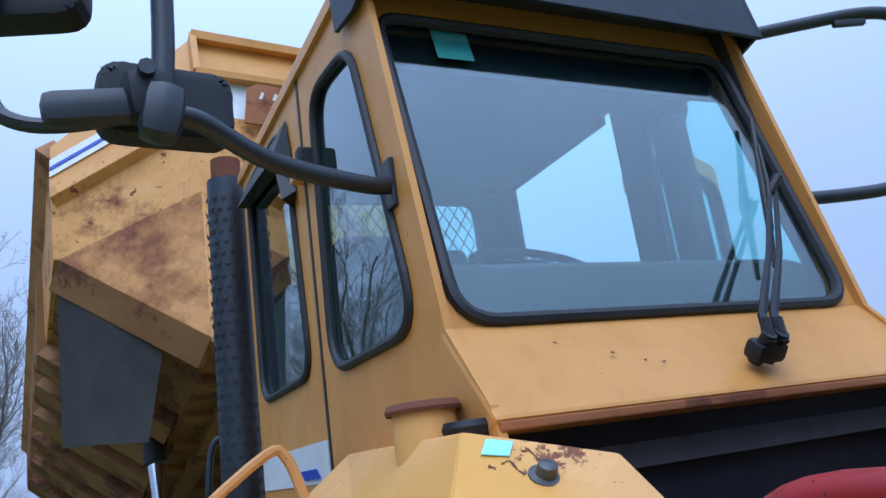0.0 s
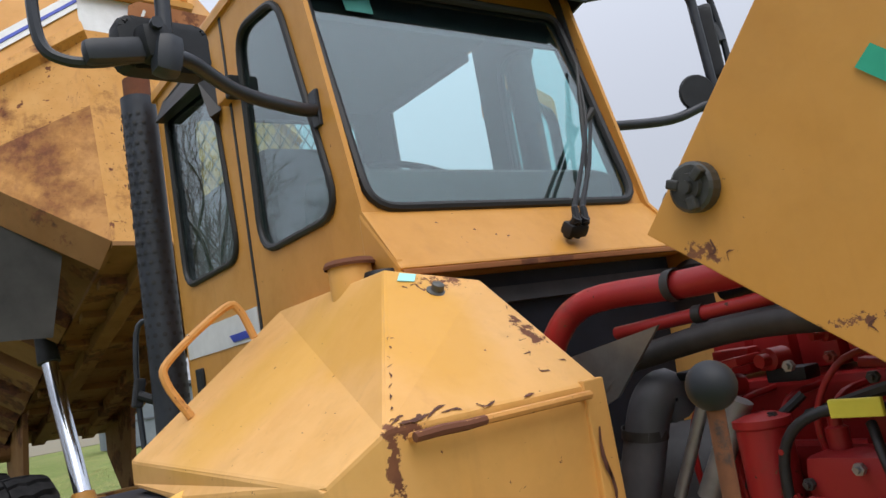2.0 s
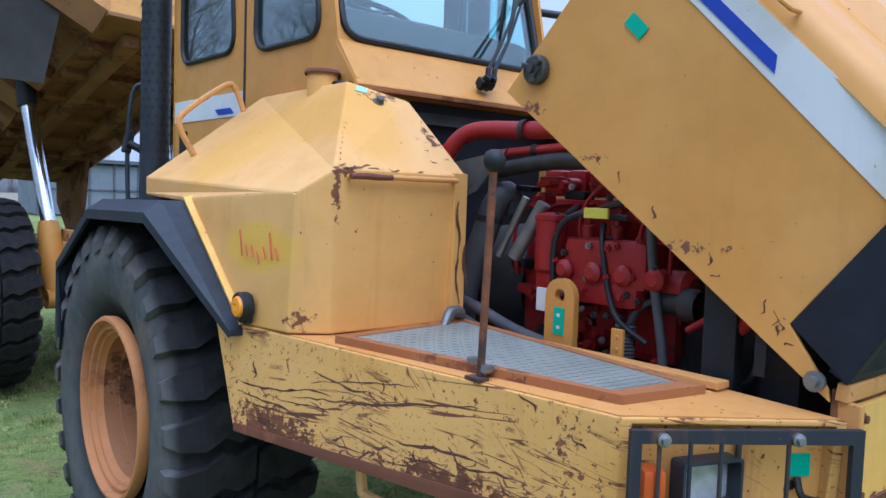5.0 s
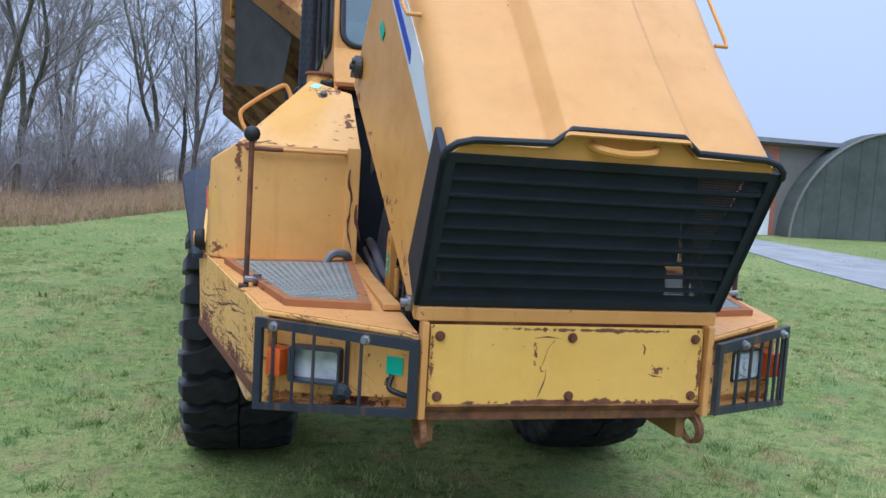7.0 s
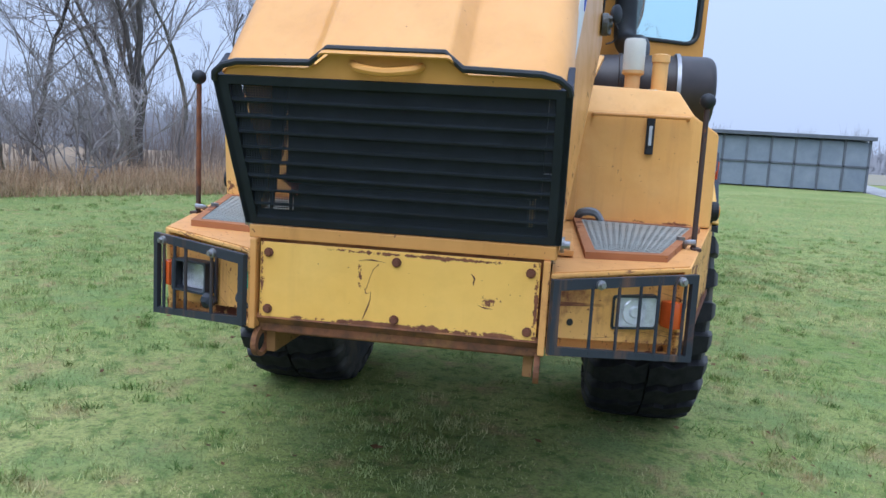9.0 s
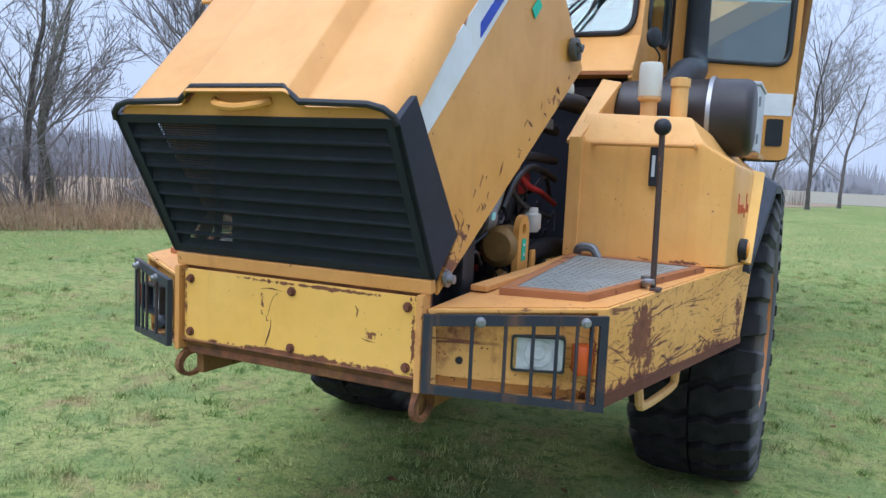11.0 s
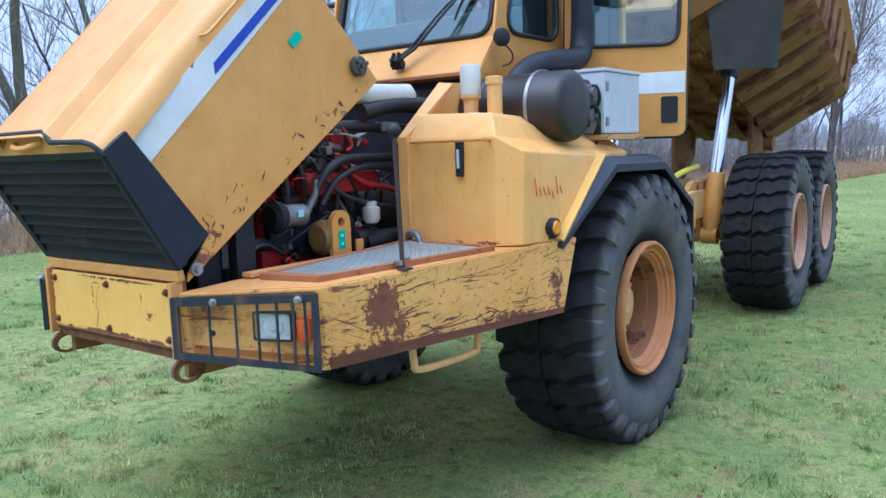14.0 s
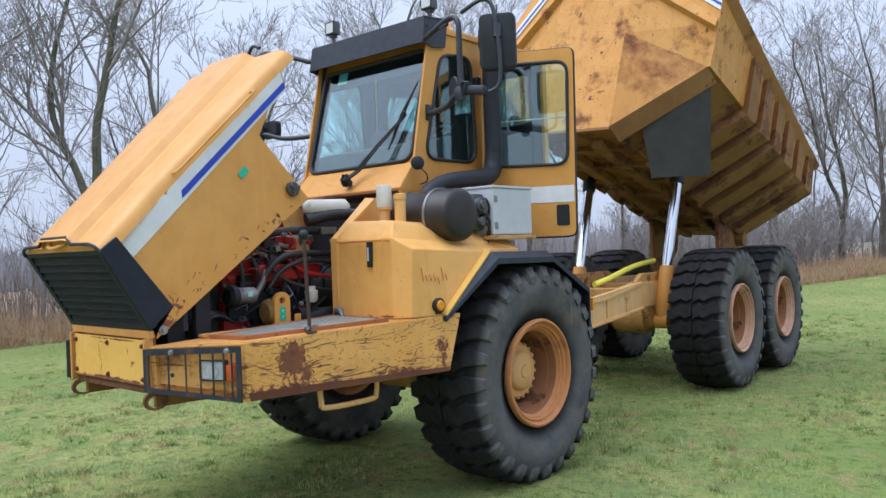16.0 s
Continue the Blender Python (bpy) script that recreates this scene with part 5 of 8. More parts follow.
slab(bm, [(-0.50, 0.0, 1.275), (0.50, 0.0, 1.275), (0.50, -0.005, 1.318), (-0.50, -0.005, 1.318)], 0.03, 0.004)
part("hinge_bar", bm, M_DECK, hood, "worn yellow hinge bar under the grille")

# ---- cab ----


def holed(bm, outer, hole, to3d, thick):
    """A flat panel with a hole, star-shaped round the hole's middle; to3d lifts (a, b, depth) into the place."""
    cx = sum(p[0] for p in hole) / len(hole)
    cy = sum(p[1] for p in hole) / len(hole)

    def reach(poly, ang):
        dx, dy = math.cos(ang), math.sin(ang)
        best = 0.0
        for i in range(len(poly)):
            (x0, y0), (x1, y1) = poly[i][:2], poly[(i + 1) % len(poly)][:2]
            ex, ey = x1 - x0, y1 - y0
            det = dx * -ey + dy * ex
            if abs(det) < 1e-12:
                continue
            t = ((x0 - cx) * -ey + (y0 - cy) * ex) / det
            u = (dx * (y0 - cy) - dy * (x0 - cx)) / det
            if t > 0 and -1e-6 <= u <= 1 + 1e-6:
                best = max(best, t)
        return best

    angs = sorted({round(math.atan2(p[1] - cy, p[0] - cx), 5) for p in [*outer, *hole]})
    rings = []
    for poly, dep in ((outer, 0), (hole, 0), (hole, thick), (outer, thick)):
        rings.append([bm.verts.new(to3d(cx + reach(poly, a) * math.cos(a), cy + reach(poly, a) * math.sin(a), dep)) for a in angs])
    k = len(angs)
    for a, b in ((0, 1), (1, 2), (2, 3), (3, 0)):
        for i in range(k):
            j = (i + 1) % k
            bm.faces.new((rings[a][i], rings[a][j], rings[b][j], rings[b][i]))
    bmesh.ops.recalc_face_normals(bm, faces=bm.faces)
    return bm


def pane(bm, hole, to3d, d0, d1):
    f = bm.faces.new([bm.verts.new(to3d(p[0], p[1], d0)) for p in hole])
    g = bm.faces.new([bm.verts.new(to3d(p[0], p[1], d1)) for p in hole][::-1])
    a, b = list(f.verts), list(g.verts)[::-1]
    for i in range(len(a)):
        j = (i + 1) % len(a)
        bm.faces.new((a[i], b[i], b[j], a[j]))
    bmesh.ops.recalc_face_normals(bm, faces=bm.faces)
    return bm


def seal(bm, hole, to3d, r=0.014, d=-0.004, deep=0.020):
    pts = [to3d(p[0], p[1], d) for p in hole]
    tube(bm, [*pts, pts[0]], r, 8, cap=False)
    # the rubber also lines the edge of the opening
    n = len(hole)
    cx, cy = sum(p[0] for p in hole) / n, sum(p[1] for p in hole) / n
    rings = []
    for dep, inset in ((-0.004, 0.006), (deep, 0.006), (deep, -0.02), (deep - 0.005, -0.02)):
        row = []
        for p in hole:
            v = Vector((p[0] - cx, p[1] - cy))
            v *= 1 - inset / v.length
            row.append(bm.verts.new(to3d(cx + v.x, cy + v.y, dep)))
        rings.append(row)
    for a, b in zip(rings, rings[1:]):
        for i in range(n):
            j = (i + 1) % n
            bm.faces.new((a[i], a[j], b[j], b[i]))
    return bm


def rr(pts, rad, n=5):
    return [(p.x, p.y) for p in rounded([(x, y, 0) for x, y in pts], rad, n)]


bm = B()
slab(bm, [(-0.66, 2.18, 3.43), (0.66, 2.18, 3.43), (0.66, 3.82, 3.43), (-0.66, 3.82, 3.43)], 0.05, 0.015)
cab = part("cab", bm, M_YEL, truck, "yellow driver's cab with black-sealed windows")
# inner lining of the roof, floor, back and lower walls
bm = B()
slab(bm, [(-0.62, 2.22, 3.372), (0.62, 2.22, 3.372), (0.62, 3.78, 3.372), (-0.62, 3.78, 3.372)], 0.01)
part("roof_lining", bm, M_DARK, cab)
bm = B()
slab(bm, [(-0.63, 1.95, 2.10), (0.63, 1.95, 2.10), (0.63, 3.80, 1.86), (-0.63, 3.80, 1.86)], 0.05)
part("cab_floor", bm, M_DARK, cab)
QW = rr([(2.15, 2.40), (2.76, 2.40), (2.72, 3.25), (2.36, 3.21)], (0.13, 0.13, 0.12, 0.10))
QP = [(1.872, 2.14), (1.89, 2.20), (2.03, 2.37), (2.225, 3.30), (2.26, 3.40), (2.865, 3.40), (2.865, 2.02), (1.95, 2.02)]
DW = rr([(2.985, 2.43), (3.65, 2.43), (3.65, 3.31), (3.05, 3.31)], (0.11, 0.11, 0.11, 0.16))
DP = [(2.88, 1.79), (2.88, 3.40), (3.76, 3.40), (3.76, 1.79)]
for s in (1, -1):
    def side(a, b, dep, s=s):
        return (s * (0.645 - dep), a, b)

    bm = B()
    holed(bm, QP, QW, side, 0.018)
    part("quarter_panel", bm, M_YEL, cab)
    bm = B()
    holed(bm, [(2.10, 2.20), (2.26, 3.36), (2.86, 3.36), (2.86, 2.05)], QW, lambda a, b, dep, side=side: side(a, b, dep + 0.021), 0.006)
    part("quarter_lining", bm, M_DARK, cab, "dark grey cab lining")
    bm = B()
    pane(bm, QW, side, 0.005, 0.011)
    part("quarter_window", bm, M_GLASS, cab, "tinted quarter window").visible_shadow = False
    bm = B()
    seal(bm, QW, side)
    part("window_seal", bm, M_RUBBER, cab, "black rubber seal", True)
    bm = B()
    box(bm, (s * 0.640, 2.873, 2.72), (0.016, 0.02, 1.36))
    part("door_gap_seal", bm, M_RUBBER, cab)
    if s < 0:
        bm = B()
        holed(bm, DP, DW, side, 0.018)
        part("door", bm, M_YEL, cab, "closed yellow cab door with white stripe")
        bm = B()
        holed(bm, [(2.90, 1.92), (2.90, 3.36), (3.74, 3.36), (3.74, 1.92)], DW, lambda a, b, dep, side=side: side(a, b, dep + 0.021), 0.006)
        part("door_lining", bm, M_DARK, cab, "dark grey door lining")
        bm = B()
        pane(bm, DW, side, 0.005, 0.011)
        part("door_window", bm, M_GLASS, cab, "tinted door window").visible_shadow = False
        bm = B()
        seal(bm, DW, side)
        part("window_seal", bm, M_RUBBER, cab, "black rubber seal", True)
        bm = B()
        solid(bm, [(-0.652, 2.96, 3.03), (-0.652, 3.02, 3.31), (-0.652, 3.66, 3.33), (-0.652, 3.66, 3.22), (-0.652, 3.10, 3.17), (-0.652, 3.02, 2.99), (-0.70, 2.97, 3.00), (-0.70, 3.05, 3.18), (-0.70, 3.66, 3.22)], [(0, 1, 7, 6), (1, 2, 8, 7), (0, 6, 5), (2, 3, 8), (3, 4, 7, 8), (4, 5, 6, 7), (0, 5, 4, 1), (1, 4, 3, 2)])
        part("rain_deflector", bm, M_RUBBER, cab, "smoked wind deflector above the door window")
        bm = B()
        slab(bm, [(-0.649, 2.89, 2.105), (-0.649, 2.89, 2.225), (-0.649, 3.755, 2.225), (-0.649, 3.755, 2.105)], 0.003)
        part("white_stripe", bm, M_WHITE, cab, "white stripe on the door")
        bm = B()
        slab(bm, [(-0.653, 2.98, 2.12), (-0.653, 3.02, 2.15), (-0.653, 3.20, 2.15), (-0.653, 3.16, 2.12)], 0.003)
        part("blue_mark", bm, M_BLUE, cab, "blue mark")
        bm = B()
        box(bm, (-0.651, 3.62, 1.97), (0.02, 0.09, 0.17), bev=0.01)
        part("door_handle", bm, M_BLACK, cab, "black recessed handle")
    else:
        bm = B()
        box(bm, (s * 0.628, 3.78, 2.62), (0.035, 0.06, 1.56), bev=0.006)
        part("door_post", bm, M_YEL, cab)
        bm = B()
        box(bm, (0.60, 3.69, 2.62), (0.03, 0.15, 1.5), bev=0.01)
        box(bm, (0.60, 3.33, 3.342), (0.03, 0.88, 0.056), bev=0.01)
        part("opening_lining", bm, M_DARK, cab, "dark grey lining round the door opening")
    bm = B()
    box(bm, (s * 0.665, 2.85, 3.06), (0.045, 0.11, 0.075), bev=0.006)
    hinge = part("door_hinge", bm, M_DECK, cab, "worn yellow door hinge")
    bm = B()
    box(bm, (s * 0.672, 2.765, 3.045), (0.055, 0.05, 0.085), bev=0.01)
    part("hinge_block", bm, M_BLACK, hinge)
    bm = B()
    slab(bm, [(s * 0.64, 1.95, 2.03), (s * 0.64, 2.88, 2.03), (s * 0.64, 2.88, 1.80), (s * 0.64, 2.4, 1.80)][::s], 0.03)
    part("lower_side_panel", bm, M_YEL, cab)

# open door on the far side: hinged at its front edge and swung out
dm = Matrix.Translation((0.665, 2.80, 0)) @ pose(0, 0, 0, 0, 0, math.degrees(math.atan2(0.30, 0.71)))
DO = rr([(0.0, 1.785), (0.745, 1.785), (0.765, 3.25), (0.02, 3.27)], (0.03, 0.06, 0.05, 0.05), 4)
DOW = rr([(0.10, 2.36), (0.70, 2.345), (0.72, 3.15), (0.10, 3.17)], 0.10)


def dside(a, b, dep):
    return dm @ Vector((a, dep, b))


bm = B()
holed(bm, DO, DOW, dside, 0.04)
odoor = part("open_door", bm, M_YEL, truck, "yellow cab door standing wide open")
bm = B()
holed(bm, [(0.03, 1.82), (0.03, 3.24), (0.735, 3.23), (0.72, 1.82)], DOW, lambda a, b, dep: dside(a, b, dep + 0.044), 0.006)
part("door_lining", bm, M_DARK, odoor, "dark grey door lining")
bm = B()
pane(bm, DOW, dside, 0.012, 0.018)
part("door_window", bm, M_GLASS, odoor, "tinted door window").visible_shadow = False
bm = B()
seal(bm, DOW, dside, deep=0.053)
part("window_seal", bm, M_RUBBER, odoor, "black rubber seal", True)
bm = B()
pts = [dside(p[0], p[1], 0.03) for p in DO]
tube(bm, [*pts, pts[0]], 0.013, 6, cap=False)
part("edge_seal", bm, M_RUBBER, odoor, "", True)
bm = B()
slab(bm, [dside(*p, -0.003) for p in ((0.01, 2.055), (0.742, 2.05), (0.744, 2.18), (0.01, 2.18))], 0.003)
part("white_stripe", bm, M_WHITE, odoor, "white stripe")
bm = B()
slab(bm, [dside(*p, -0.006) for p in rr([(0.60, 1.868), (0.70, 1.868), (0.70, 2.03), (0.60, 2.03)], 0.015, 3)], 0.01)
part("door_handle", bm, M_BLACK, odoor, "black recessed handle")
bm = B()
tube(bm, [dside(0.12, 2.72, 0.03), dside(0.69, 2.72, 0.03)], 0.006, 6)
part("window_bar", bm, M_GREYBOX, odoor)

# windscreen
ws_low, ws_top = Vector((0, 2.055, 2.385)), Vector((0, 2.285, 3.27))
wu = (ws_top - ws_low).normalized()
wn = Vector((0, -wu.z, wu.y))


def wsp(a, b, dep):
    p = ws_low + wu * b - wn * dep
    return (a, p.y, p.z)


WSL = (ws_top - ws_low).length
WH = rr([(-0.60, 0.0), (0.595, 0.0), (0.595, WSL - 0.02), (-0.60, WSL - 0.02)], (0.10, 0.10, 0.07, 0.07))
WO = [(-0.641, -0.045), (0.641, -0.045), (0.641, WSL + 0.10), (-0.641, WSL + 0.10)]
bm = B()
holed(bm, WO, WH, wsp, 0.018)
part("windscreen_frame", bm, M_YEL, cab)
bm = B()
pane(bm, WH, wsp, 0.004, 0.010)
part("windscreen", bm, M_GLASS, cab, "large tinted windscreen").visible_shadow = False
bm = B()
seal(bm, WH, wsp, 0.017)
part("windscreen_seal", bm, M_RUBBER, cab, "black rubber seal", True)
# dark strip added for the visor's reflection and the roof console
bm = B()
slab(bm, [wsp(-0.57, WSL - 0.17, 0.03), wsp(0.57, WSL - 0.17, 0.03), wsp(0.57, WSL, 0.03), wsp(-0.57, WSL, 0.03)], 0.01)
part("glass_top_strip", bm, M_BLACK, cab, "black strip behind the glass, standing in for the visor's reflection")
bm = B()
slab(bm, [wsp(-0.44, WSL - 0.13, 0.013), wsp(-0.33, WSL - 0.13, 0.013), wsp(-0.33, WSL - 0.02, 0.013), wsp(-0.44, WSL - 0.02, 0.013)], 0.002)
part("sticker", bm, M_CYAN, cab, "pale square sticker in the windscreen")
# cowl below the windscreen
bm = B()
cw = [(2.052, 2.378), (1.868, 2.172), (1.90, 2.15), (2.06, 2.14)]
vs = [(-0.648, y, z) for y, z in cw] + [(0.648, y, z) for y, z in cw]
solid(bm, vs, [(0, 1, 2, 3), (4, 7, 6, 5), (0, 4, 5, 1), (1, 5, 6, 2), (2, 6, 7, 3), (3, 7, 4, 0)], 0.01)
cowl = part("cowl", bm, M_YEL, cab, "yellow cowl below the windscreen")
bm = B()
r = random.Random(15)
for x, t in ((-0.30, 0.46), (-0.235, 0.58), (-0.20, 0.62), (0.05, 0.7), (-0.42, 0.3)):
    scrape(bm, lambda a, b: (a, 2.052 - 0.184 * b - 0.0075, 2.378 - 0.206 * b + 0.0067), (x, t), (0.6, 1), r.uniform(0.02, 0.035), r.uniform(0.005, 0.009), r, 0.03)
tagged(part("rust_mark", bm, M_SCRAPE, cowl, "small dark rust nicks"), kind="stuff")
bm = B()
box(bm, (0.0, 1.885, 2.160), (1.28, 0.03, 0.018), bev=0.004)
part("cowl_edge", bm, M_BROWN, cowl, "rusty folded lower edge")
bm = B()
slab(bm, [(-0.6, 1.97, 2.15), (0.6, 1.97, 2.15), (0.6, 2.02, 1.2), (-0.6, 2.02, 1.2)][::-1], 0.03)
part("firewall", bm, M_GRILLE, cab, "black bulkhead behind the engine")
# back wall with window
bm = B()


def back(a, b, dep):
    return (a, 3.80 - dep, b)


BW = rr([(-0.47, 2.84), (0.47, 2.84), (0.47, 3.31), (-0.47, 3.31)], 0.07)
holed(bm, [(-0.640, 1.80), (0.640, 1.80), (0.640, 3.385), (-0.640, 3.385)], BW, back, 0.018)
part("back_wall", bm, M_YEL, cab)
bm = B()
holed(bm, [(-0.60, 1.90), (0.60, 1.90), (0.60, 3.36), (-0.60, 3.36)], BW, lambda a, b, dep: back(a, b, dep + 0.021), 0.006)
part("back_lining", bm, M_DARK, cab, "dark grey cab lining")
bm = B()
pane(bm, BW, back, 0.005, 0.011)
part("rear_window", bm, M_GLASS, cab, "rear window").visible_shadow = False
bm = B()
seal(bm, BW, back)
part("window_seal", bm, M_RUBBER, cab, "", True)

# sun visor over the windscreen
bm = B()
slab(bm, [(-0.665, 2.145, 3.285), (0.675, 2.145, 3.27), (0.665, 2.175, 3.475), (-0.655, 2.175, 3.485)], 0.012, 0.003)
slab(bm, [(-0.655, 2.175, 3.485), (0.665, 2.175, 3.475), (0.665, 2.46, 3.50), (-0.655, 2.46, 3.50)], 0.012, 0.003)
for s in (1, -1):
    slab(bm, [(s * 0.668, 2.145, 3.28), (s * 0.66, 2.175, 3.478), (s * 0.66, 2.45, 3.498), (s * 0.67, 2.40, 3.27), (s * 0.67, 2.26, 3.25)][::-s], 0.012)
visor = part("sun_visor", bm, M_FENDER, cab, "black steel sun visor")
for s in (1, -1):
    for k in range(3):
        bm = B()
        lathe(bm, [(0, 0.009), (0.008, 0.009), (0.008, 0)], pose(s * 0.672, 2.20 + 0.06 * k, 3.40, 0, 0, 0 if s > 0 else 180), 8)
        part("visor_bolt", bm, M_BLACK, visor)
    lx, lz = (0.63, 3.60) if s > 0 else (-0.495, 3.64)
    bm = B()
    box(bm, (lx, 2.275, lz), (0.118, 0.075, 0.115), bev=0.016)
    tube(bm, [(lx, 2.28, 3.48), (lx, 2.28, lz - 0.05)], 0.018, 10)
    box(bm, (lx, 2.28, lz - 0.065), (0.05, 0.05, 0.03), bev=0.008)
    wl = part("work_lamp", bm, M_GHOSE, truck, "square work lamp with pale lens on the cab roof", True)
    bm = B()
    frame_ring(bm, [(lx - 0.054, 2.236, lz - 0.052), (lx + 0.054, 2.236, lz - 0.052), (lx + 0.054, 2.236, lz + 0.052), (lx - 0.054, 2.236, lz + 0.052)], [(lx - 0.045, 2.236, lz - 0.043), (lx + 0.045, 2.236, lz - 0.043), (lx + 0.045, 2.236, lz + 0.043), (lx - 0.045, 2.236, lz + 0.043)], 0.012)
    part("lamp_bezel", bm, M_BLACK, wl)
    bm = B()
    box(bm, (lx, 2.240, lz), (0.092, 0.008, 0.088), bev=0.003)
    part("lamp_lens", bm, M_LAMPLENS, wl, "pale frosted lens")
bm = B()
lathe(bm, [(0, 0.07), (0.02, 0.075), (0.06, 0.065), (0.12, 0.06), (0.14, 0.045), (0.145, 0)], pose(0.46, 2.62, 3.43, 0, -90, 0), 20)
part("beacon", bm, M_ORANGE, truck, "orange roof beacon", True)

# wiper
bm = B()
p0 = Vector((0.04, 1.905, 2.235))
box(bm, p0 + Vector((0.018, -0.022, 0.02)), (0.085, 0.05, 0.045), pose(0, 0, 0, 40, 0, 0), 0.012)
for dx in (0.0, 0.038):
    tube(bm, [p0 + Vector((dx, 0.0, 0.0)), p0 + Vector((dx, -0.06, 0.05))], 0.017, 10)
    tube(bm, [p0 + Vector((dx, -0.055, 0.028)), p0 + Vector((dx + 0.012, -0.045, 0.085))], [0.014, 0.012], 8)
wip = part("wiper", bm, M_BLACK, cab, "black double-arm wiper", True)
for dx in (0.0, 0.038):
    bm = B()
    tube(bm, [p0 + Vector((dx, -0.055, 0.03)), Vector((0.12 + dx, 1.925, 2.34)), Vector((0.27 + dx, 1.99, 2.51)), Vector((0.485 + dx * 0.6, 2.112, 2.745))], [0.011, 0.011, 0.008, 0.007], 6)
    part("wiper_arm", bm, M_BLACK, wip)
bm = B()
tube(bm, [wsp(0.355, 0.10, -0.028), wsp(0.46, 0.36, -0.034), wsp(0.573, 0.63, -0.028)], [0.007, 0.012, 0.007], 6)
tube(bm, [wsp(0.40, 0.21, -0.038), wsp(0.46, 0.36, -0.052), wsp(0.525, 0.51, -0.038)], 0.006, 6)
tube(bm, [wsp(0.47, 0.34, -0.034), wsp(0.505, 0.38, -0.06)], 0.016, 8)
part("wiper_blade", bm, M_RUBBER, wip, "", True)

# round black lamp and cable on the pillar
bm = B()
lathe(bm, [(0, 0.03), (0.015, 0.05), (0.03, 0.05), (0.04, 0.035), (0.04, 0)], pose(0.70, 2.0, 2.35, 0, 0, -30), 18)
part("pillar_lamp", bm, M_BLACK, truck, "round black lamp on the cab pillar", True)
bm = B()
tube(bm, [(0.70, 2.02, 2.33), (0.74, 2.06, 2.27), (0.72, 2.08, 2.22), (0.68, 2.05, 2.20)], 0.005, 6, 4)
part("lamp_cable", bm, M_RUBBER, truck, "", True)

# inside the cab
bm = B()
box(bm, (0.0, 3.25, 2.32), (0.5, 0.5, 0.16), bev=0.05)
seat = part("driver_seat", bm, M_SEAT, cab, "dark grey driver's seat", True)
bm = B()
box(bm, (0.0, 3.52, 2.68), (0.48, 0.14, 0.62), pose(0, 0, 0, -8, 0, 0), 0.05)
part("seat_back", bm, M_SEAT, seat, "", True)
bm = B()
SC = Vector((0.10, 2.82, 2.72))
ring = [SC + Vector((0.20 * math.cos(t), 0.20 * math.sin(t) * 0.85, 0.20 * math.sin(t) * 0.5)) for t in [2 * math.pi * k / 32 for k in range(33)]]
tube(bm, ring, 0.016, 8, cap=False)
tube(bm, [SC, SC + Vector((0, -0.25, -0.35))], 0.03, 10)
for k in range(3):
    t = 2 * math.pi * k / 3 + 0.5
    tube(bm, [SC, SC + Vector((0.2 * math.cos(t), 0.17 * math.sin(t), 0.1 * math.sin(t)))], 0.012, 6)
part("steering_wheel", bm, M_BLACK, cab, "black steering wheel", True)
bm = B()
box(bm, (0, 2.33, 2.40), (1.22, 0.34, 0.34), pose(0, 0, 0, 10, 0, 0), 0.06)
part("dashboard", bm, M_DARK, cab, "dark grey dashboard", True)
bm = B()
box(bm, (-0.46, 3.2, 2.50), (0.26, 0.9, 0.62), bev=0.03)
part("side_console", bm, M_DARK, cab)
bm = B()
box(bm, (0.50, 3.35, 2.42), (0.20, 0.7, 0.60), bev=0.04)
part("seat_box", bm, M_DARK, cab)
# wire guard outside the back window
for k in range(25):
    for d in (1, -1):
        bm = B()
        x0 = -0.74 + 0.062 * k
        ends = [Vector((x0 - d * 0.16, 3.835, 2.83)), Vector((x0 + d * 0.16, 3.835, 3.32))]
        run = ends[1].x - ends[0].x
        t0, t1 = sorted(((-0.48 - ends[0].x) / run, (0.48 - ends[0].x) / run))
        t0, t1 = max(0.0, t0), min(1.0, t1)
        if t1 - t0 < 0.02:
            bm.free()
            continue
        tube(bm, [ends[0].lerp(ends[1], t0), ends[0].lerp(ends[1], t1)], 0.0036, 4)
        part("guard_wire", bm, M_HOOK, cab)

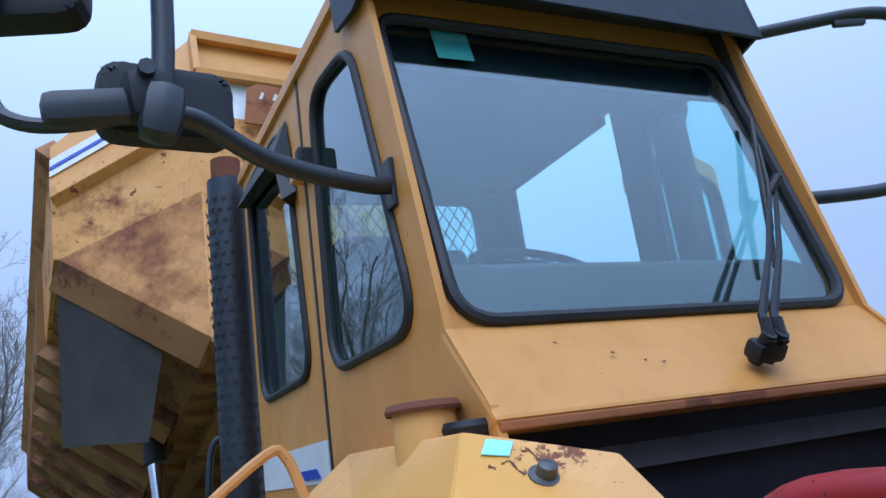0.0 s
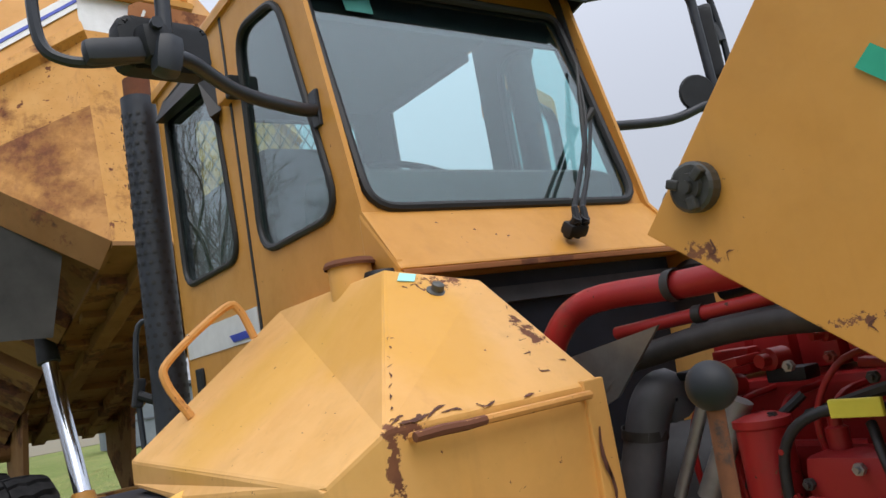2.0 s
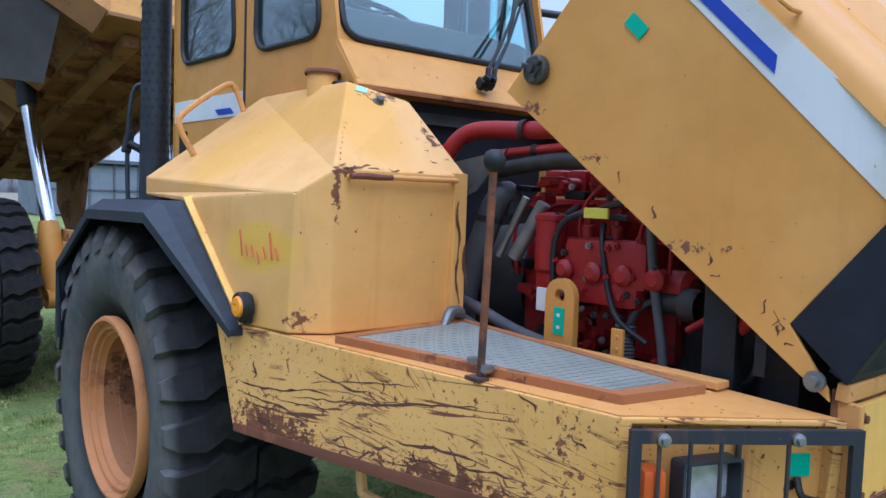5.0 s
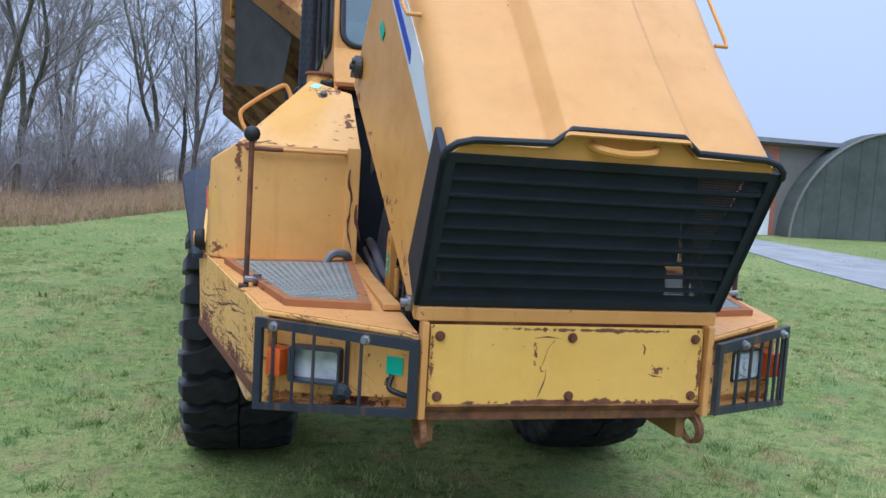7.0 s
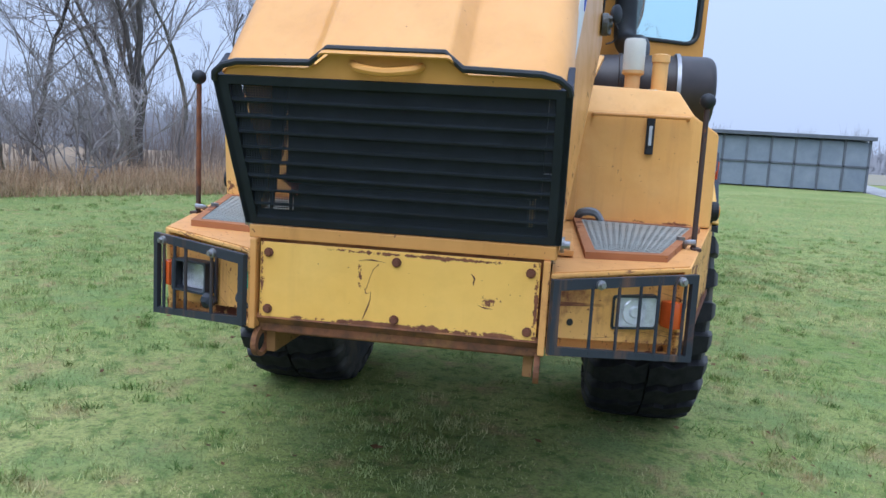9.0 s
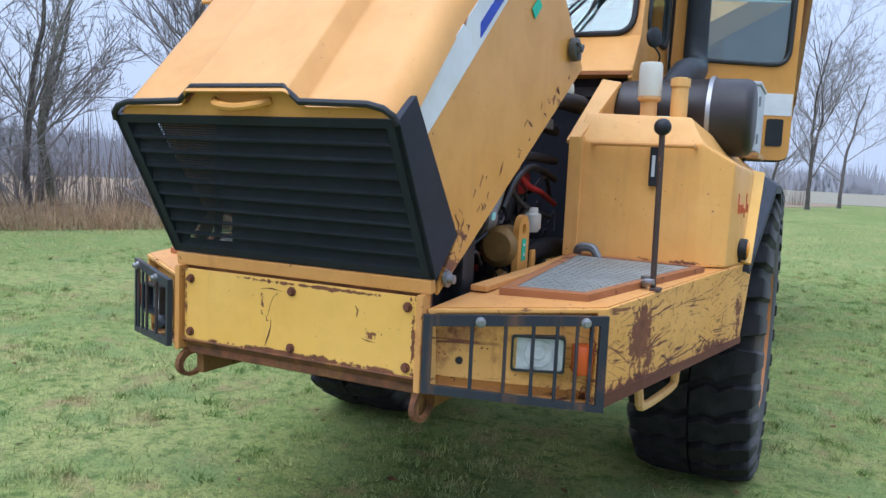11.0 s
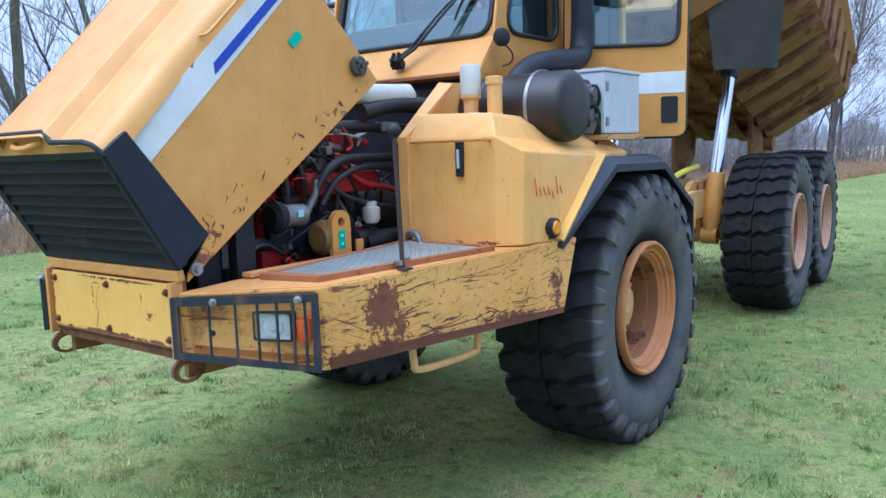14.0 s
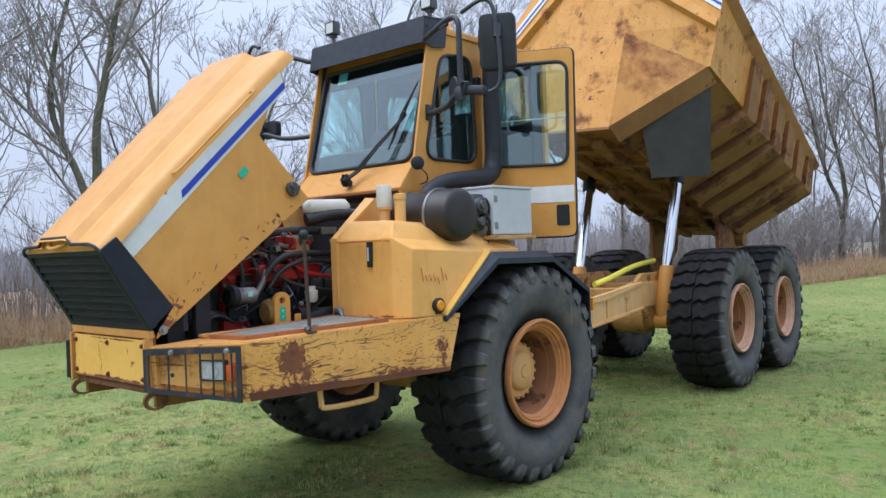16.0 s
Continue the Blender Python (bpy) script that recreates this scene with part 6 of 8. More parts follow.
# mirrors
for s in (1, -1):
    bm = B()
    J = Vector((s * 1.165, 1.98, 2.80))
    tube(bm, [(s * 0.64, 2.20, 2.75), (s * 0.72, 2.17, 2.735), (s * 0.95, 2.07, 2.735), (s * 1.10, 2.00, 2.78), J, (s * 1.165, 1.98, 2.95), (s * 1.16, 1.985, 3.3 if s < 0 else 3.18)], 0.021, 10, 5)
    if s < 0:
        tube(bm, [(s * 1.16, 1.985, 3.28), (s * 1.155, 1.99, 3.46), (s * 1.08, 2.02, 3.50), (s * 0.85, 2.16, 3.43), (s * 0.75, 2.21, 3.395), (s * 0.67, 2.24, 3.39)], 0.021, 10, 5)
    else:
        tube(bm, [(1.16, 1.985, 3.16), (1.155, 1.988, 3.27), (1.11, 2.0, 3.325), (1.0, 2.04, 3.335), (0.85, 2.10, 3.32), (0.68, 2.17, 3.30)], 0.021, 10, 5)
        box(bm, (0.97, 2.05, 3.305), (0.11, 0.02, 0.022), pose(0, 0, 0, 0, 0, -20), 0.004)
    arm = part("mirror_arm", bm, M_TUBE, truck, "black tubular mirror arm", True)
    bm = B()
    box(bm, (s * 0.648, 2.20, 2.75), (0.02, 0.05, 0.12), bev=0.005)
    part("arm_bracket", bm, M_TUBE, arm)
    bm = B()
    tube(bm, [J, (s * 1.30, 2.01, 2.77), (s * 1.40, 2.035, 2.775), (s * 1.45, 2.05, 2.83), (s * 1.455, 2.055, 3.0), (s * 1.44, 2.05, 3.17), *([(-1.425, 2.03, 3.32), (-1.39, 2.02, 3.50), (-1.30, 2.01, 3.60), (-1.16, 1.99, 3.56)] if s < 0 else [(1.40, 2.05, 3.36), (1.32, 2.03, 3.40), (1.18, 1.99, 3.34)])], 0.015, 8, 5)
    part("mirror_stay", bm, M_TUBE, arm, "", True)
    bm = B()
    mt = pose(s * 1.41, 2.095, 3.175 if s < 0 else 3.11, 0, 0, 32 if s > 0 else -18)
    hh = 0.172 if s < 0 else 0.19
    slab(bm, [mt @ Vector((a, -0.035, b)) for a, b in rr([(-0.125, -hh), (0.125, -hh), (0.125, hh), (-0.125, hh)], 0.05, 4)], 0.07, 0.018)
    mirror = part("mirror", bm, M_BLACK, truck, "large black rear-view mirror", True)
    bm = B()
    slab(bm, [mt @ Vector((a, 0.0372, b)) for a, b in rr([(-0.1, 0.03 - hh), (0.1, 0.03 - hh), (0.1, hh - 0.03), (-0.1, hh - 0.03)], 0.03, 4)][::-1], 0.004)
    part("mirror_glass", bm, M_CHROME, mirror, "mirror glass")
    bm = B()
    if s < 0:
        mw = pose(-1.155, 2.055, 2.835, 0, 0, 6)
        slab(bm, [mw @ Vector((a, -0.03, b)) for a, b in rr([(-0.125, -0.075), (0.125, -0.075), (0.125, 0.075), (-0.125, 0.075)], 0.045, 4)], 0.06, 0.02)
    else:
        lathe(bm, [(-0.05, 0.0), (-0.05, 0.078), (-0.042, 0.085), (-0.03, 0.08), (0.03, 0.03), (0.05, 0.02), (0.05, 0.0)], pose(1.10, 2.04, 2.835, 0, 0, 62), 24)
    m2 = part("small_mirror", bm, M_BLACK, truck, "small black wide-angle mirror", True)
    bm = B()
    box(bm, (s * 1.195, 1.985, 2.815), (0.09, 0.075, 0.10), pose(0, 0, 0, 0, 8 * s, s * -10), 0.03)
    part("joint_cover", bm, M_BLACK, m2, "rounded black joint cover", True)
    bm = B()
    box(bm, (s * 1.285, 1.99, 2.79), (0.17, 0.055, 0.062), pose(0, 0, 0, 0, 8 * s, 0), 0.022)
    box(bm, (s * 1.175, 1.965, 2.775), (0.075, 0.075, 0.11), pose(0, 0, 0, 0, -10 * s, 0), 0.03)
    tube(bm, [(s * 1.20, 1.93, 2.85), (s * 1.20, 2.0, 2.85)], 0.016, 8)
    part("clamp", bm, M_TUBE, m2, "", True)
    bm = B()
    tube(bm, [(s * 1.435, 2.062, 3.13), (s * 1.43, 2.075, 3.22)], 0.03, 12)
    box(bm, (s * 1.42, 2.075, 3.18), (0.05, 0.04, 0.10), bev=0.012)
    part("mirror_clamp", bm, M_TUBE, arm, "", True)

# exhaust stack behind the cab on one side
bm = B()
tube(bm, [(-0.70, 3.95, 1.25), (-0.68, 3.95, 3.45)], 0.085, 24)
ex = part("exhaust_pipe", bm, M_TUBE, truck, "black perforated exhaust stack", True)
bm = B()
tube(bm, [(-0.68, 3.95, 3.42), (-0.679, 3.95, 3.55)], 0.066, 20)
part("pipe_end", bm, M_RUST, ex, "rusty exhaust pipe end", True)
bm = B()
for j in range(34):
    for k in range(12):
        a = 2 * math.pi * (k + 0.5 * (j % 2)) / 12
        c = Vector((-0.69 + 0.0858 * math.cos(a), 3.95 + 0.0858 * math.sin(a), 1.7 + 0.05 * j))
        q = Vector((math.cos(a), math.sin(a), 0)).to_track_quat("X", "Z").to_matrix().to_4x4()
        lathe(bm, [(0, 0.0115), (0.001, 0)], Matrix.Translation(c) @ q, 8)
tagged(part("perforation", bm, M_RUBBER, ex, "rows of round holes"), kind="stuff")
bm = B()
tube(bm, [(-0.80, 4.05, 1.3), (-0.82, 4.05, 1.9), (-0.80, 4.03, 2.28), (-0.74, 4.0, 2.34), (-0.70, 3.99, 2.30)], 0.014, 8, 4)
rail = part("handrail", bm, M_TUBE, truck, "thin black handrail behind the cab", True)
bm = B()
box(bm, (-0.815, 4.05, 2.0), (0.05, 0.05, 0.14), pose(0, 0, 0, 0, 12, 0), 0.012)
tube(bm, [(-0.82, 4.03, 1.99), (-0.75, 4.0, 1.95)], 0.024, 10)
part("rail_latch", bm, M_BLACK, rail, "black latch on the handrail")

# air cleaner, intake pipe and grey box on the other side
bm = B()
AC = (0.0, 1.875, 1.947)
lathe(bm, [(0.60, 0.0), (0.60, 0.15), (0.62, 0.172), (0.74, 0.178), (0.745, 0.184), (0.765, 0.184), (0.77, 0.178), (1.02, 0.182), (1.03, 0.190), (1.05, 0.190), (1.06, 0.183), (1.19, 0.181), (1.212, 0.174), (1.226, 0.158), (1.232, 0.13), (1.234, 0.06), (1.235, 0)], pose(*AC), 40)
ac = part("air_cleaner", bm, M_DRUM, truck, "brown-black drum air cleaner", True)
bm = B()
lathe(bm, [(1.03, 0.185), (1.03, 0.194), (1.05, 0.194), (1.05, 0.185)], pose(*AC), 40)
part("clamp_band", bm, M_STEEL, ac, "steel clamp band", True)
bm = B()
tube(bm, [(0.83, 1.93, 2.06), (0.845, 1.98, 2.13), (0.86, 2.10, 2.195), (0.865, 2.30, 2.23), (0.845, 2.60, 2.26), (0.825, 2.72, 2.31), (0.815, 2.765, 2.42), (0.815, 2.77, 2.6), (0.815, 2.77, 3.3)], [0.066, 0.064, 0.060, 0.062, 0.068, 0.072, 0.070, 0.068, 0.068], 18, 5)
part("intake_pipe", bm, M_BLACK, truck, "black air intake pipe", True)
bm = B()
lathe(bm, [(0, 0.075), (0.03, 0.09), (0.16, 0.09), (0.18, 0.06), (0.18, 0)], pose(0.815, 2.77, 3.28, 0, -90, 0), 20)
part("intake_cap", bm, M_BLACK, truck, "black intake cap", True)
bm = B()
box(bm, (1.085, 2.455, 1.972), (0.27, 0.47, 0.335), bev=0.012)
gbx = part("battery_box", bm, M_GREYBOX, truck, "light grey steel box beside the cab")
bm = B()
box(bm, (1.085, 2.455, 2.148), (0.285, 0.485, 0.018), bev=0.005)
part("box_lid", bm, M_GREYBOX, gbx, "folded grey lid")
for z in (1.87, 2.06):
    bm = B()
    box(bm, (1.222, 2.25, z), (0.014, 0.03, 0.05), bev=0.004)
    part("box_latch", bm, M_STEEL, gbx)
bm = B()
box(bm, (1.06, 2.165, 1.97), (0.16, 0.11, 0.26), bev=0.02)
lathe(bm, [(0, 0.05), (0.04, 0.05), (0.05, 0.03), (0.07, 0.03), (0.07, 0)], pose(1.13, 2.15, 2.02), 14)
lathe(bm, [(0, 0.035), (0.05, 0.035), (0.055, 0.02), (0.055, 0)], pose(1.13, 2.16, 1.90), 14)
valve = part("valve_block", bm, M_GHOSE, truck, "dirty grey valve block behind the air cleaner", True)
for z in (1.88, 1.94, 2.05):
    bm = B()
    tube(bm, [(1.13, 2.17, z), (1.19, 2.18, z + 0.01), (1.20, 2.20, z - 0.06), (1.16, 2.22, z - 0.14)], 0.009, 7, 3)
    part("valve_hose", bm, M_HOSE, valve, "", True)
bm = B()
box(bm, (1.03, 2.45, 1.785), (0.42, 0.52, 0.03), bev=0.004)
part("box_shelf", bm, M_FRAME, truck)
for y, z in ((1.87, 1.745), (2.04, 1.745)):
    bm = B()
    slab(bm, [(0.70, y - 0.02, z), (1.16, y - 0.02, z), (1.16, y + 0.02, z), (0.70, y + 0.02, z)], 0.03, 0.004)
    part("cleaner_bracket", bm, M_FRAME, truck)

# ---- engine bay ----
bm = B()
box(bm, (0, 1.005, 1.40), (0.40, 0.69, 0.40), bev=0.03)
box(bm, (0, 1.005, 1.66), (0.30, 0.68, 0.16), bev=0.02)
engine = part("engine", bm, M_RED, truck, "red painted diesel engine with black hoses")
for i in range(6):
    y = 0.72 + 0.112 * i
    bm = B()
    box(bm, (0, y, 1.80), (0.26, 0.098, 0.10), bev=0.02)
    part("rocker_cover", bm, M_RED, engine, "", True)
    for s in (1, -1):
        bm = B()
        tube(bm, [(s * 0.15, y, 1.72), (s * 0.26, y + 0.02, 1.70), (s * 0.30, y + 0.03, 1.60), (s * 0.28, y + 0.03, 1.45)], 0.013 if s > 0 else 0.008, 8, 4)
        part("manifold_pipe", bm, M_SOOT if s > 0 else M_RED, engine, "", True)
bm = B()
lathe(bm, [(0, 0.0), (0, 0.20), (0.10, 0.26), (0.30, 0.24), (0.36, 0.15), (0.60, 0.12), (0.60, 0)], pose(0, 1.36, 1.38, 0, 0, 90), 24)
part("bell_housing", bm, M_SOOT, engine, "oily black bell housing", True)
bm = B()
box(bm, (0, 0.60, 1.40), (0.36, 0.10, 0.50), bev=0.02)
lathe(bm, [(0, 0), (0, 0.10), (0.025, 0.10), (0.025, 0.085), (0.05, 0.085), (0.05, 0)], pose(0, 0.55, 1.35, 0, 0, -90), 24)
part("timing_cover", bm, M_SOOT, engine, "dark timing cover with crank pulley", True)
rnd = random.Random(77)
for k in range(70):
    sd = rnd.choice((1, -1))
    y, z = rnd.uniform(0.69, 1.34), rnd.uniform(1.22, 1.84)
    bm = B()
    if rnd.random() < 0.5:
        box(bm, (sd * rnd.uniform(0.20, 0.27), y, z), (rnd.uniform(0.03, 0.10), rnd.uniform(0.02, 0.10), rnd.uniform(0.02, 0.08)), pose(0, 0, 0, rnd.uniform(-20, 20), 0, 0), 0.006)
    else:
        lathe(bm, [(0, 0.03), (0.05, 0.03), (0.055, 0.018), (0.08, 0.018), (0.08, 0)], pose(sd * 0.20, y, z, 0, 0, (0 if sd > 0 else 180) + rnd.uniform(-25, 25)) @ Matrix.Diagonal((1, *[rnd.uniform(0.5, 1.1)] * 2, 1)), 12)
    part("engine_fitting", bm, rnd.choice((M_BLACK, M_SOOT, M_BLACK, M_RED, M_ALU) if sd > 0 else (M_RED, M_RED, M_BLACK, M_RED, M_RED)), engine, "", True)
for k in range(12):
    sd = 1 if k % 3 else -1
    y = rnd.uniform(0.6, 1.2)
    z = rnd.uniform(1.3, 1.75)
    bm = B()
    p = Vector((sd * 0.27, y, z))
    q = p + Vector((sd * 0.06, rnd.uniform(-0.1, 0.25), rnd.uniform(-0.15, 0.15)))
    e = q + Vector((-sd * 0.03, rnd.uniform(0.05, 0.3), rnd.uniform(-0.25, 0.05)))
    tube(bm, [p, q, e], rnd.uniform(0.006, 0.013), 7, 6)
    part("engine_line", bm, rnd.choice((M_HOSE, M_HOSE, M_GHOSE)), engine, "", True)
bm = B()
box(bm, (0, 0.95, 1.12), (0.34, 0.9, 0.24), bev=0.04)
part("sump", bm, M_BLACK, engine)
def pipe(name, mat, r, *pts):
    bm = B()
    tube(bm, pts, r, 10, 5)
    part(name, bm, mat, engine, "", True)


pipe("red_charge_pipe", M_RED, 0.034, (-0.42, 1.62, 1.80), (-0.40, 1.58, 1.92), (-0.36, 1.48, 1.99), (-0.31, 1.20, 1.985), (-0.30, 0.80, 1.99), (-0.25, 0.5, 1.98))
pipe("red_return_pipe", M_RED, 0.017, (-0.32, 1.45, 1.90), (-0.32, 1.15, 1.915), (-0.31, 0.8, 1.93), (-0.28, 0.5, 1.92))
pipe("black_air_pipe", M_SOOT, 0.03, (-0.36, 1.40, 1.83), (-0.33, 1.1, 1.87), (-0.33, 0.8, 1.86), (-0.30, 0.5, 1.84))
pipe("grey_elbow_hose", M_GHOSE, 0.052, (-0.26, 1.36, 1.70), (-0.30, 1.36, 1.75), (-0.34, 1.38, 1.71), (-0.36, 1.42, 1.58), (-0.38, 1.48, 1.40), (-0.38, 1.5, 1.2))
pipe("steel_rod", M_STEEL, 0.014, (-0.36, 1.20, 1.74), (-0.38, 1.31, 1.52))
pipe("damper", M_ALU, 0.026, (-0.34, 1.13, 1.72), (-0.37, 1.24, 1.52))
pipe("black_cable", M_HOSE, 0.011, (-0.30, 0.80, 1.68), (-0.36, 0.95, 1.69), (-0.38, 1.03, 1.62), (-0.38, 1.04, 1.45), (-0.36, 1.03, 1.35))
pipe("grey_cable", M_HOSE, 0.010, (-0.32, 0.88, 1.66), (-0.37, 0.84, 1.58), (-0.38, 0.80, 1.44), (-0.40, 0.74, 1.36), (-0.38, 0.65, 1.30))
pipe("grey_coolant_hose", M_GHOSE, 0.015, (-0.32, 0.70, 1.78), (-0.36, 0.665, 1.66), (-0.37, 0.64, 1.50), (-0.37, 0.60, 1.30), (-0.36, 0.59, 1.15))
pipe("bundle_hose", M_GHOSE, 0.022, (-0.44, 1.70, 1.36), (-0.45, 1.40, 1.34), (-0.44, 1.15, 1.27), (-0.40, 0.9, 1.22))
pipe("bundle_hose", M_GHOSE, 0.016, (-0.46, 1.70, 1.32), (-0.47, 1.42, 1.29), (-0.45, 1.2, 1.22), (-0.42, 0.95, 1.17))
pipe("fuel_line", M_RED, 0.007, (-0.27, 0.98, 1.50), (-0.31, 0.99, 1.66), (-0.30, 0.93, 1.77), (-0.25, 0.85, 1.80))
pipe("fuel_line", M_RED, 0.007, (-0.27, 0.72, 1.36), (-0.33, 0.73, 1.55), (-0.31, 0.71, 1.70), (-0.25, 0.62, 1.76))
pipe("fuel_line", M_RED, 0.007, (-0.27, 0.60, 1.36), (-0.33, 0.61, 1.50), (-0.31, 0.60, 1.66), (-0.25, 0.52, 1.74))
pipe("red_support", M_RED, 0.012, (-0.36, 0.52, 1.36), (-0.36, 0.30, 1.50))
pipe("arch_hose", M_HOSE, 0.022, (0.36, 0.84, 1.50), (0.37, 0.90, 1.62), (0.37, 1.02, 1.70), (0.36, 1.20, 1.72), (0.36, 1.60, 1.71))
pipe("arch_hose", M_HOSE, 0.016, (0.37, 0.90, 1.50), (0.38, 0.98, 1.60), (0.38, 1.12, 1.66), (0.37, 1.30, 1.67), (0.36, 1.62, 1.62))
pipe("upper_hose", M_HOSE, 0.030, (0.30, 0.9, 1.86), (0.32, 1.2, 1.88), (0.32, 1.7, 1.86))
pipe("steel_joint", M_ALU, 0.018, (0.36, 0.80, 1.46), (0.37, 0.86, 1.56), (0.36, 0.88, 1.62))
pipe("cross_pipe", M_HOSE, 0.045, (0.34, 1.25, 1.95), (0.40, 1.45, 1.99), (0.46, 1.65, 1.98))
pipe("low_hose", M_HOSE, 0.05, (0.36, 1.2, 1.28), (0.40, 1.45, 1.30), (0.38, 1.7, 1.28))
pipe("fan_hose", M_HOSE, 0.03, (0.30, 0.32, 1.30), (0.34, 0.45, 1.36), (0.30, 0.60, 1.34))
pipe("loose_wire", M_HOSE, 0.008, (-0.42, 0.30, 1.50), (-0.45, 0.25, 1.40), (-0.44, 0.27, 1.28), (-0.40, 0.35, 1.22))
pipe("loose_wire", M_HOSE, 0.008, (0.40, 0.62, 1.30), (0.43, 0.48, 1.36), (0.42, 0.34, 1.30))
bm = B()
lathe(bm, [(-0.10, 0.0), (-0.10, 0.045), (-0.09, 0.055), (0.08, 0.055), (0.085, 0.06), (0.10, 0.06), (0.11, 0.03), (0.11, 0)], pose(-0.33, 1.10, 1.58, 0, -90, 0), 20)
part("oil_filter", bm, M_RED, engine, "red filter can", True)
bm = B()
box(bm, (-0.30, 0.84, 1.53), (0.14, 0.34, 0.16), bev=0.03)
box(bm, (-0.31, 0.92, 1.44), (0.12, 0.44, 0.10), bev=0.03)
lathe(bm, [(0, 0.05), (0.10, 0.05), (0.12, 0.03), (0.12, 0)], pose(-0.30, 0.66, 1.48, 0, 0, -90), 16)
part("injection_pump", bm, M_RED, engine, "red injection pump", True)
# bolts, unions and clamps on the engine's flank
rnd = random.Random(15)
for k in range(46):
    bm = B()
    lathe(bm, [(0, 0.012), (0.012, 0.012), (0.012, 0.007), (0.02, 0.006), (0.02, 0)], pose(-0.372 if k % 2 else -0.335, rnd.uniform(0.62, 1.10), rnd.uniform(1.36, 1.62) if k % 2 else rnd.uniform(1.2, 1.85), 0, 0, 180), 6)
    part("engine_bolt", bm, rnd.choice((M_RED, M_RED, M_SOOT, M_STEEL)), engine)
for y in (0.60, 0.72, 0.84, 0.96):
    bm = B()
    lathe(bm, [(0, 0.022), (0.05, 0.022), (0.055, 0.014), (0.09, 0.014), (0.09, 0)], pose(-0.30, y, 1.60, 0, -90, 0), 10)
    part("pump_union", bm, M_RED, engine, "", True)
    bm = B()
    lathe(bm, [(0, 0.034), (0.03, 0.036), (0.045, 0.02), (0.045, 0)], pose(-0.355, y + 0.03, 1.50, 0, 0, 180), 12)
    part("pump_cover", bm, M_RED, engine, "", True)
for p, rr_ in (((-0.325, 1.25, 1.987), 0.038), ((-0.302, 0.95, 1.989), 0.038), ((-0.32, 1.2, 1.913), 0.021), ((-0.35, 1.40, 1.66), 0.056)):
    bm = B()
    lathe(bm, [(-0.012, rr_ - 0.002), (-0.012, rr_), (0.012, rr_), (0.012, rr_ - 0.002)], Matrix.Translation(p) @ pose(0, 0, 0, 0, 0 if p[2] > 1.7 else 80, 90), 18)
    part("pipe_clamp", bm, M_SOOT, engine, "", True)
bm = B()
tube(bm, [(-0.42, 0.40, 1.33), (-0.43, 0.30, 1.42), (-0.44, 0.18, 1.47)], 0.022, 10)
part("red_bar", bm, M_RED, engine, "red bar beside the radiator", True)
bm = B()
lathe(bm, [(0.006 * k, 0.036 if k % 2 else 0.030) for k in range(29)], pose(-0.37, 0.735, 1.18, 0, -90, 0), 14)
part("corrugated_hose", bm, M_GHOSE, engine, "grey corrugated hose", True)
bm = B()
box(bm, (-0.36, 0.88, 1.695), (0.012, 0.10, 0.035), bev=0.003)
part("yellow_tag", bm, M_YSTK, engine, "yellow tag")
bm = B()
box(bm, (-0.40, 1.06, 1.39), (0.012, 0.06, 0.08), bev=0.002)
part("white_tag", bm, M_WHITE, engine, "white label")
bm = B()
slab(bm, [(-0.47, 1.50, 1.70), (-0.47, 1.50, 1.86), (-0.46, 1.20, 1.905), (-0.45, 1.36, 1.76)], 0.01)
part("heat_shield", bm, M_HOOK, engine, "bent grey heat shield")
bm = B()
lathe(bm, [(0.0, 0.045), (0.02, 0.052), (0.05, 0.052), (0.06, 0.035), (0.12, 0.035), (0.12, 0)], pose(-0.33, 0.50, 1.43, 0, 0, 90), 24)
part("compressor", bm, M_SOOT, engine, "dirty dark compressor", True)
bm = B()
lathe(bm, [(0.0, 0.0), (0.0, 0.052), (0.10, 0.052), (0.11, 0.045), (0.12, 0.05), (0.12, 0.06), (0.13, 0.06), (0.13, 0)], pose(0.34, 0.80, 1.465, 0, 0, -90), 26)
part("alternator", bm, M_ALU, engine, "grey alternator with pulley", True)
bm = B()
lathe(bm, [(0.0, 0.05), (0.02, 0.075), (0.05, 0.075), (0.07, 0.05), (0.07, 0)], pose(0.34, 0.67, 1.465, 0, 0, -90), 26)
part("pulley", bm, M_BLACK, engine, "", True)
bm = B()
box(bm, (0.396, 0.74, 1.475), (0.004, 0.035, 0.03))
part("sticker", bm, M_CYAN, engine, "pale turquoise sticker")
bm = B()
box(bm, (0.37, 1.42, 1.875), (0.025, 0.13, 0.05), bev=0.006)
part("pipe_bracket", bm, M_ALU, engine, "grey pipe bracket")
pipe("red_coolant_pipe", M_RED, 0.014, (0.33, 1.05, 1.72), (0.36, 1.20, 1.60), (0.37, 1.38, 1.56), (0.37, 1.60, 1.50))
pipe("dark_coolant_pipe", M_SOOT, 0.012, (0.34, 0.92, 1.66), (0.37, 1.02, 1.56), (0.37, 1.18, 1.50), (0.38, 1.50, 1.44))
bm = B()
lathe(bm, [(0, 0.0), (0, 0.085), (0.10, 0.085), (0.12, 0.06), (0.12, 0.0)], pose(0.37, 0.98, 1.345, 0, 0, -90), 26)
part("filter_housing", bm, M_BRASS, engine, "dull brass filter housing", True)
bm = B()
lathe(bm, [(-0.05, 0.0), (-0.05, 0.03), (-0.03, 0.045), (0.03, 0.045), (0.035, 0.03), (0.06, 0.03), (0.06, 0)], pose(0.38, 1.24, 1.435, 0, -90, 0), 18)
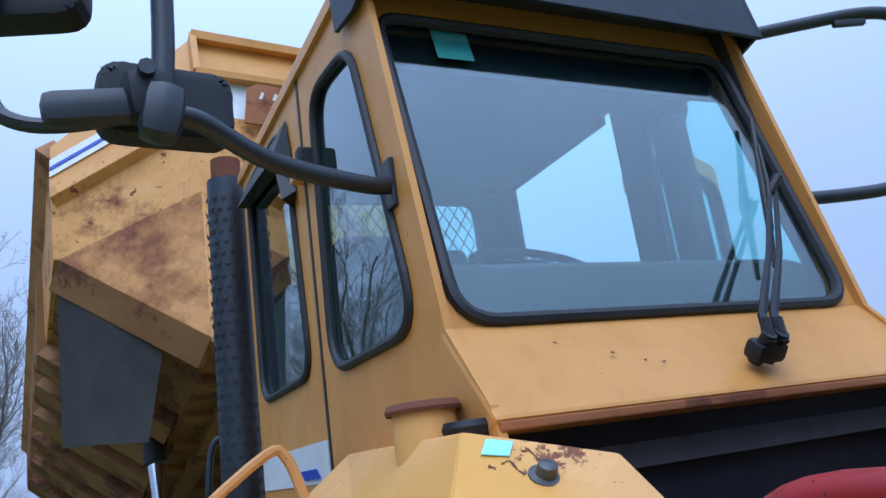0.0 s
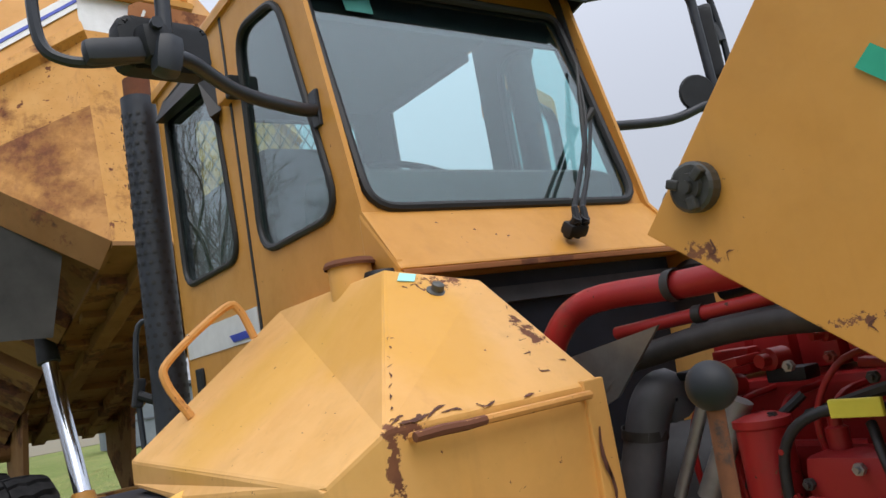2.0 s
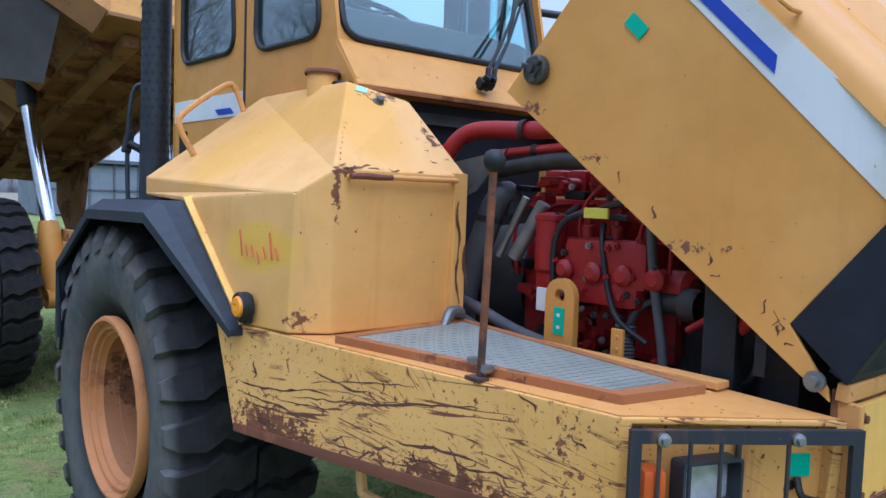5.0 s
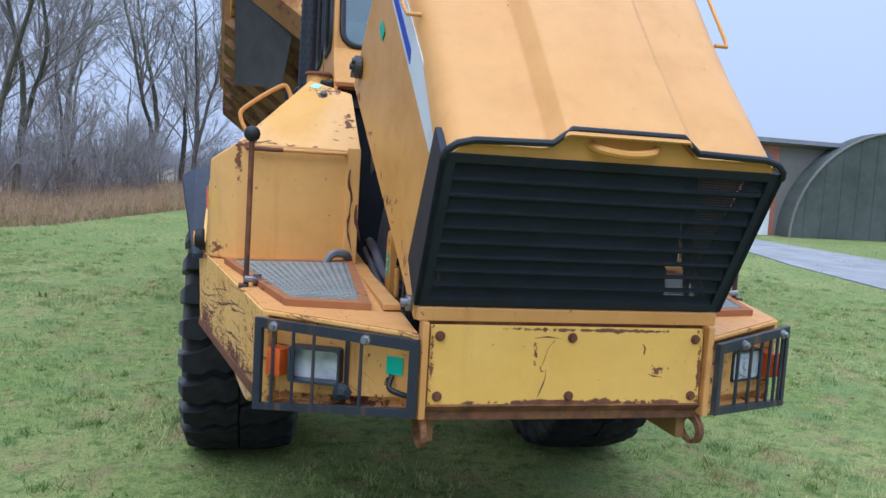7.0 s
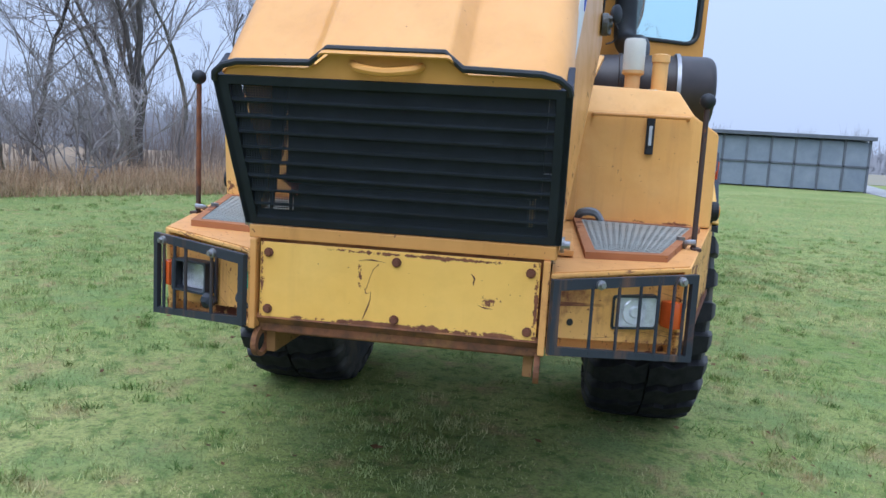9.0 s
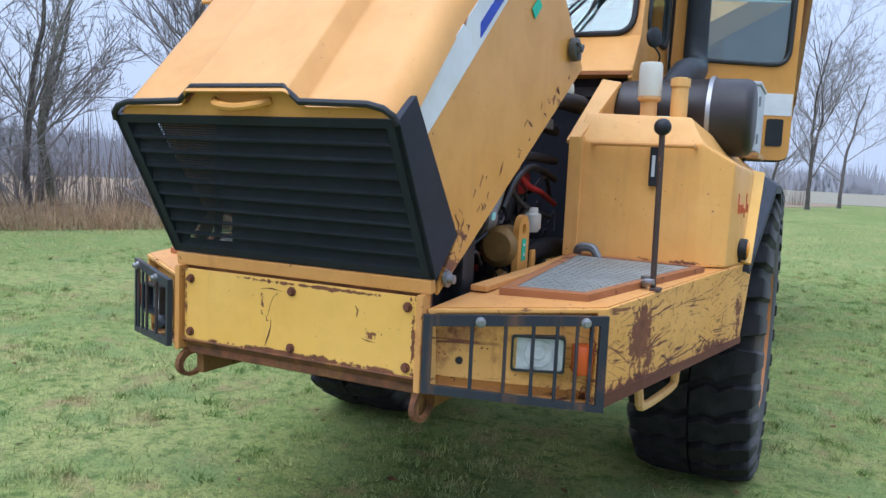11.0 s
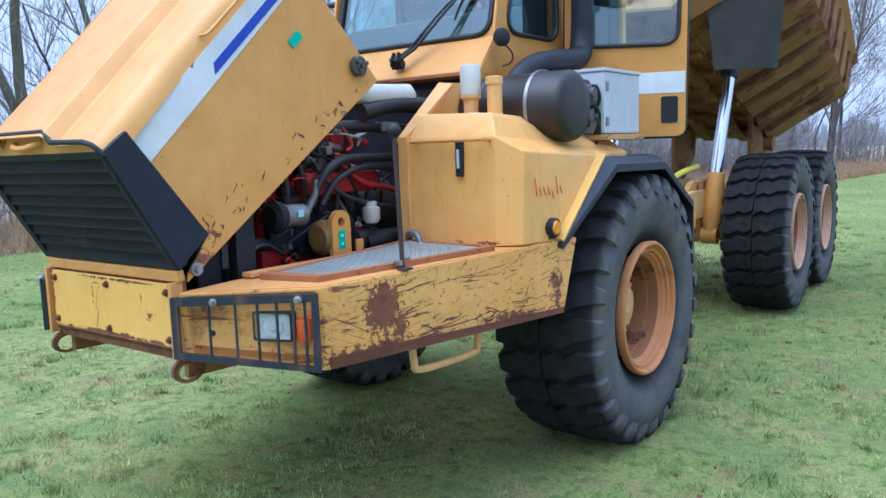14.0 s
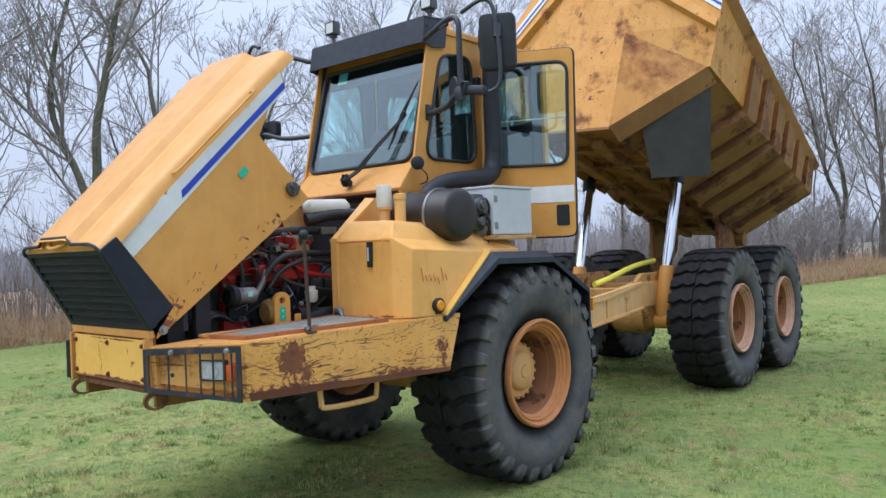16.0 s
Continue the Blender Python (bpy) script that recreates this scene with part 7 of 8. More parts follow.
part("reservoir", bm, M_CREAM, engine, "small white reservoir", True)
bm = B()
tube(bm, [(0.30, 1.25, 2.03), (0.32, 1.29, 2.035), (0.40, 1.55, 2.04), (0.41, 1.58, 2.035)], [0.03, 0.06, 0.06, 0.03], 16)
part("expansion_tank", bm, M_CREAM, engine, "cream expansion tank", True)
# clutter of wires, small pipes and fittings on the open flank
rnd = random.Random(52)
for k in range(34):
    y, z = rnd.uniform(0.62, 1.5), rnd.uniform(1.30, 1.86)
    p = Vector((rnd.uniform(0.24, 0.33), y, z))
    pts = [p]
    for j in range(3):
        p = p + Vector((rnd.uniform(-0.03, 0.03), rnd.uniform(-0.05, 0.16), rnd.uniform(-0.12, 0.08)))
        pts.append(p)
    bm = B()
    tube(bm, pts, rnd.choice((0.004, 0.006, 0.009)), 6, 4)
    part("engine_wire", bm, rnd.choice((M_HOSE, M_HOSE, M_SOOT, M_RED, M_STEEL)), engine, "", True)
    if k % 2:
        bm = B()
        lathe(bm, [(0, 0.016), (0.02, 0.016), (0.022, 0.010), (0.04, 0.009), (0.04, 0)], Matrix.Translation(pts[0]) @ pose(0, 0, 0, 0, 0, rnd.uniform(-40, 40)), 8)
        part("engine_union", bm, rnd.choice((M_ALU, M_STEEL, M_SOOT, M_RED)), engine)
# dark intake manifold, starter and an added darkening plate on the open flank
bm = B()
box(bm, (0.275, 1.12, 1.60), (0.10, 0.52, 0.11), bev=0.03)
for y in (0.95, 1.12, 1.29):
    tube(bm, [(0.18, y, 1.66), (0.25, y, 1.64)], 0.035, 10)
part("intake_manifold", bm, M_RED, engine, "oily red intake manifold", True)
bm = B()
lathe(bm, [(0, 0), (0, 0.055), (0.16, 0.055), (0.165, 0.04), (0.24, 0.04), (0.25, 0.02), (0.25, 0)], pose(0.33, 1.15, 1.30, 0, 0, 90), 20)
part("starter_motor", bm, M_SOOT, engine, "black starter motor", True)
# plate added only to darken the engine's red side
bm = B()
box(bm, (0.23, 0.98, 1.40), (0.05, 0.62, 0.20), bev=0.02)
part("flank_dark_plate", bm, M_GRILLE, engine, "dark plate added to darken the flank")
# radiator and fan at the front of the bay
bm = B()
box(bm, (0, 0.22, 1.22), (0.80, 0.12, 0.46), bev=0.015)
box(bm, (0, 0.22, 1.63), (0.88, 0.12, 0.36), bev=0.015)
rad = part("radiator", bm, M_BLACK, engine, "black radiator")
bm = B()
lathe(bm, [(0, 0.30), (0.14, 0.30), (0.14, 0.28), (0, 0.28)], pose(0, 0.28, 1.35, 0, 0, 90), 36)
part("fan_shroud", bm, M_BLACK, rad, "", True)
for s in (1, -1):
    bm = B()
    box(bm, (s * 0.44, 0.36, 1.35), (0.05, 0.10, 0.36), bev=0.008)
    part("radiator_bracket", bm, M_BLACK, rad)
    bm = B()
    slab(bm, [(s * 0.512, 0.20, 1.30), (s * 0.512, 0.20, 1.82), (s * 0.452, 0.20, 1.82)][::s], 0.03)
    part("side_flange", bm, M_BLACK, rad)
    # lifting lugs with stickers
    bm = B()
    arc = [(0.941 + 0.062 * math.cos(t), 1.415 + 0.062 * math.sin(t)) for t in [math.pi * k / 12 for k in range(13)]] + [(0.879, 1.22), (1.003, 1.22)]
    hole = [(0.941 + 0.022 * math.cos(t), 1.42 + 0.022 * math.sin(t)) for t in [2 * math.pi * k / 16 for k in range(16)]]
    holed(bm, arc, hole, lambda a, b, dep, s=s: (s * (0.455 - dep), a, b), 0.025)
    lug = part("lifting_lug", bm, M_YEL, truck, "yellow lifting lug with round hole")
    bm = B()
    box(bm, (s * 0.457, 0.94, 1.335), (0.003, 0.045, 0.09))
    st = part("sticker", bm, M_GREEN, lug, "green and white sticker")
    for dz in (0.02, -0.02):
        bm = B()
        box(bm, (s * 0.459, 0.94, 1.335 + dz), (0.003, 0.012, 0.010))
        part("sticker_mark", bm, M_WHITE, st)
    bm = B()
    if s < 0:
        box(bm, (s * 0.455, 0.70, 1.29), (0.012, 0.045, 0.11), bev=0.003)
        for dz in (0.03, -0.01):
            lathe(bm, [(0.006, 0.008), (0.009, 0.006), (0.009, 0)], pose(s * 0.455, 0.70, 1.29 + dz, 0, 0, 180), 8)
    else:
        box(bm, (s * 0.455, 1.06, 1.275), (0.012, 0.05, 0.10), bev=0.003)
    part("small_bracket", bm, M_YEL, truck, "small yellow bracket")
    bm = B()
    box(bm, (s * 0.53, 1.0, 1.262), (0.06, 1.4, 0.02), bev=0.003)
    part("bay_edge", bm, M_DECK, truck)
bm = B()
box(bm, (0, 1.0, 1.0), (0.9, 1.6, 0.03))
part("belly_plate", bm, M_BLACK, truck)

# ---- ground and surroundings ----


def ground_mat():
    g = Graph("grass_ground", 0.95)
    g.b.inputs["Specular IOR Level"].default_value = 0.1
    n1 = g.noise(0.35, 4)
    n2 = g.noise(3.0, 6, 0.65)
    n3 = g.noise(45, 4, 0.7)
    n4 = g.noise(9.0, 5, 0.6)
    c = g.mix(g.ramp(n1, 0.35, 0.65), (0.19, 0.25, 0.065), (0.33, 0.34, 0.12))
    c = g.mix(g.ramp(n4, 0.48, 0.66), c, (0.09, 0.15, 0.036))
    c = g.mix(g.ramp(n2, 0.53, 0.68), c, (0.30, 0.235, 0.11))
    c = g.mix(g.ramp(g.noise(1.7, 5, 0.6), 0.50, 0.66), c, (0.19, 0.25, 0.085))
    c = g.mix(g.ramp(n3, 0.45, 0.75), c, (0.10, 0.12, 0.05))
    return g.done(c, g.math("ADD", n3, g.math("MULTIPLY", n2, 2.0)), 0.7, 0.03)


def soil_mat(name, a, b, scale=3.0):
    g = Graph(name, 0.95)
    return g.done(g.mix(g.ramp(g.noise(scale, 7, 0.7), 0.35, 0.65), a, b), g.noise(scale * 8, 4), 0.6, 0.02)


M_GROUND = ground_mat()
M_ROAD = soil_mat("pale_concrete", (0.21, 0.205, 0.20), (0.31, 0.305, 0.295), 0.8)
M_LITTER = soil_mat("leaf_litter", (0.17, 0.115, 0.07), (0.30, 0.22, 0.13), 2.0)


def bark_mat(name, a, b):
    g = Graph(name, 0.9)
    n = g.noise(3.0, 6, 0.6, g.scaled((6, 6, 1.2)))
    return g.done(g.mix(g.ramp(n, 0.3, 0.7), a, b), n, 0.5, 0.02)


M_BARK = bark_mat("grey_brown_bark", (0.055, 0.045, 0.038), (0.13, 0.115, 0.10))
M_MOSS = bark_mat("mossy_bark", (0.055, 0.055, 0.032), (0.13, 0.125, 0.085))
# twigs kept pale: some of the haze is put into their colour
M_TWIG = bark_mat("thin_twigs", (0.18, 0.16, 0.15), (0.29, 0.265, 0.25))


def blades_mat(name, cols):
    g = Graph(name, 0.85)
    g.b.inputs["Specular IOR Level"].default_value = 0.1
    r = g.node("ShaderNodeNewGeometry").outputs["Random Per Island"]
    c = g.mix(g.math("POWER", r, 1.6), cols[0], cols[1])
    c = g.mix(g.ramp(g.noise(0.8, 5, 0.6), 0.44, 0.62), c, cols[2])
    c = g.mix(g.math("MULTIPLY", g.ramp(g.noise(1.7, 5, 0.6), 0.50, 0.62), 0.75), c, cols[4])
    c = g.mix(g.math("MULTIPLY", g.ramp(g.noise(7.0, 5, 0.62), 0.47, 0.60), 0.85), c, tuple(v * 0.45 for v in cols[0]))
    c = g.mix(g.math("MULTIPLY", g.ramp(g.noise(3.0, 6, 0.65), 0.52, 0.66), 0.75), c, cols[3])
    return g.done(c)


M_BLADES = blades_mat("grass_blades", ((0.31, 0.395, 0.135), (0.45, 0.50, 0.21), (0.57, 0.51, 0.25), (0.42, 0.31, 0.17), (0.20, 0.30, 0.115)))
M_TUFT = blades_mat("dark_tufts", ((0.15, 0.25, 0.06), (0.26, 0.36, 0.11), (0.22, 0.30, 0.08), (0.36, 0.28, 0.13), (0.15, 0.26, 0.08)))
M_DRY = blades_mat("dry_grass", ((0.36, 0.24, 0.14), (0.58, 0.44, 0.28), (0.50, 0.31, 0.18), (0.40, 0.28, 0.16), (0.50, 0.38, 0.24)))
M_LEAF = blades_mat("fallen_leaves", ((0.09, 0.045, 0.02), (0.20, 0.12, 0.06), (0.12, 0.07, 0.035), (0.10, 0.05, 0.03), (0.14, 0.08, 0.04)))

bm = B()
n = 60


def spread(i):
    t = 2 * i / n - 1
    return 14 * t + 900 * t ** 5 * abs(t)


gv = [[bm.verts.new((spread(i), 6 + spread(j), 0.0)) for i in range(n + 1)] for j in range(n + 1)]
for row in gv:
    for v in row:
        r = math.hypot(v.co.x, v.co.y - 4)
        v.co.z = (0.03 * noise.noise((v.co.x * 0.5, v.co.y * 0.5, 0)) if r < 30 else 0.0) - 0.012
for j in range(n):
    for i in range(n):
        bm.faces.new((gv[j][i], gv[j][i + 1], gv[j + 1][i + 1], gv[j + 1][i]))
tagged(part("ground", bm, M_GROUND, None, "", True), "damp green winter meadow with worn brown patches", "ground", kind="structure")


def quick_mesh(name, verts, faces, mat, label, category, kind="stuff"):
    me = bpy.data.meshes.new(name)
    me.from_pydata(verts, [], faces)
    me.materials.append(mat)
    ob = new(name, me)
    return tagged(ob, label, category, kind=kind)


def blades(name, count, place, height, width, mat, label, seed, lean=0.6):
    r = np.random.RandomState(seed)
    x, y = place(r, count)
    a = r.rand(len(x)) * 2 * np.pi
    h = height * (0.45 + 0.75 * r.rand(len(x)))
    w = width * (0.6 + 0.8 * r.rand(len(x)))
    # tufts and bare hollows
    tuft = np.sin(3.1 * x + 1.3 * np.sin(2.3 * y)) * np.sin(2.7 * y + 1.7 * np.sin(1.9 * x)) + 0.7 * np.sin(8.3 * x + 2 * np.sin(5.1 * y)) * np.sin(7.4 * y + 2 * np.sin(6.0 * x))
    h = h * np.clip(0.95 + 0.45 * tuft, 0.35, 1.7)
    lx, ly = (r.rand(2, len(x)) - 0.5) * 2 * lean * h
    z = -0.012 + 0 * x
    p0 = np.stack([x - w * np.cos(a), y - w * np.sin(a), z], 1)
    p1 = np.stack([x + w * np.cos(a), y + w * np.sin(a), z], 1)
    p2 = np.stack([x + lx, y + ly, z + h], 1)
    verts = np.stack([p0, p1, p2], 1).reshape(-1, 3)
    faces = np.arange(len(verts)).reshape(-1, 3)
    return quick_mesh(name, verts.tolist(), faces.tolist(), mat, label, "grass")


def near_area(r, k):
    """Grass in clumps: half of it gathered round tuft centres."""
    x, y = r.uniform(-7, 9, k), r.uniform(-2.2, 13, k)
    h = k // 2
    c = r.randint(0, 2600, h)
    cx, cy = r.uniform(-7, 9, 2600), r.uniform(-2.2, 13, 2600)
    x[:h], y[:h] = cx[c] + r.normal(0, 0.05, h), cy[c] + r.normal(0, 0.05, h)
    return x, y


def mid_area(r, k):
    return r.uniform(-13, 22, k), r.uniform(4, 34, k)


blades("grass", 300000, near_area, 0.034, 0.003, M_BLADES, "short damp winter grass", 1)
blades("meadow_grass", 120000, mid_area, 0.045, 0.006, M_BLADES, "short meadow grass further off", 2)


def tuft_area(r, k):
    """Longer darker grass, all of it in small tufts."""
    c = r.randint(0, 1500, k)
    cx, cy, w = r.uniform(-9, 10, 1500), r.uniform(-2.2, 16, 1500), r.uniform(0.02, 0.09, 1500)
    return cx[c] + r.normal(0, 1, k) * w[c], cy[c] + r.normal(0, 1, k) * w[c]


blades("grass_tufts", 60000, tuft_area, 0.055, 0.0035, M_TUFT, "darker longer tufts in the grass", 3, 0.9)


r = np.random.RandomState(8)
lv, lf = [], []
for k in range(800):
    x, y = r.uniform(-9, 9), r.uniform(-2, 16)
    a, s = r.uniform(0, 6.28), r.uniform(0.012, 0.032)
    b = len(lv)
    for q, e in ((0, 1.0), (1.5, 0.6), (3.1, 1.0), (4.7, 0.6)):
        lv.append((x + s * e * math.cos(a + q), y + s * e * math.sin(a + q), 0.022 + r.uniform(-0.006, 0.01)))
    lf.append((b, b + 1, b + 2, b + 3))
quick_mesh("fallen_leaves", lv, lf, M_LEAF, "scattered brown fallen leaves on the grass", "leaves")


# treeline: along the meadow's side and behind the truck
def edge_x(y):
    """Where the meadow ends at the wood, for a distance along the truck."""
    return np.interp(y, (-20, 8, 13, 18, 28, 40, 60), (-13.5, -13.2, -10.2, -6.6, -4.2, -3.0, 4.0))


def strip_dry(r, k):
    y = r.uniform(-8, 46, k)
    return edge_x(y) + 0.5 - 6.0 * r.rand(k) ** 1.3, y


blades("dry_grass", 70000, strip_dry, 0.52, 0.008, M_DRY, "tall dry brown grass along the wood", 4, 0.5)
bm = B()
slab(bm, [(-300, -60, 0.006), (-15.5, -60, 0.006), (-14.5, -20, 0.006), (-14.2, 8, 0.006), (-11.2, 14, 0.006), (-7.6, 19, 0.006), (-5.2, 29, 0.006), (-4, 41, 0.006), (3, 60, 0.006), (6, 85, 0.006), (-300, 85, 0.006)], 0.02)
tagged(part("wood_floor", bm, M_LITTER, None), "brown leaf litter under the bare trees", "wood floor", kind="structure")


def tree_meshes(seed, height, fork):
    """Trunk and crown of a bare winter tree."""
    r = random.Random(seed)
    trunk, limbs = [], []

    def grow(p, d, length, rad, depth, store):
        n = max(3, int(length / (0.45 if depth < 2 else 0.3)))
        pts, rs = [p.copy()], [rad]
        for k in range(n):
            d = (d + Vector((r.gauss(0, 0.09), r.gauss(0, 0.09), r.gauss(0.02, 0.06)))).normalized()
            p = p + d * (length / n)
            pts.append(p.copy())
            rs.append(rad * (1 - 0.75 * (k + 1) / n) + 0.003)
        store.append((pts, rs, depth))
        if depth >= 4:
            return
        kids = {0: r.randint(11, 14), 1: r.randint(6, 8), 2: r.randint(4, 6), 3: r.randint(1, 3)}[depth]
        for k in range(kids):
            t = r.uniform(0.16 if depth == 0 else 0.2, 0.98)
            i = min(int(t * n), n - 1)
            base = pts[i].lerp(pts[i + 1], t * n - i)
            ax = (pts[i + 1] - pts[i]).normalized()
            side = ax.cross(Vector((r.gauss(0, 1), r.gauss(0, 1), r.gauss(0, 1)))).normalized()
            ang = r.uniform(0.45, 1.0)
            nd = (ax * math.cos(ang) + side * math.sin(ang) + Vector((0, 0, 0.25))).normalized()
            grow(base, nd, length * r.uniform(0.36, 0.6) * (1.1 - 0.4 * t), rs[i] * (r.uniform(0.30, 0.5) if depth == 0 else r.uniform(0.45, 0.6)), depth + 1, limbs)

    grow(Vector((0, 0, -0.1)), Vector((r.gauss(0, 0.06), r.gauss(0, 0.06), 1)).normalized(), height * 0.8, height * 0.0105, 0, trunk)
    if fork:
        p = trunk[0][0][max(2, len(trunk[0][0]) // 5)]
        grow(p, Vector((r.choice((-1, 1)) * 0.45, r.uniform(-0.4, 0.4), 1)).normalized(), height * 0.68, height * 0.0075, 0, trunk)
    out = []
    for store in (trunk, limbs):
        verts, faces = [], []
        for pts, rs, depth in store:
            seg = (10, 6, 4, 3, 3)[depth]
            base = len(verts)
            for i, (p, rad) in enumerate(zip(pts, rs)):
                d = (pts[min(i + 1, len(pts) - 1)] - pts[max(i - 1, 0)]).normalized()
                a = d.cross(Vector((0.3, 0.7, 0.2))).normalized()
                b = a.cross(d)
                rad = max(rad, 0.006)
                if depth == 0 and i == 0:
                    rad *= 1.35
                for k in range(seg):
                    t = 2 * math.pi * k / seg
                    verts.append(tuple(p + rad * (math.cos(t) * a + math.sin(t) * b)))
            for i in range(len(pts) - 1):
                for k in range(seg):
                    q = (k + 1) % seg
                    faces.append((base + i * seg + k, base + i * seg + q, base + (i + 1) * seg + q, base + (i + 1) * seg + k))
        me = bpy.data.meshes.new("wood")
        me.from_pydata(verts, [], faces)
        me.polygons.foreach_set("use_smooth", [True] * len(me.polygons))
        out.append(me)
    return out


KINDS = [(11, 13.5, True, M_BARK), (12, 11.0, False, M_MOSS), (13, 14.5, True, M_MOSS), (14, 8.5, False, M_BARK), (15, 12.0, False, M_BARK)]
PROTO = []
for seed, hgt, fork, mat in KINDS:
    t_me, c_me = tree_meshes(seed, hgt, fork)
    t_me.materials.append(mat)
    c_me.materials.append(M_TWIG)
    PROTO.append((t_me, c_me))


def tree(k, x, y, turn, size=1.0):
    t_me, c_me = PROTO[k]
    ob = empty("tree", "bare winter tree with many thin twigs at the meadow's edge", "tree", group="bare trees of the wood")
    ob.matrix_basis = pose(x, y, 0, 0, 0, turn) @ Matrix.Diagonal((size, size, size, 1))
    for nm, me in (("trunk", t_me), ("crown", c_me)):
        o = new(nm, me)
        o.parent = ob
    return ob


rnd = random.Random(21)
spots = [(2, -15.3, 7.2, 20, 1.0), (0, -14.4, 23.4, 80, 1.0), (1, -17.0, 12.5, 10, 1.0), (0, -5.1, 42.0, 200, 1.05), (2, -10.4, 30.0, 140, 0.95), (4, -16.5, 2.0, 50, 1.0), (3, -15.2, 10.5, 0, 1.0), (2, -7.8, 45.0, 77, 1.1), (4, -19.0, 24.2, 20, 0.9), (1, -18.7, 28.5, 95, 1.0), (3, -0.6, 45.5, 30, 1.0), (0, 1.3, 50.5, 250, 0.95), (4, 3.2, 57.0, 120, 1.0)]
for k, x, y, a, s in spots:
    tree(k, x, y, a, s)
for i in range(28):
    y = -12 + 70 * (i + rnd.random()) / 28
    x = float(edge_x(y)) - 3.5 - 13 * rnd.random()
    tree(rnd.randrange(5), x, y, rnd.uniform(0, 360), rnd.uniform(0.75, 1.2))

# bare many-stemmed shrubs at the wood's edge


def shrub_mesh(seed, height):
    r = random.Random(seed)
    verts, faces = [], []

    def stem(p, d, length, rad, depth):
        n = 4 if depth < 2 else 3
        base, pts = len(verts), [p.copy()]
        for k in range(n):
            d = (d + Vector((r.gauss(0, 0.16), r.gauss(0, 0.16), r.gauss(0.03, 0.1)))).normalized()
            pts.append(pts[-1] + d * (length / n))
        for i, q in enumerate(pts):
            w = max(rad * (1 - 0.8 * i / n), 0.004)
            a = d.cross(Vector((0.3, 0.7, 0.2))).normalized()
            b = a.cross(d)
            for k in range(3):
                t = 2 * math.pi * k / 3
                verts.append(tuple(q + w * (math.cos(t) * a + math.sin(t) * b)))
        for i in range(n):
            for k in range(3):
                j = (k + 1) % 3
                faces.append((base + 3 * i + k, base + 3 * i + j, base + 3 * i + 3 + j, base + 3 * i + 3 + k))
        if depth < 3:
            for k in range((6, 5, 3)[depth]):
                i = r.randint(1, n - 1)
                side = Vector((r.gauss(0, 1), r.gauss(0, 1), r.gauss(0.3, 0.6))).normalized()
                stem(pts[i], (d * 0.8 + side * 0.7).normalized(), length * r.uniform(0.35, 0.6), rad * 0.55, depth + 1)

    for k in range(7):
        lean = Vector((r.gauss(0, 0.35), r.gauss(0, 0.35), 1)).normalized()
        stem(Vector((r.gauss(0, 0.25), r.gauss(0, 0.25), -0.05)), lean, height * r.uniform(0.6, 1.0), height * 0.009, 0)
    me = bpy.data.meshes.new("shrub")
    me.from_pydata(verts, [], faces)
    me.materials.append(M_TWIG)
    return me


rnd = random.Random(64)
SHRUBS = [shrub_mesh(70 + k, 3.2 + 0.5 * k) for k in range(3)]
for i in range(36):
    y = -10 + 58 * (i + rnd.random()) / 36
    ob = new("shrub", SHRUBS[rnd.randrange(3)])
    ob.matrix_basis = pose(float(edge_x(y)) - 2.0 - 7 * rnd.random() ** 1.5, y, 0, 0, 0, rnd.uniform(0, 360)) @ Matrix.Diagonal((*[rnd.uniform(0.6, 1.25)] * 3, 1))
    tagged(ob, "bare brown many-stemmed shrub in dry grass", "shrub", "shrubs along the wood")

# undergrowth: thin upright stems and scrub
r = np.random.RandomState(31)
verts, faces = [], []
for k in range(15000):
    y = r.uniform(-12, 62)
    x = float(edge_x(y)) - 2.5 - 16 * r.rand() ** 1.3
    if noise.noise((x * 0.28, y * 0.28, 3.0)) < 0.06:
        continue
    h = r.uniform(0.4, 1.7) if k % 5 else r.uniform(1.5, 4.2)
    lx, ly = r.normal(0, 0.25, 2) * h * 0.6
    w = r.uniform(0.006, 0.014)
    p = np.array([(x, y, 0), (x + 0.4 * lx, y + 0.4 * ly, 0.55 * h), (x + lx, y + ly, h)])
    b = len(verts)
    for q, ww in zip(p, (1, 0.7, 0.25)):
        for t in (0, 2.1, 4.2):
            verts.append((q[0] + w * ww * math.cos(t), q[1] + w * ww * math.sin(t), q[2]))
    for i in (0, 3):
        for j in range(3):
            faces.append((b + i + j, b + i + (j + 1) % 3, b + i + 3 + (j + 1) % 3, b + i + 3 + j))
quick_mesh("undergrowth", verts, faces, M_SCRUB, "dense thin brown undergrowth below the trees", "undergrowth")

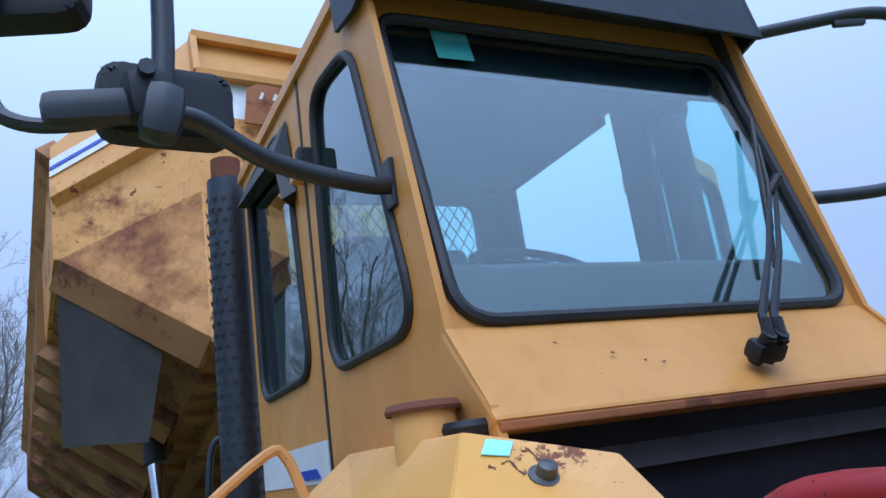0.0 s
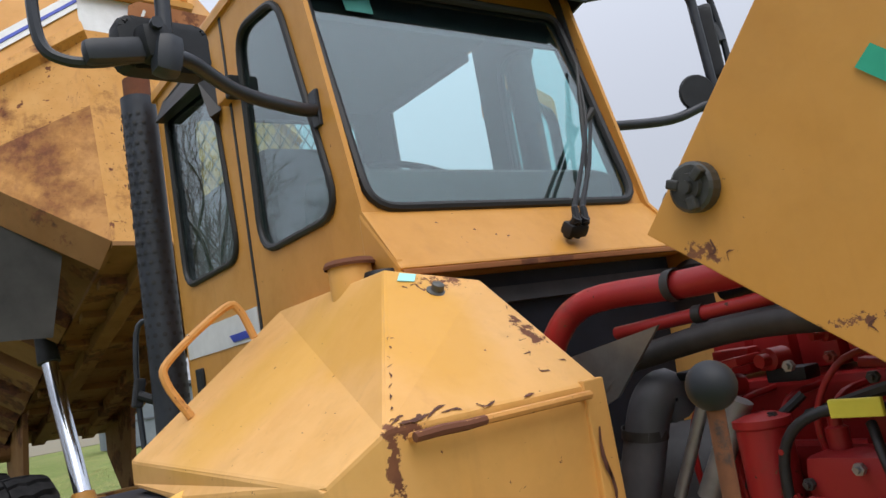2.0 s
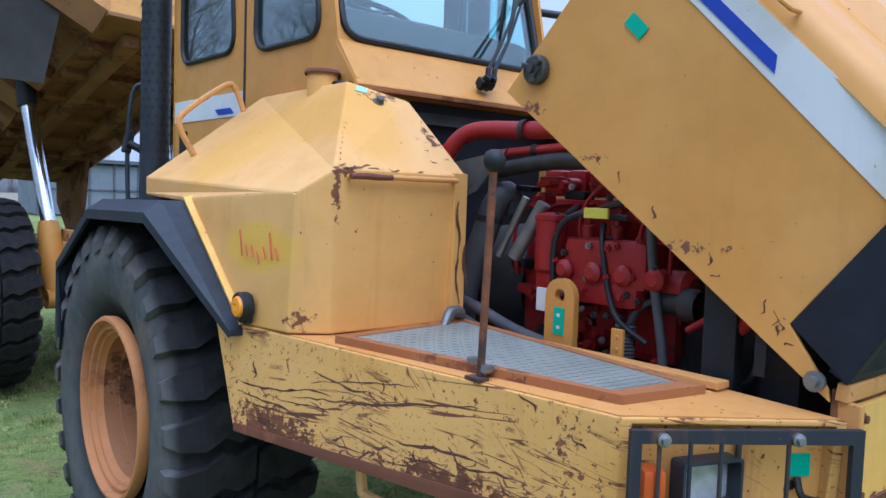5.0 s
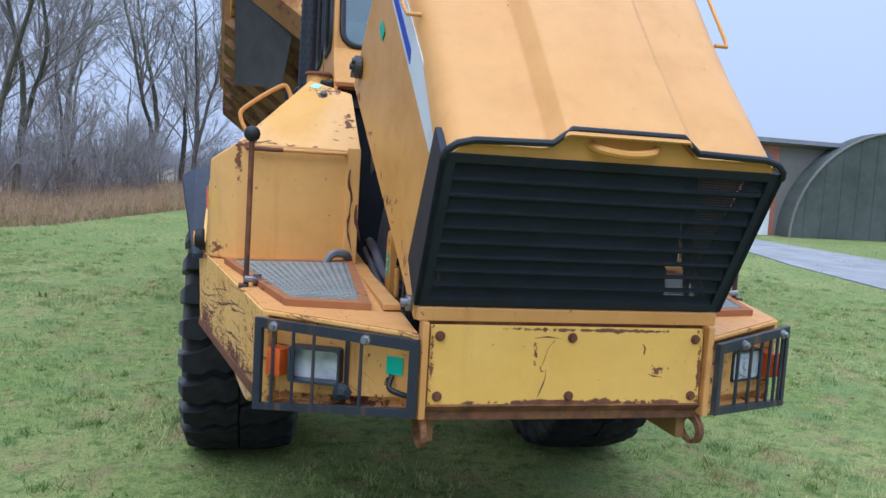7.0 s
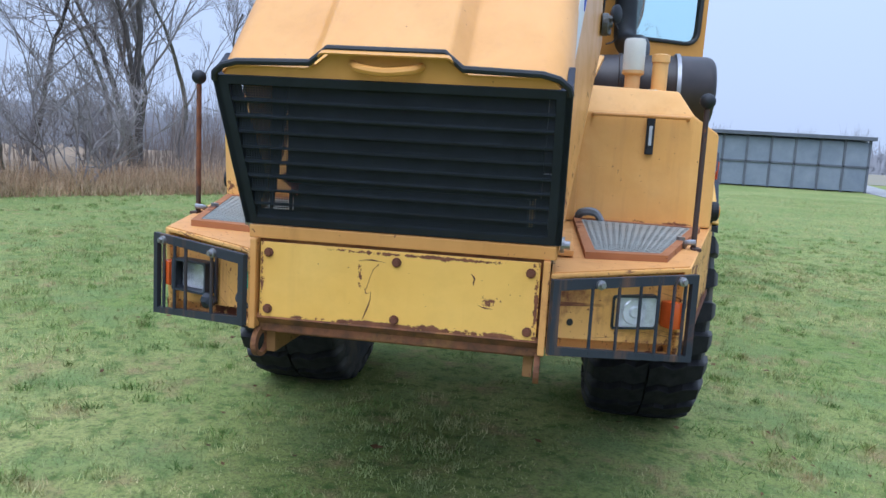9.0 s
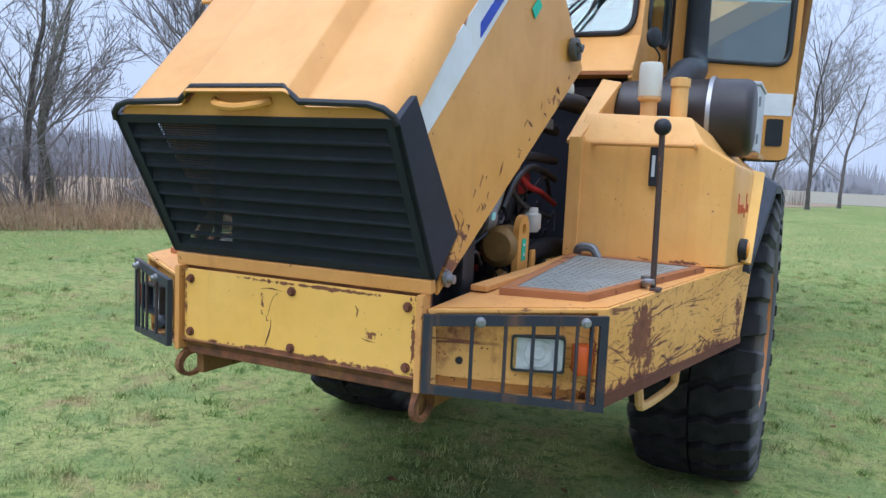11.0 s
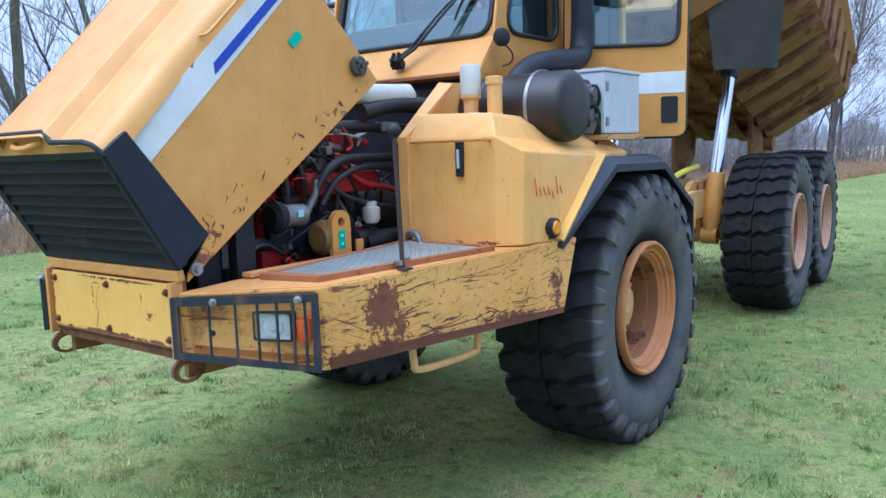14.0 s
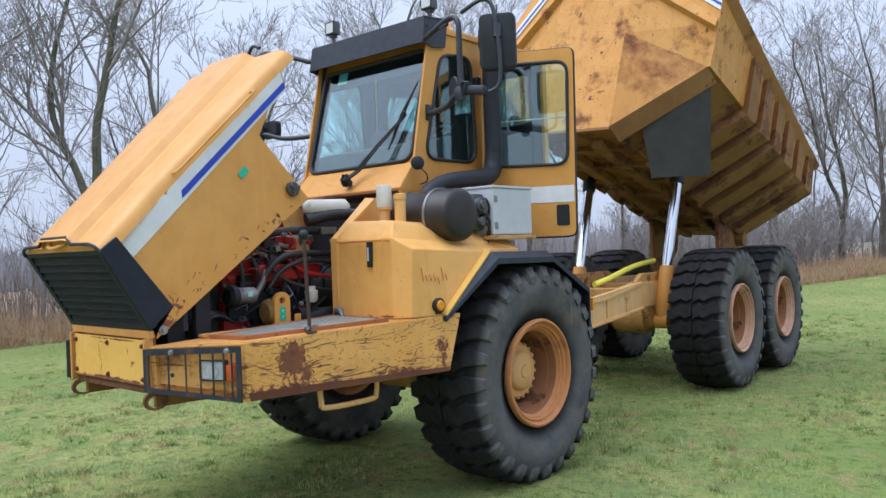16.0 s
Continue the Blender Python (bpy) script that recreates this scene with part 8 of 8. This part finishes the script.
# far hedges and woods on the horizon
# pale blue-grey: the distance haze is put into the base colour
M_FAR = soil_mat("haze_tinted_far_wood", (0.30, 0.30, 0.325), (0.34, 0.34, 0.365), 0.1)
M_FIELD = soil_mat("far_field", (0.22, 0.185, 0.12), (0.20, 0.185, 0.13), 0.1)
verts, faces = [], []
r = np.random.RandomState(41)
for k in range(2600):
    far = k < 1500
    a = radians(r.uniform(-110, 60) if far else r.uniform(-112, -14))
    d = r.uniform(150, 260) if far else r.uniform(48, 100)
    x, y = d * math.sin(a), d * math.cos(a)
    h, w = r.uniform(2.5, 7.5) if far else r.uniform(1.5, 4.5), r.uniform(1.5, 4)
    for j in range(26):
        b = len(verts)
        o, lean, cz = r.normal(0, w * 0.5), r.normal(0, 0.8), h * r.uniform(0.35, 1.0)
        cx, cy = x + o * math.cos(a), y - o * math.sin(a)
        s = r.uniform(0.10, 0.32) if far else r.uniform(0.02, 0.07)
        ex, ey = math.cos(a) * s, -math.sin(a) * s
        verts += [(cx - ex, cy - ey, 0), (cx + ex, cy + ey, 0), (cx + lean * math.cos(a), cy - lean * math.sin(a), cz)]
        faces.append((b, b + 1, b + 2))
# single trees in the same haze tint that stand above the hedge
for x, y, h in ((28, 150, 8.5), (37, 158, 7.0), (43, 150, 8.8), (53, 152, 9.5), (62, 150, 8.0), (20, 156, 7.5)):
    for j in range(230):
        b = len(verts)
        t = 1.57 + r.normal(0, 0.75)
        ln = h * (0.62 - 0.10 * abs(t - 1.57)) * r.uniform(0.35, 1.0)
        o = r.normal(0, 0.12) * h
        cx, cz = x + o, h * r.uniform(0.28, 0.45)
        s = r.uniform(0.03, 0.09)
        verts += [(cx - s, y, cz), (cx + s, y, cz), (cx + ln * math.cos(t), y + r.normal(0, 1), cz + ln * math.sin(t))]
        faces.append((b, b + 1, b + 2))
    b = len(verts)
    verts += [(x - 0.3, y, 0), (x + 0.3, y, 0), (x, y, 0.6 * h)]
    faces.append((b, b + 1, b + 2))
quick_mesh("far_wood", verts, faces, M_FAR, "far hedges and bare woods on the horizon, haze tinted into their colour", "far woods")
bm = B()
slab(bm, [(-200, 72, 0.02), (300, 60, 0.02), (500, 400, 0.02), (-400, 400, 0.02)], 0.02)
tagged(part("far_field", bm, M_FIELD, None), "pale stubble field beyond the meadow", "field", kind="structure")
bm = B()
slab(bm, [(10.0, 3.0, 0.012), (16.5, 3.0, 0.012), (17.0, 18.4, 0.012), (17.8, 27, 0.012), (19.0, 42, 0.012), (26, 70, 0.012), (22, 70, 0.012), (16.6, 38, 0.012), (14.0, 21, 0.012), (12.0, 15.0, 0.012), (11.0, 10.6, 0.012)], 0.03)
tagged(part("farm_road", bm, M_ROAD, None), "pale wet concrete farm road", "road", kind="structure")

# grey panelled shed
M_SHED = soil_mat("grey_shed_panel", (0.17, 0.20, 0.24), (0.23, 0.26, 0.30), 0.7)
# frame lifted towards the panels' tone: haze put into its colour
M_SHEDF = plain("grey_shed_frame", (0.10, 0.11, 0.13), 0.2, 0.6)
shed = empty("shed", "low grey panelled metal shed with flat roof", "shed", (14, 46, 0))


def shed_part(name, bm, mat, label=""):
    return part(name, bm, mat, shed, label, m=Matrix.Translation((-14, -46, 0)))


for i in range(7):
    for j in range(2):
        bm = B()
        box(bm, (9.0 + 1.35 * i, 46.0, 0.75 + 1.45 * j), (1.28, 0.06, 1.36), bev=0.01)
        shed_part("wall_panel", bm, M_SHED)
for i in range(8):
    bm = B()
    box(bm, (8.32 + 1.35 * i, 45.97, 1.5), (0.12, 0.12, 3.0))
    shed_part("post", bm, M_SHEDF)
bm = B()
box(bm, (13.04, 45.96, 1.47), (9.5, 0.1, 0.1))
shed_part("rail", bm, M_SHEDF)
bm = B()
box(bm, (13.05, 48.4, 3.1), (9.95, 5.4, 0.22), bev=0.02)
shed_part("roof", bm, M_SHEDF)
bm = B()
box(bm, (13.04, 48.5, 1.5), (9.3, 4.6, 2.9))
shed_part("back_block", bm, M_SHED)

# red brick house and the arched shed beside it


def brick_mat():
    g = Graph("red_brick", 0.85)
    t = g.node("ShaderNodeTexBrick")
    t.inputs["Scale"].default_value = 3.0
    t.inputs["Color1"].default_value = (0.31, 0.10, 0.062, 1)
    t.inputs["Color2"].default_value = (0.37, 0.135, 0.085, 1)
    t.inputs["Mortar"].default_value = (0.36, 0.22, 0.17, 1)
    t.inputs["Mortar Size"].default_value = 0.012
    sep, com = g.node("ShaderNodeSeparateXYZ"), g.node("ShaderNodeCombineXYZ")
    g.put(g.co, sep.inputs[0])
    g.put(g.math("ADD", sep.outputs[0], sep.outputs[1]), com.inputs[0])
    g.put(sep.outputs[2], com.inputs[1])
    g.put(com.outputs[0], t.inputs["Vector"])
    return g.done(t.outputs["Color"], t.outputs["Fac"], 0.2, 0.01)


M_BRICK = brick_mat()
M_ROOF = plain("grey_roof_sheet", (0.16, 0.165, 0.175), 0.2, 0.7)
M_GABLE = soil_mat("grey_brown_sheet", (0.15, 0.14, 0.125), (0.19, 0.175, 0.155), 0.6)
M_WFRAME = plain("brown_grey_frame", (0.24, 0.19, 0.17), 0.2, 0.6)
M_SCREENW = soil_mat("weathered_boards", (0.12, 0.11, 0.105), (0.17, 0.16, 0.15), 1.5)
M_ARCH = soil_mat("dark_green_sheet", (0.05, 0.06, 0.05), (0.09, 0.10, 0.09), 0.5)
house = empty("brick_house", "low red brick house with grey sloping roof", "house", (16, 24, 0))
hm = Matrix.Translation((18.9, 28.0, 0)) @ pose(0, 0, 0, 0, 0, 4)
hp = Matrix.Translation((-16, -24, 0)) @ hm
GW = 6.0
bm = B()
solid(bm, [(0, 0, 0), (8, 0, 0), (8, GW, 0), (0, GW, 0), (0, 0, 3.9), (8, 0, 3.9), (8, GW, 2.6), (0, GW, 2.6)], [(0, 1, 5, 4), (1, 2, 6, 5), (2, 3, 7, 6), (3, 0, 4, 7), (4, 5, 6, 7), (0, 3, 2, 1)])
part("wall", bm, M_BRICK, house, "red brick wall", m=hp)
bm = B()
slab(bm, [(-0.35, -0.45, 4.22), (9, -0.45, 4.22), (9, GW + 0.6, 2.62), (-0.35, GW + 0.6, 2.62)], 0.20, 0.02)
part("roof", bm, M_ROOF, house, "grey lean-to roof", m=hp)
for y in (2.0, 4.2):
    bm = B()
    frame_ring(bm, [(-0.03, y + 0.45, 0.75), (-0.03, y - 0.45, 0.75), (-0.03, y - 0.45, 1.75), (-0.03, y + 0.45, 1.75)], [(-0.03, y + 0.37, 0.82), (-0.03, y - 0.37, 0.82), (-0.03, y - 0.37, 1.68), (-0.03, y + 0.37, 1.68)], 0.06)
    w = part("window", bm, M_WFRAME, house, "small window in a brown-grey frame", m=hp)
    bm = B()
    slab(bm, [(-0.012, y + 0.37, 0.82), (-0.012, y - 0.37, 0.82), (-0.012, y - 0.37, 1.68), (-0.012, y + 0.37, 1.68)], 0.01)
    part("window_pane", bm, M_PANE, w)
bm = B()
box(bm, (1.0, -0.03, 1.03), (0.98, 0.06, 2.06), bev=0.01)
dr = part("door", bm, M_WHITE, house, "white door with dark window", m=hp)
bm = B()
box(bm, (1.0, -0.07, 1.58), (0.72, 0.03, 0.55), bev=0.01)
dw = part("door_window", bm, M_DARK, dr)
bm = B()
box(bm, (1.0, -0.09, 1.50), (0.22, 0.012, 0.24), bev=0.004)
part("door_notice", bm, M_WHITE, dw)
bm = B()
box(bm, (0.5, -0.06, 2.65), (0.16, 0.10, 0.35), bev=0.02)
part("wall_lamp", bm, M_WHITE, house, "white wall lamp", m=hp)
bm = B()
solid(bm, [(1.78, -0.012, 0), (8, -0.012, 0), (8, -0.012, 3.88), (1.78, -0.012, 3.88), (1.78, 0.01, 0), (8, 0.01, 0), (8, 0.01, 3.88), (1.78, 0.01, 3.88)], [(0, 1, 2, 3), (4, 7, 6, 5), (0, 4, 5, 1), (1, 5, 6, 2), (2, 6, 7, 3), (3, 7, 4, 0)])
part("grey_gable_sheet", bm, M_GABLE, house, "grey-brown sheet gable", m=hp)
arch = empty("arched_shed", "dark grey-green arched sheet-metal shed", "shed", (20, 26, 0))
ap = Matrix.Translation((-20, -26, 0)) @ hm
ring = [(7.9 - 6.0 * math.cos(t), 4.9 * math.sin(t)) for t in [math.pi * k / 30 for k in range(31)]]
bm = B()
a = [bm.verts.new((x, -0.9, z)) for x, z in ring]
b = [bm.verts.new((x, -14.0, z)) for x, z in ring]
c = [bm.verts.new((x, -0.02, z)) for x, z in ring]
for i in range(30):
    bm.faces.new((c[i], c[i + 1], a[i + 1], a[i]))
bm.faces.new(a)
bm.faces.new(c[::-1])
bmesh.ops.delete(bm, geom=b, context="VERTS")
part("end_wall", bm, M_ARCH, arch, "dark sheet-metal end wall", False, ap)
for k in range(12):
    bm = B()
    x = 2.6 + 0.9 * k
    z = 4.9 * math.sqrt(max(0.02, 1 - ((x - 7.9) / 6.0) ** 2))
    box(bm, (x, -0.905, z / 2), (0.03, 0.03, z))
    part("sheet_rib", bm, M_ARCH, arch, "", False, ap)
bm = B()
tube(bm, [(x, -0.92, z) for x, z in ring], 0.055, 6)
part("arch_edge", bm, M_GABLE, arch, "thin grey-brown arch edging", True, ap)
# dark bins and a gate beside the house
gate = empty("gate_screen", "dark weathered wooden slat screen beside the brick house", "screen", (17.8, 35.0, 0))
gm = Matrix.Translation((-17.8, -35.0, 0))
for x, y in ((18.3, 34.2), (18.3, 35.8), (17.3, 35.8), (17.3, 34.2)):
    bm = B()
    box(bm, (x, y, 0.87), (0.09, 0.09, 1.74), bev=0.008)
    part("post", bm, M_SCREENW, gate, m=gm)
bm = B()
box(bm, (17.8, 35.0, 1.78), (1.2, 1.8, 0.08), bev=0.01)
part("top_board", bm, M_SCREENW, gate, m=gm)
for k in range(9):
    bm = B()
    box(bm, (18.3, 34.33 + 0.167 * k, 0.87), (0.025, 0.10, 1.7), bev=0.004)
    part("slat", bm, M_SCREENW, gate, m=gm)
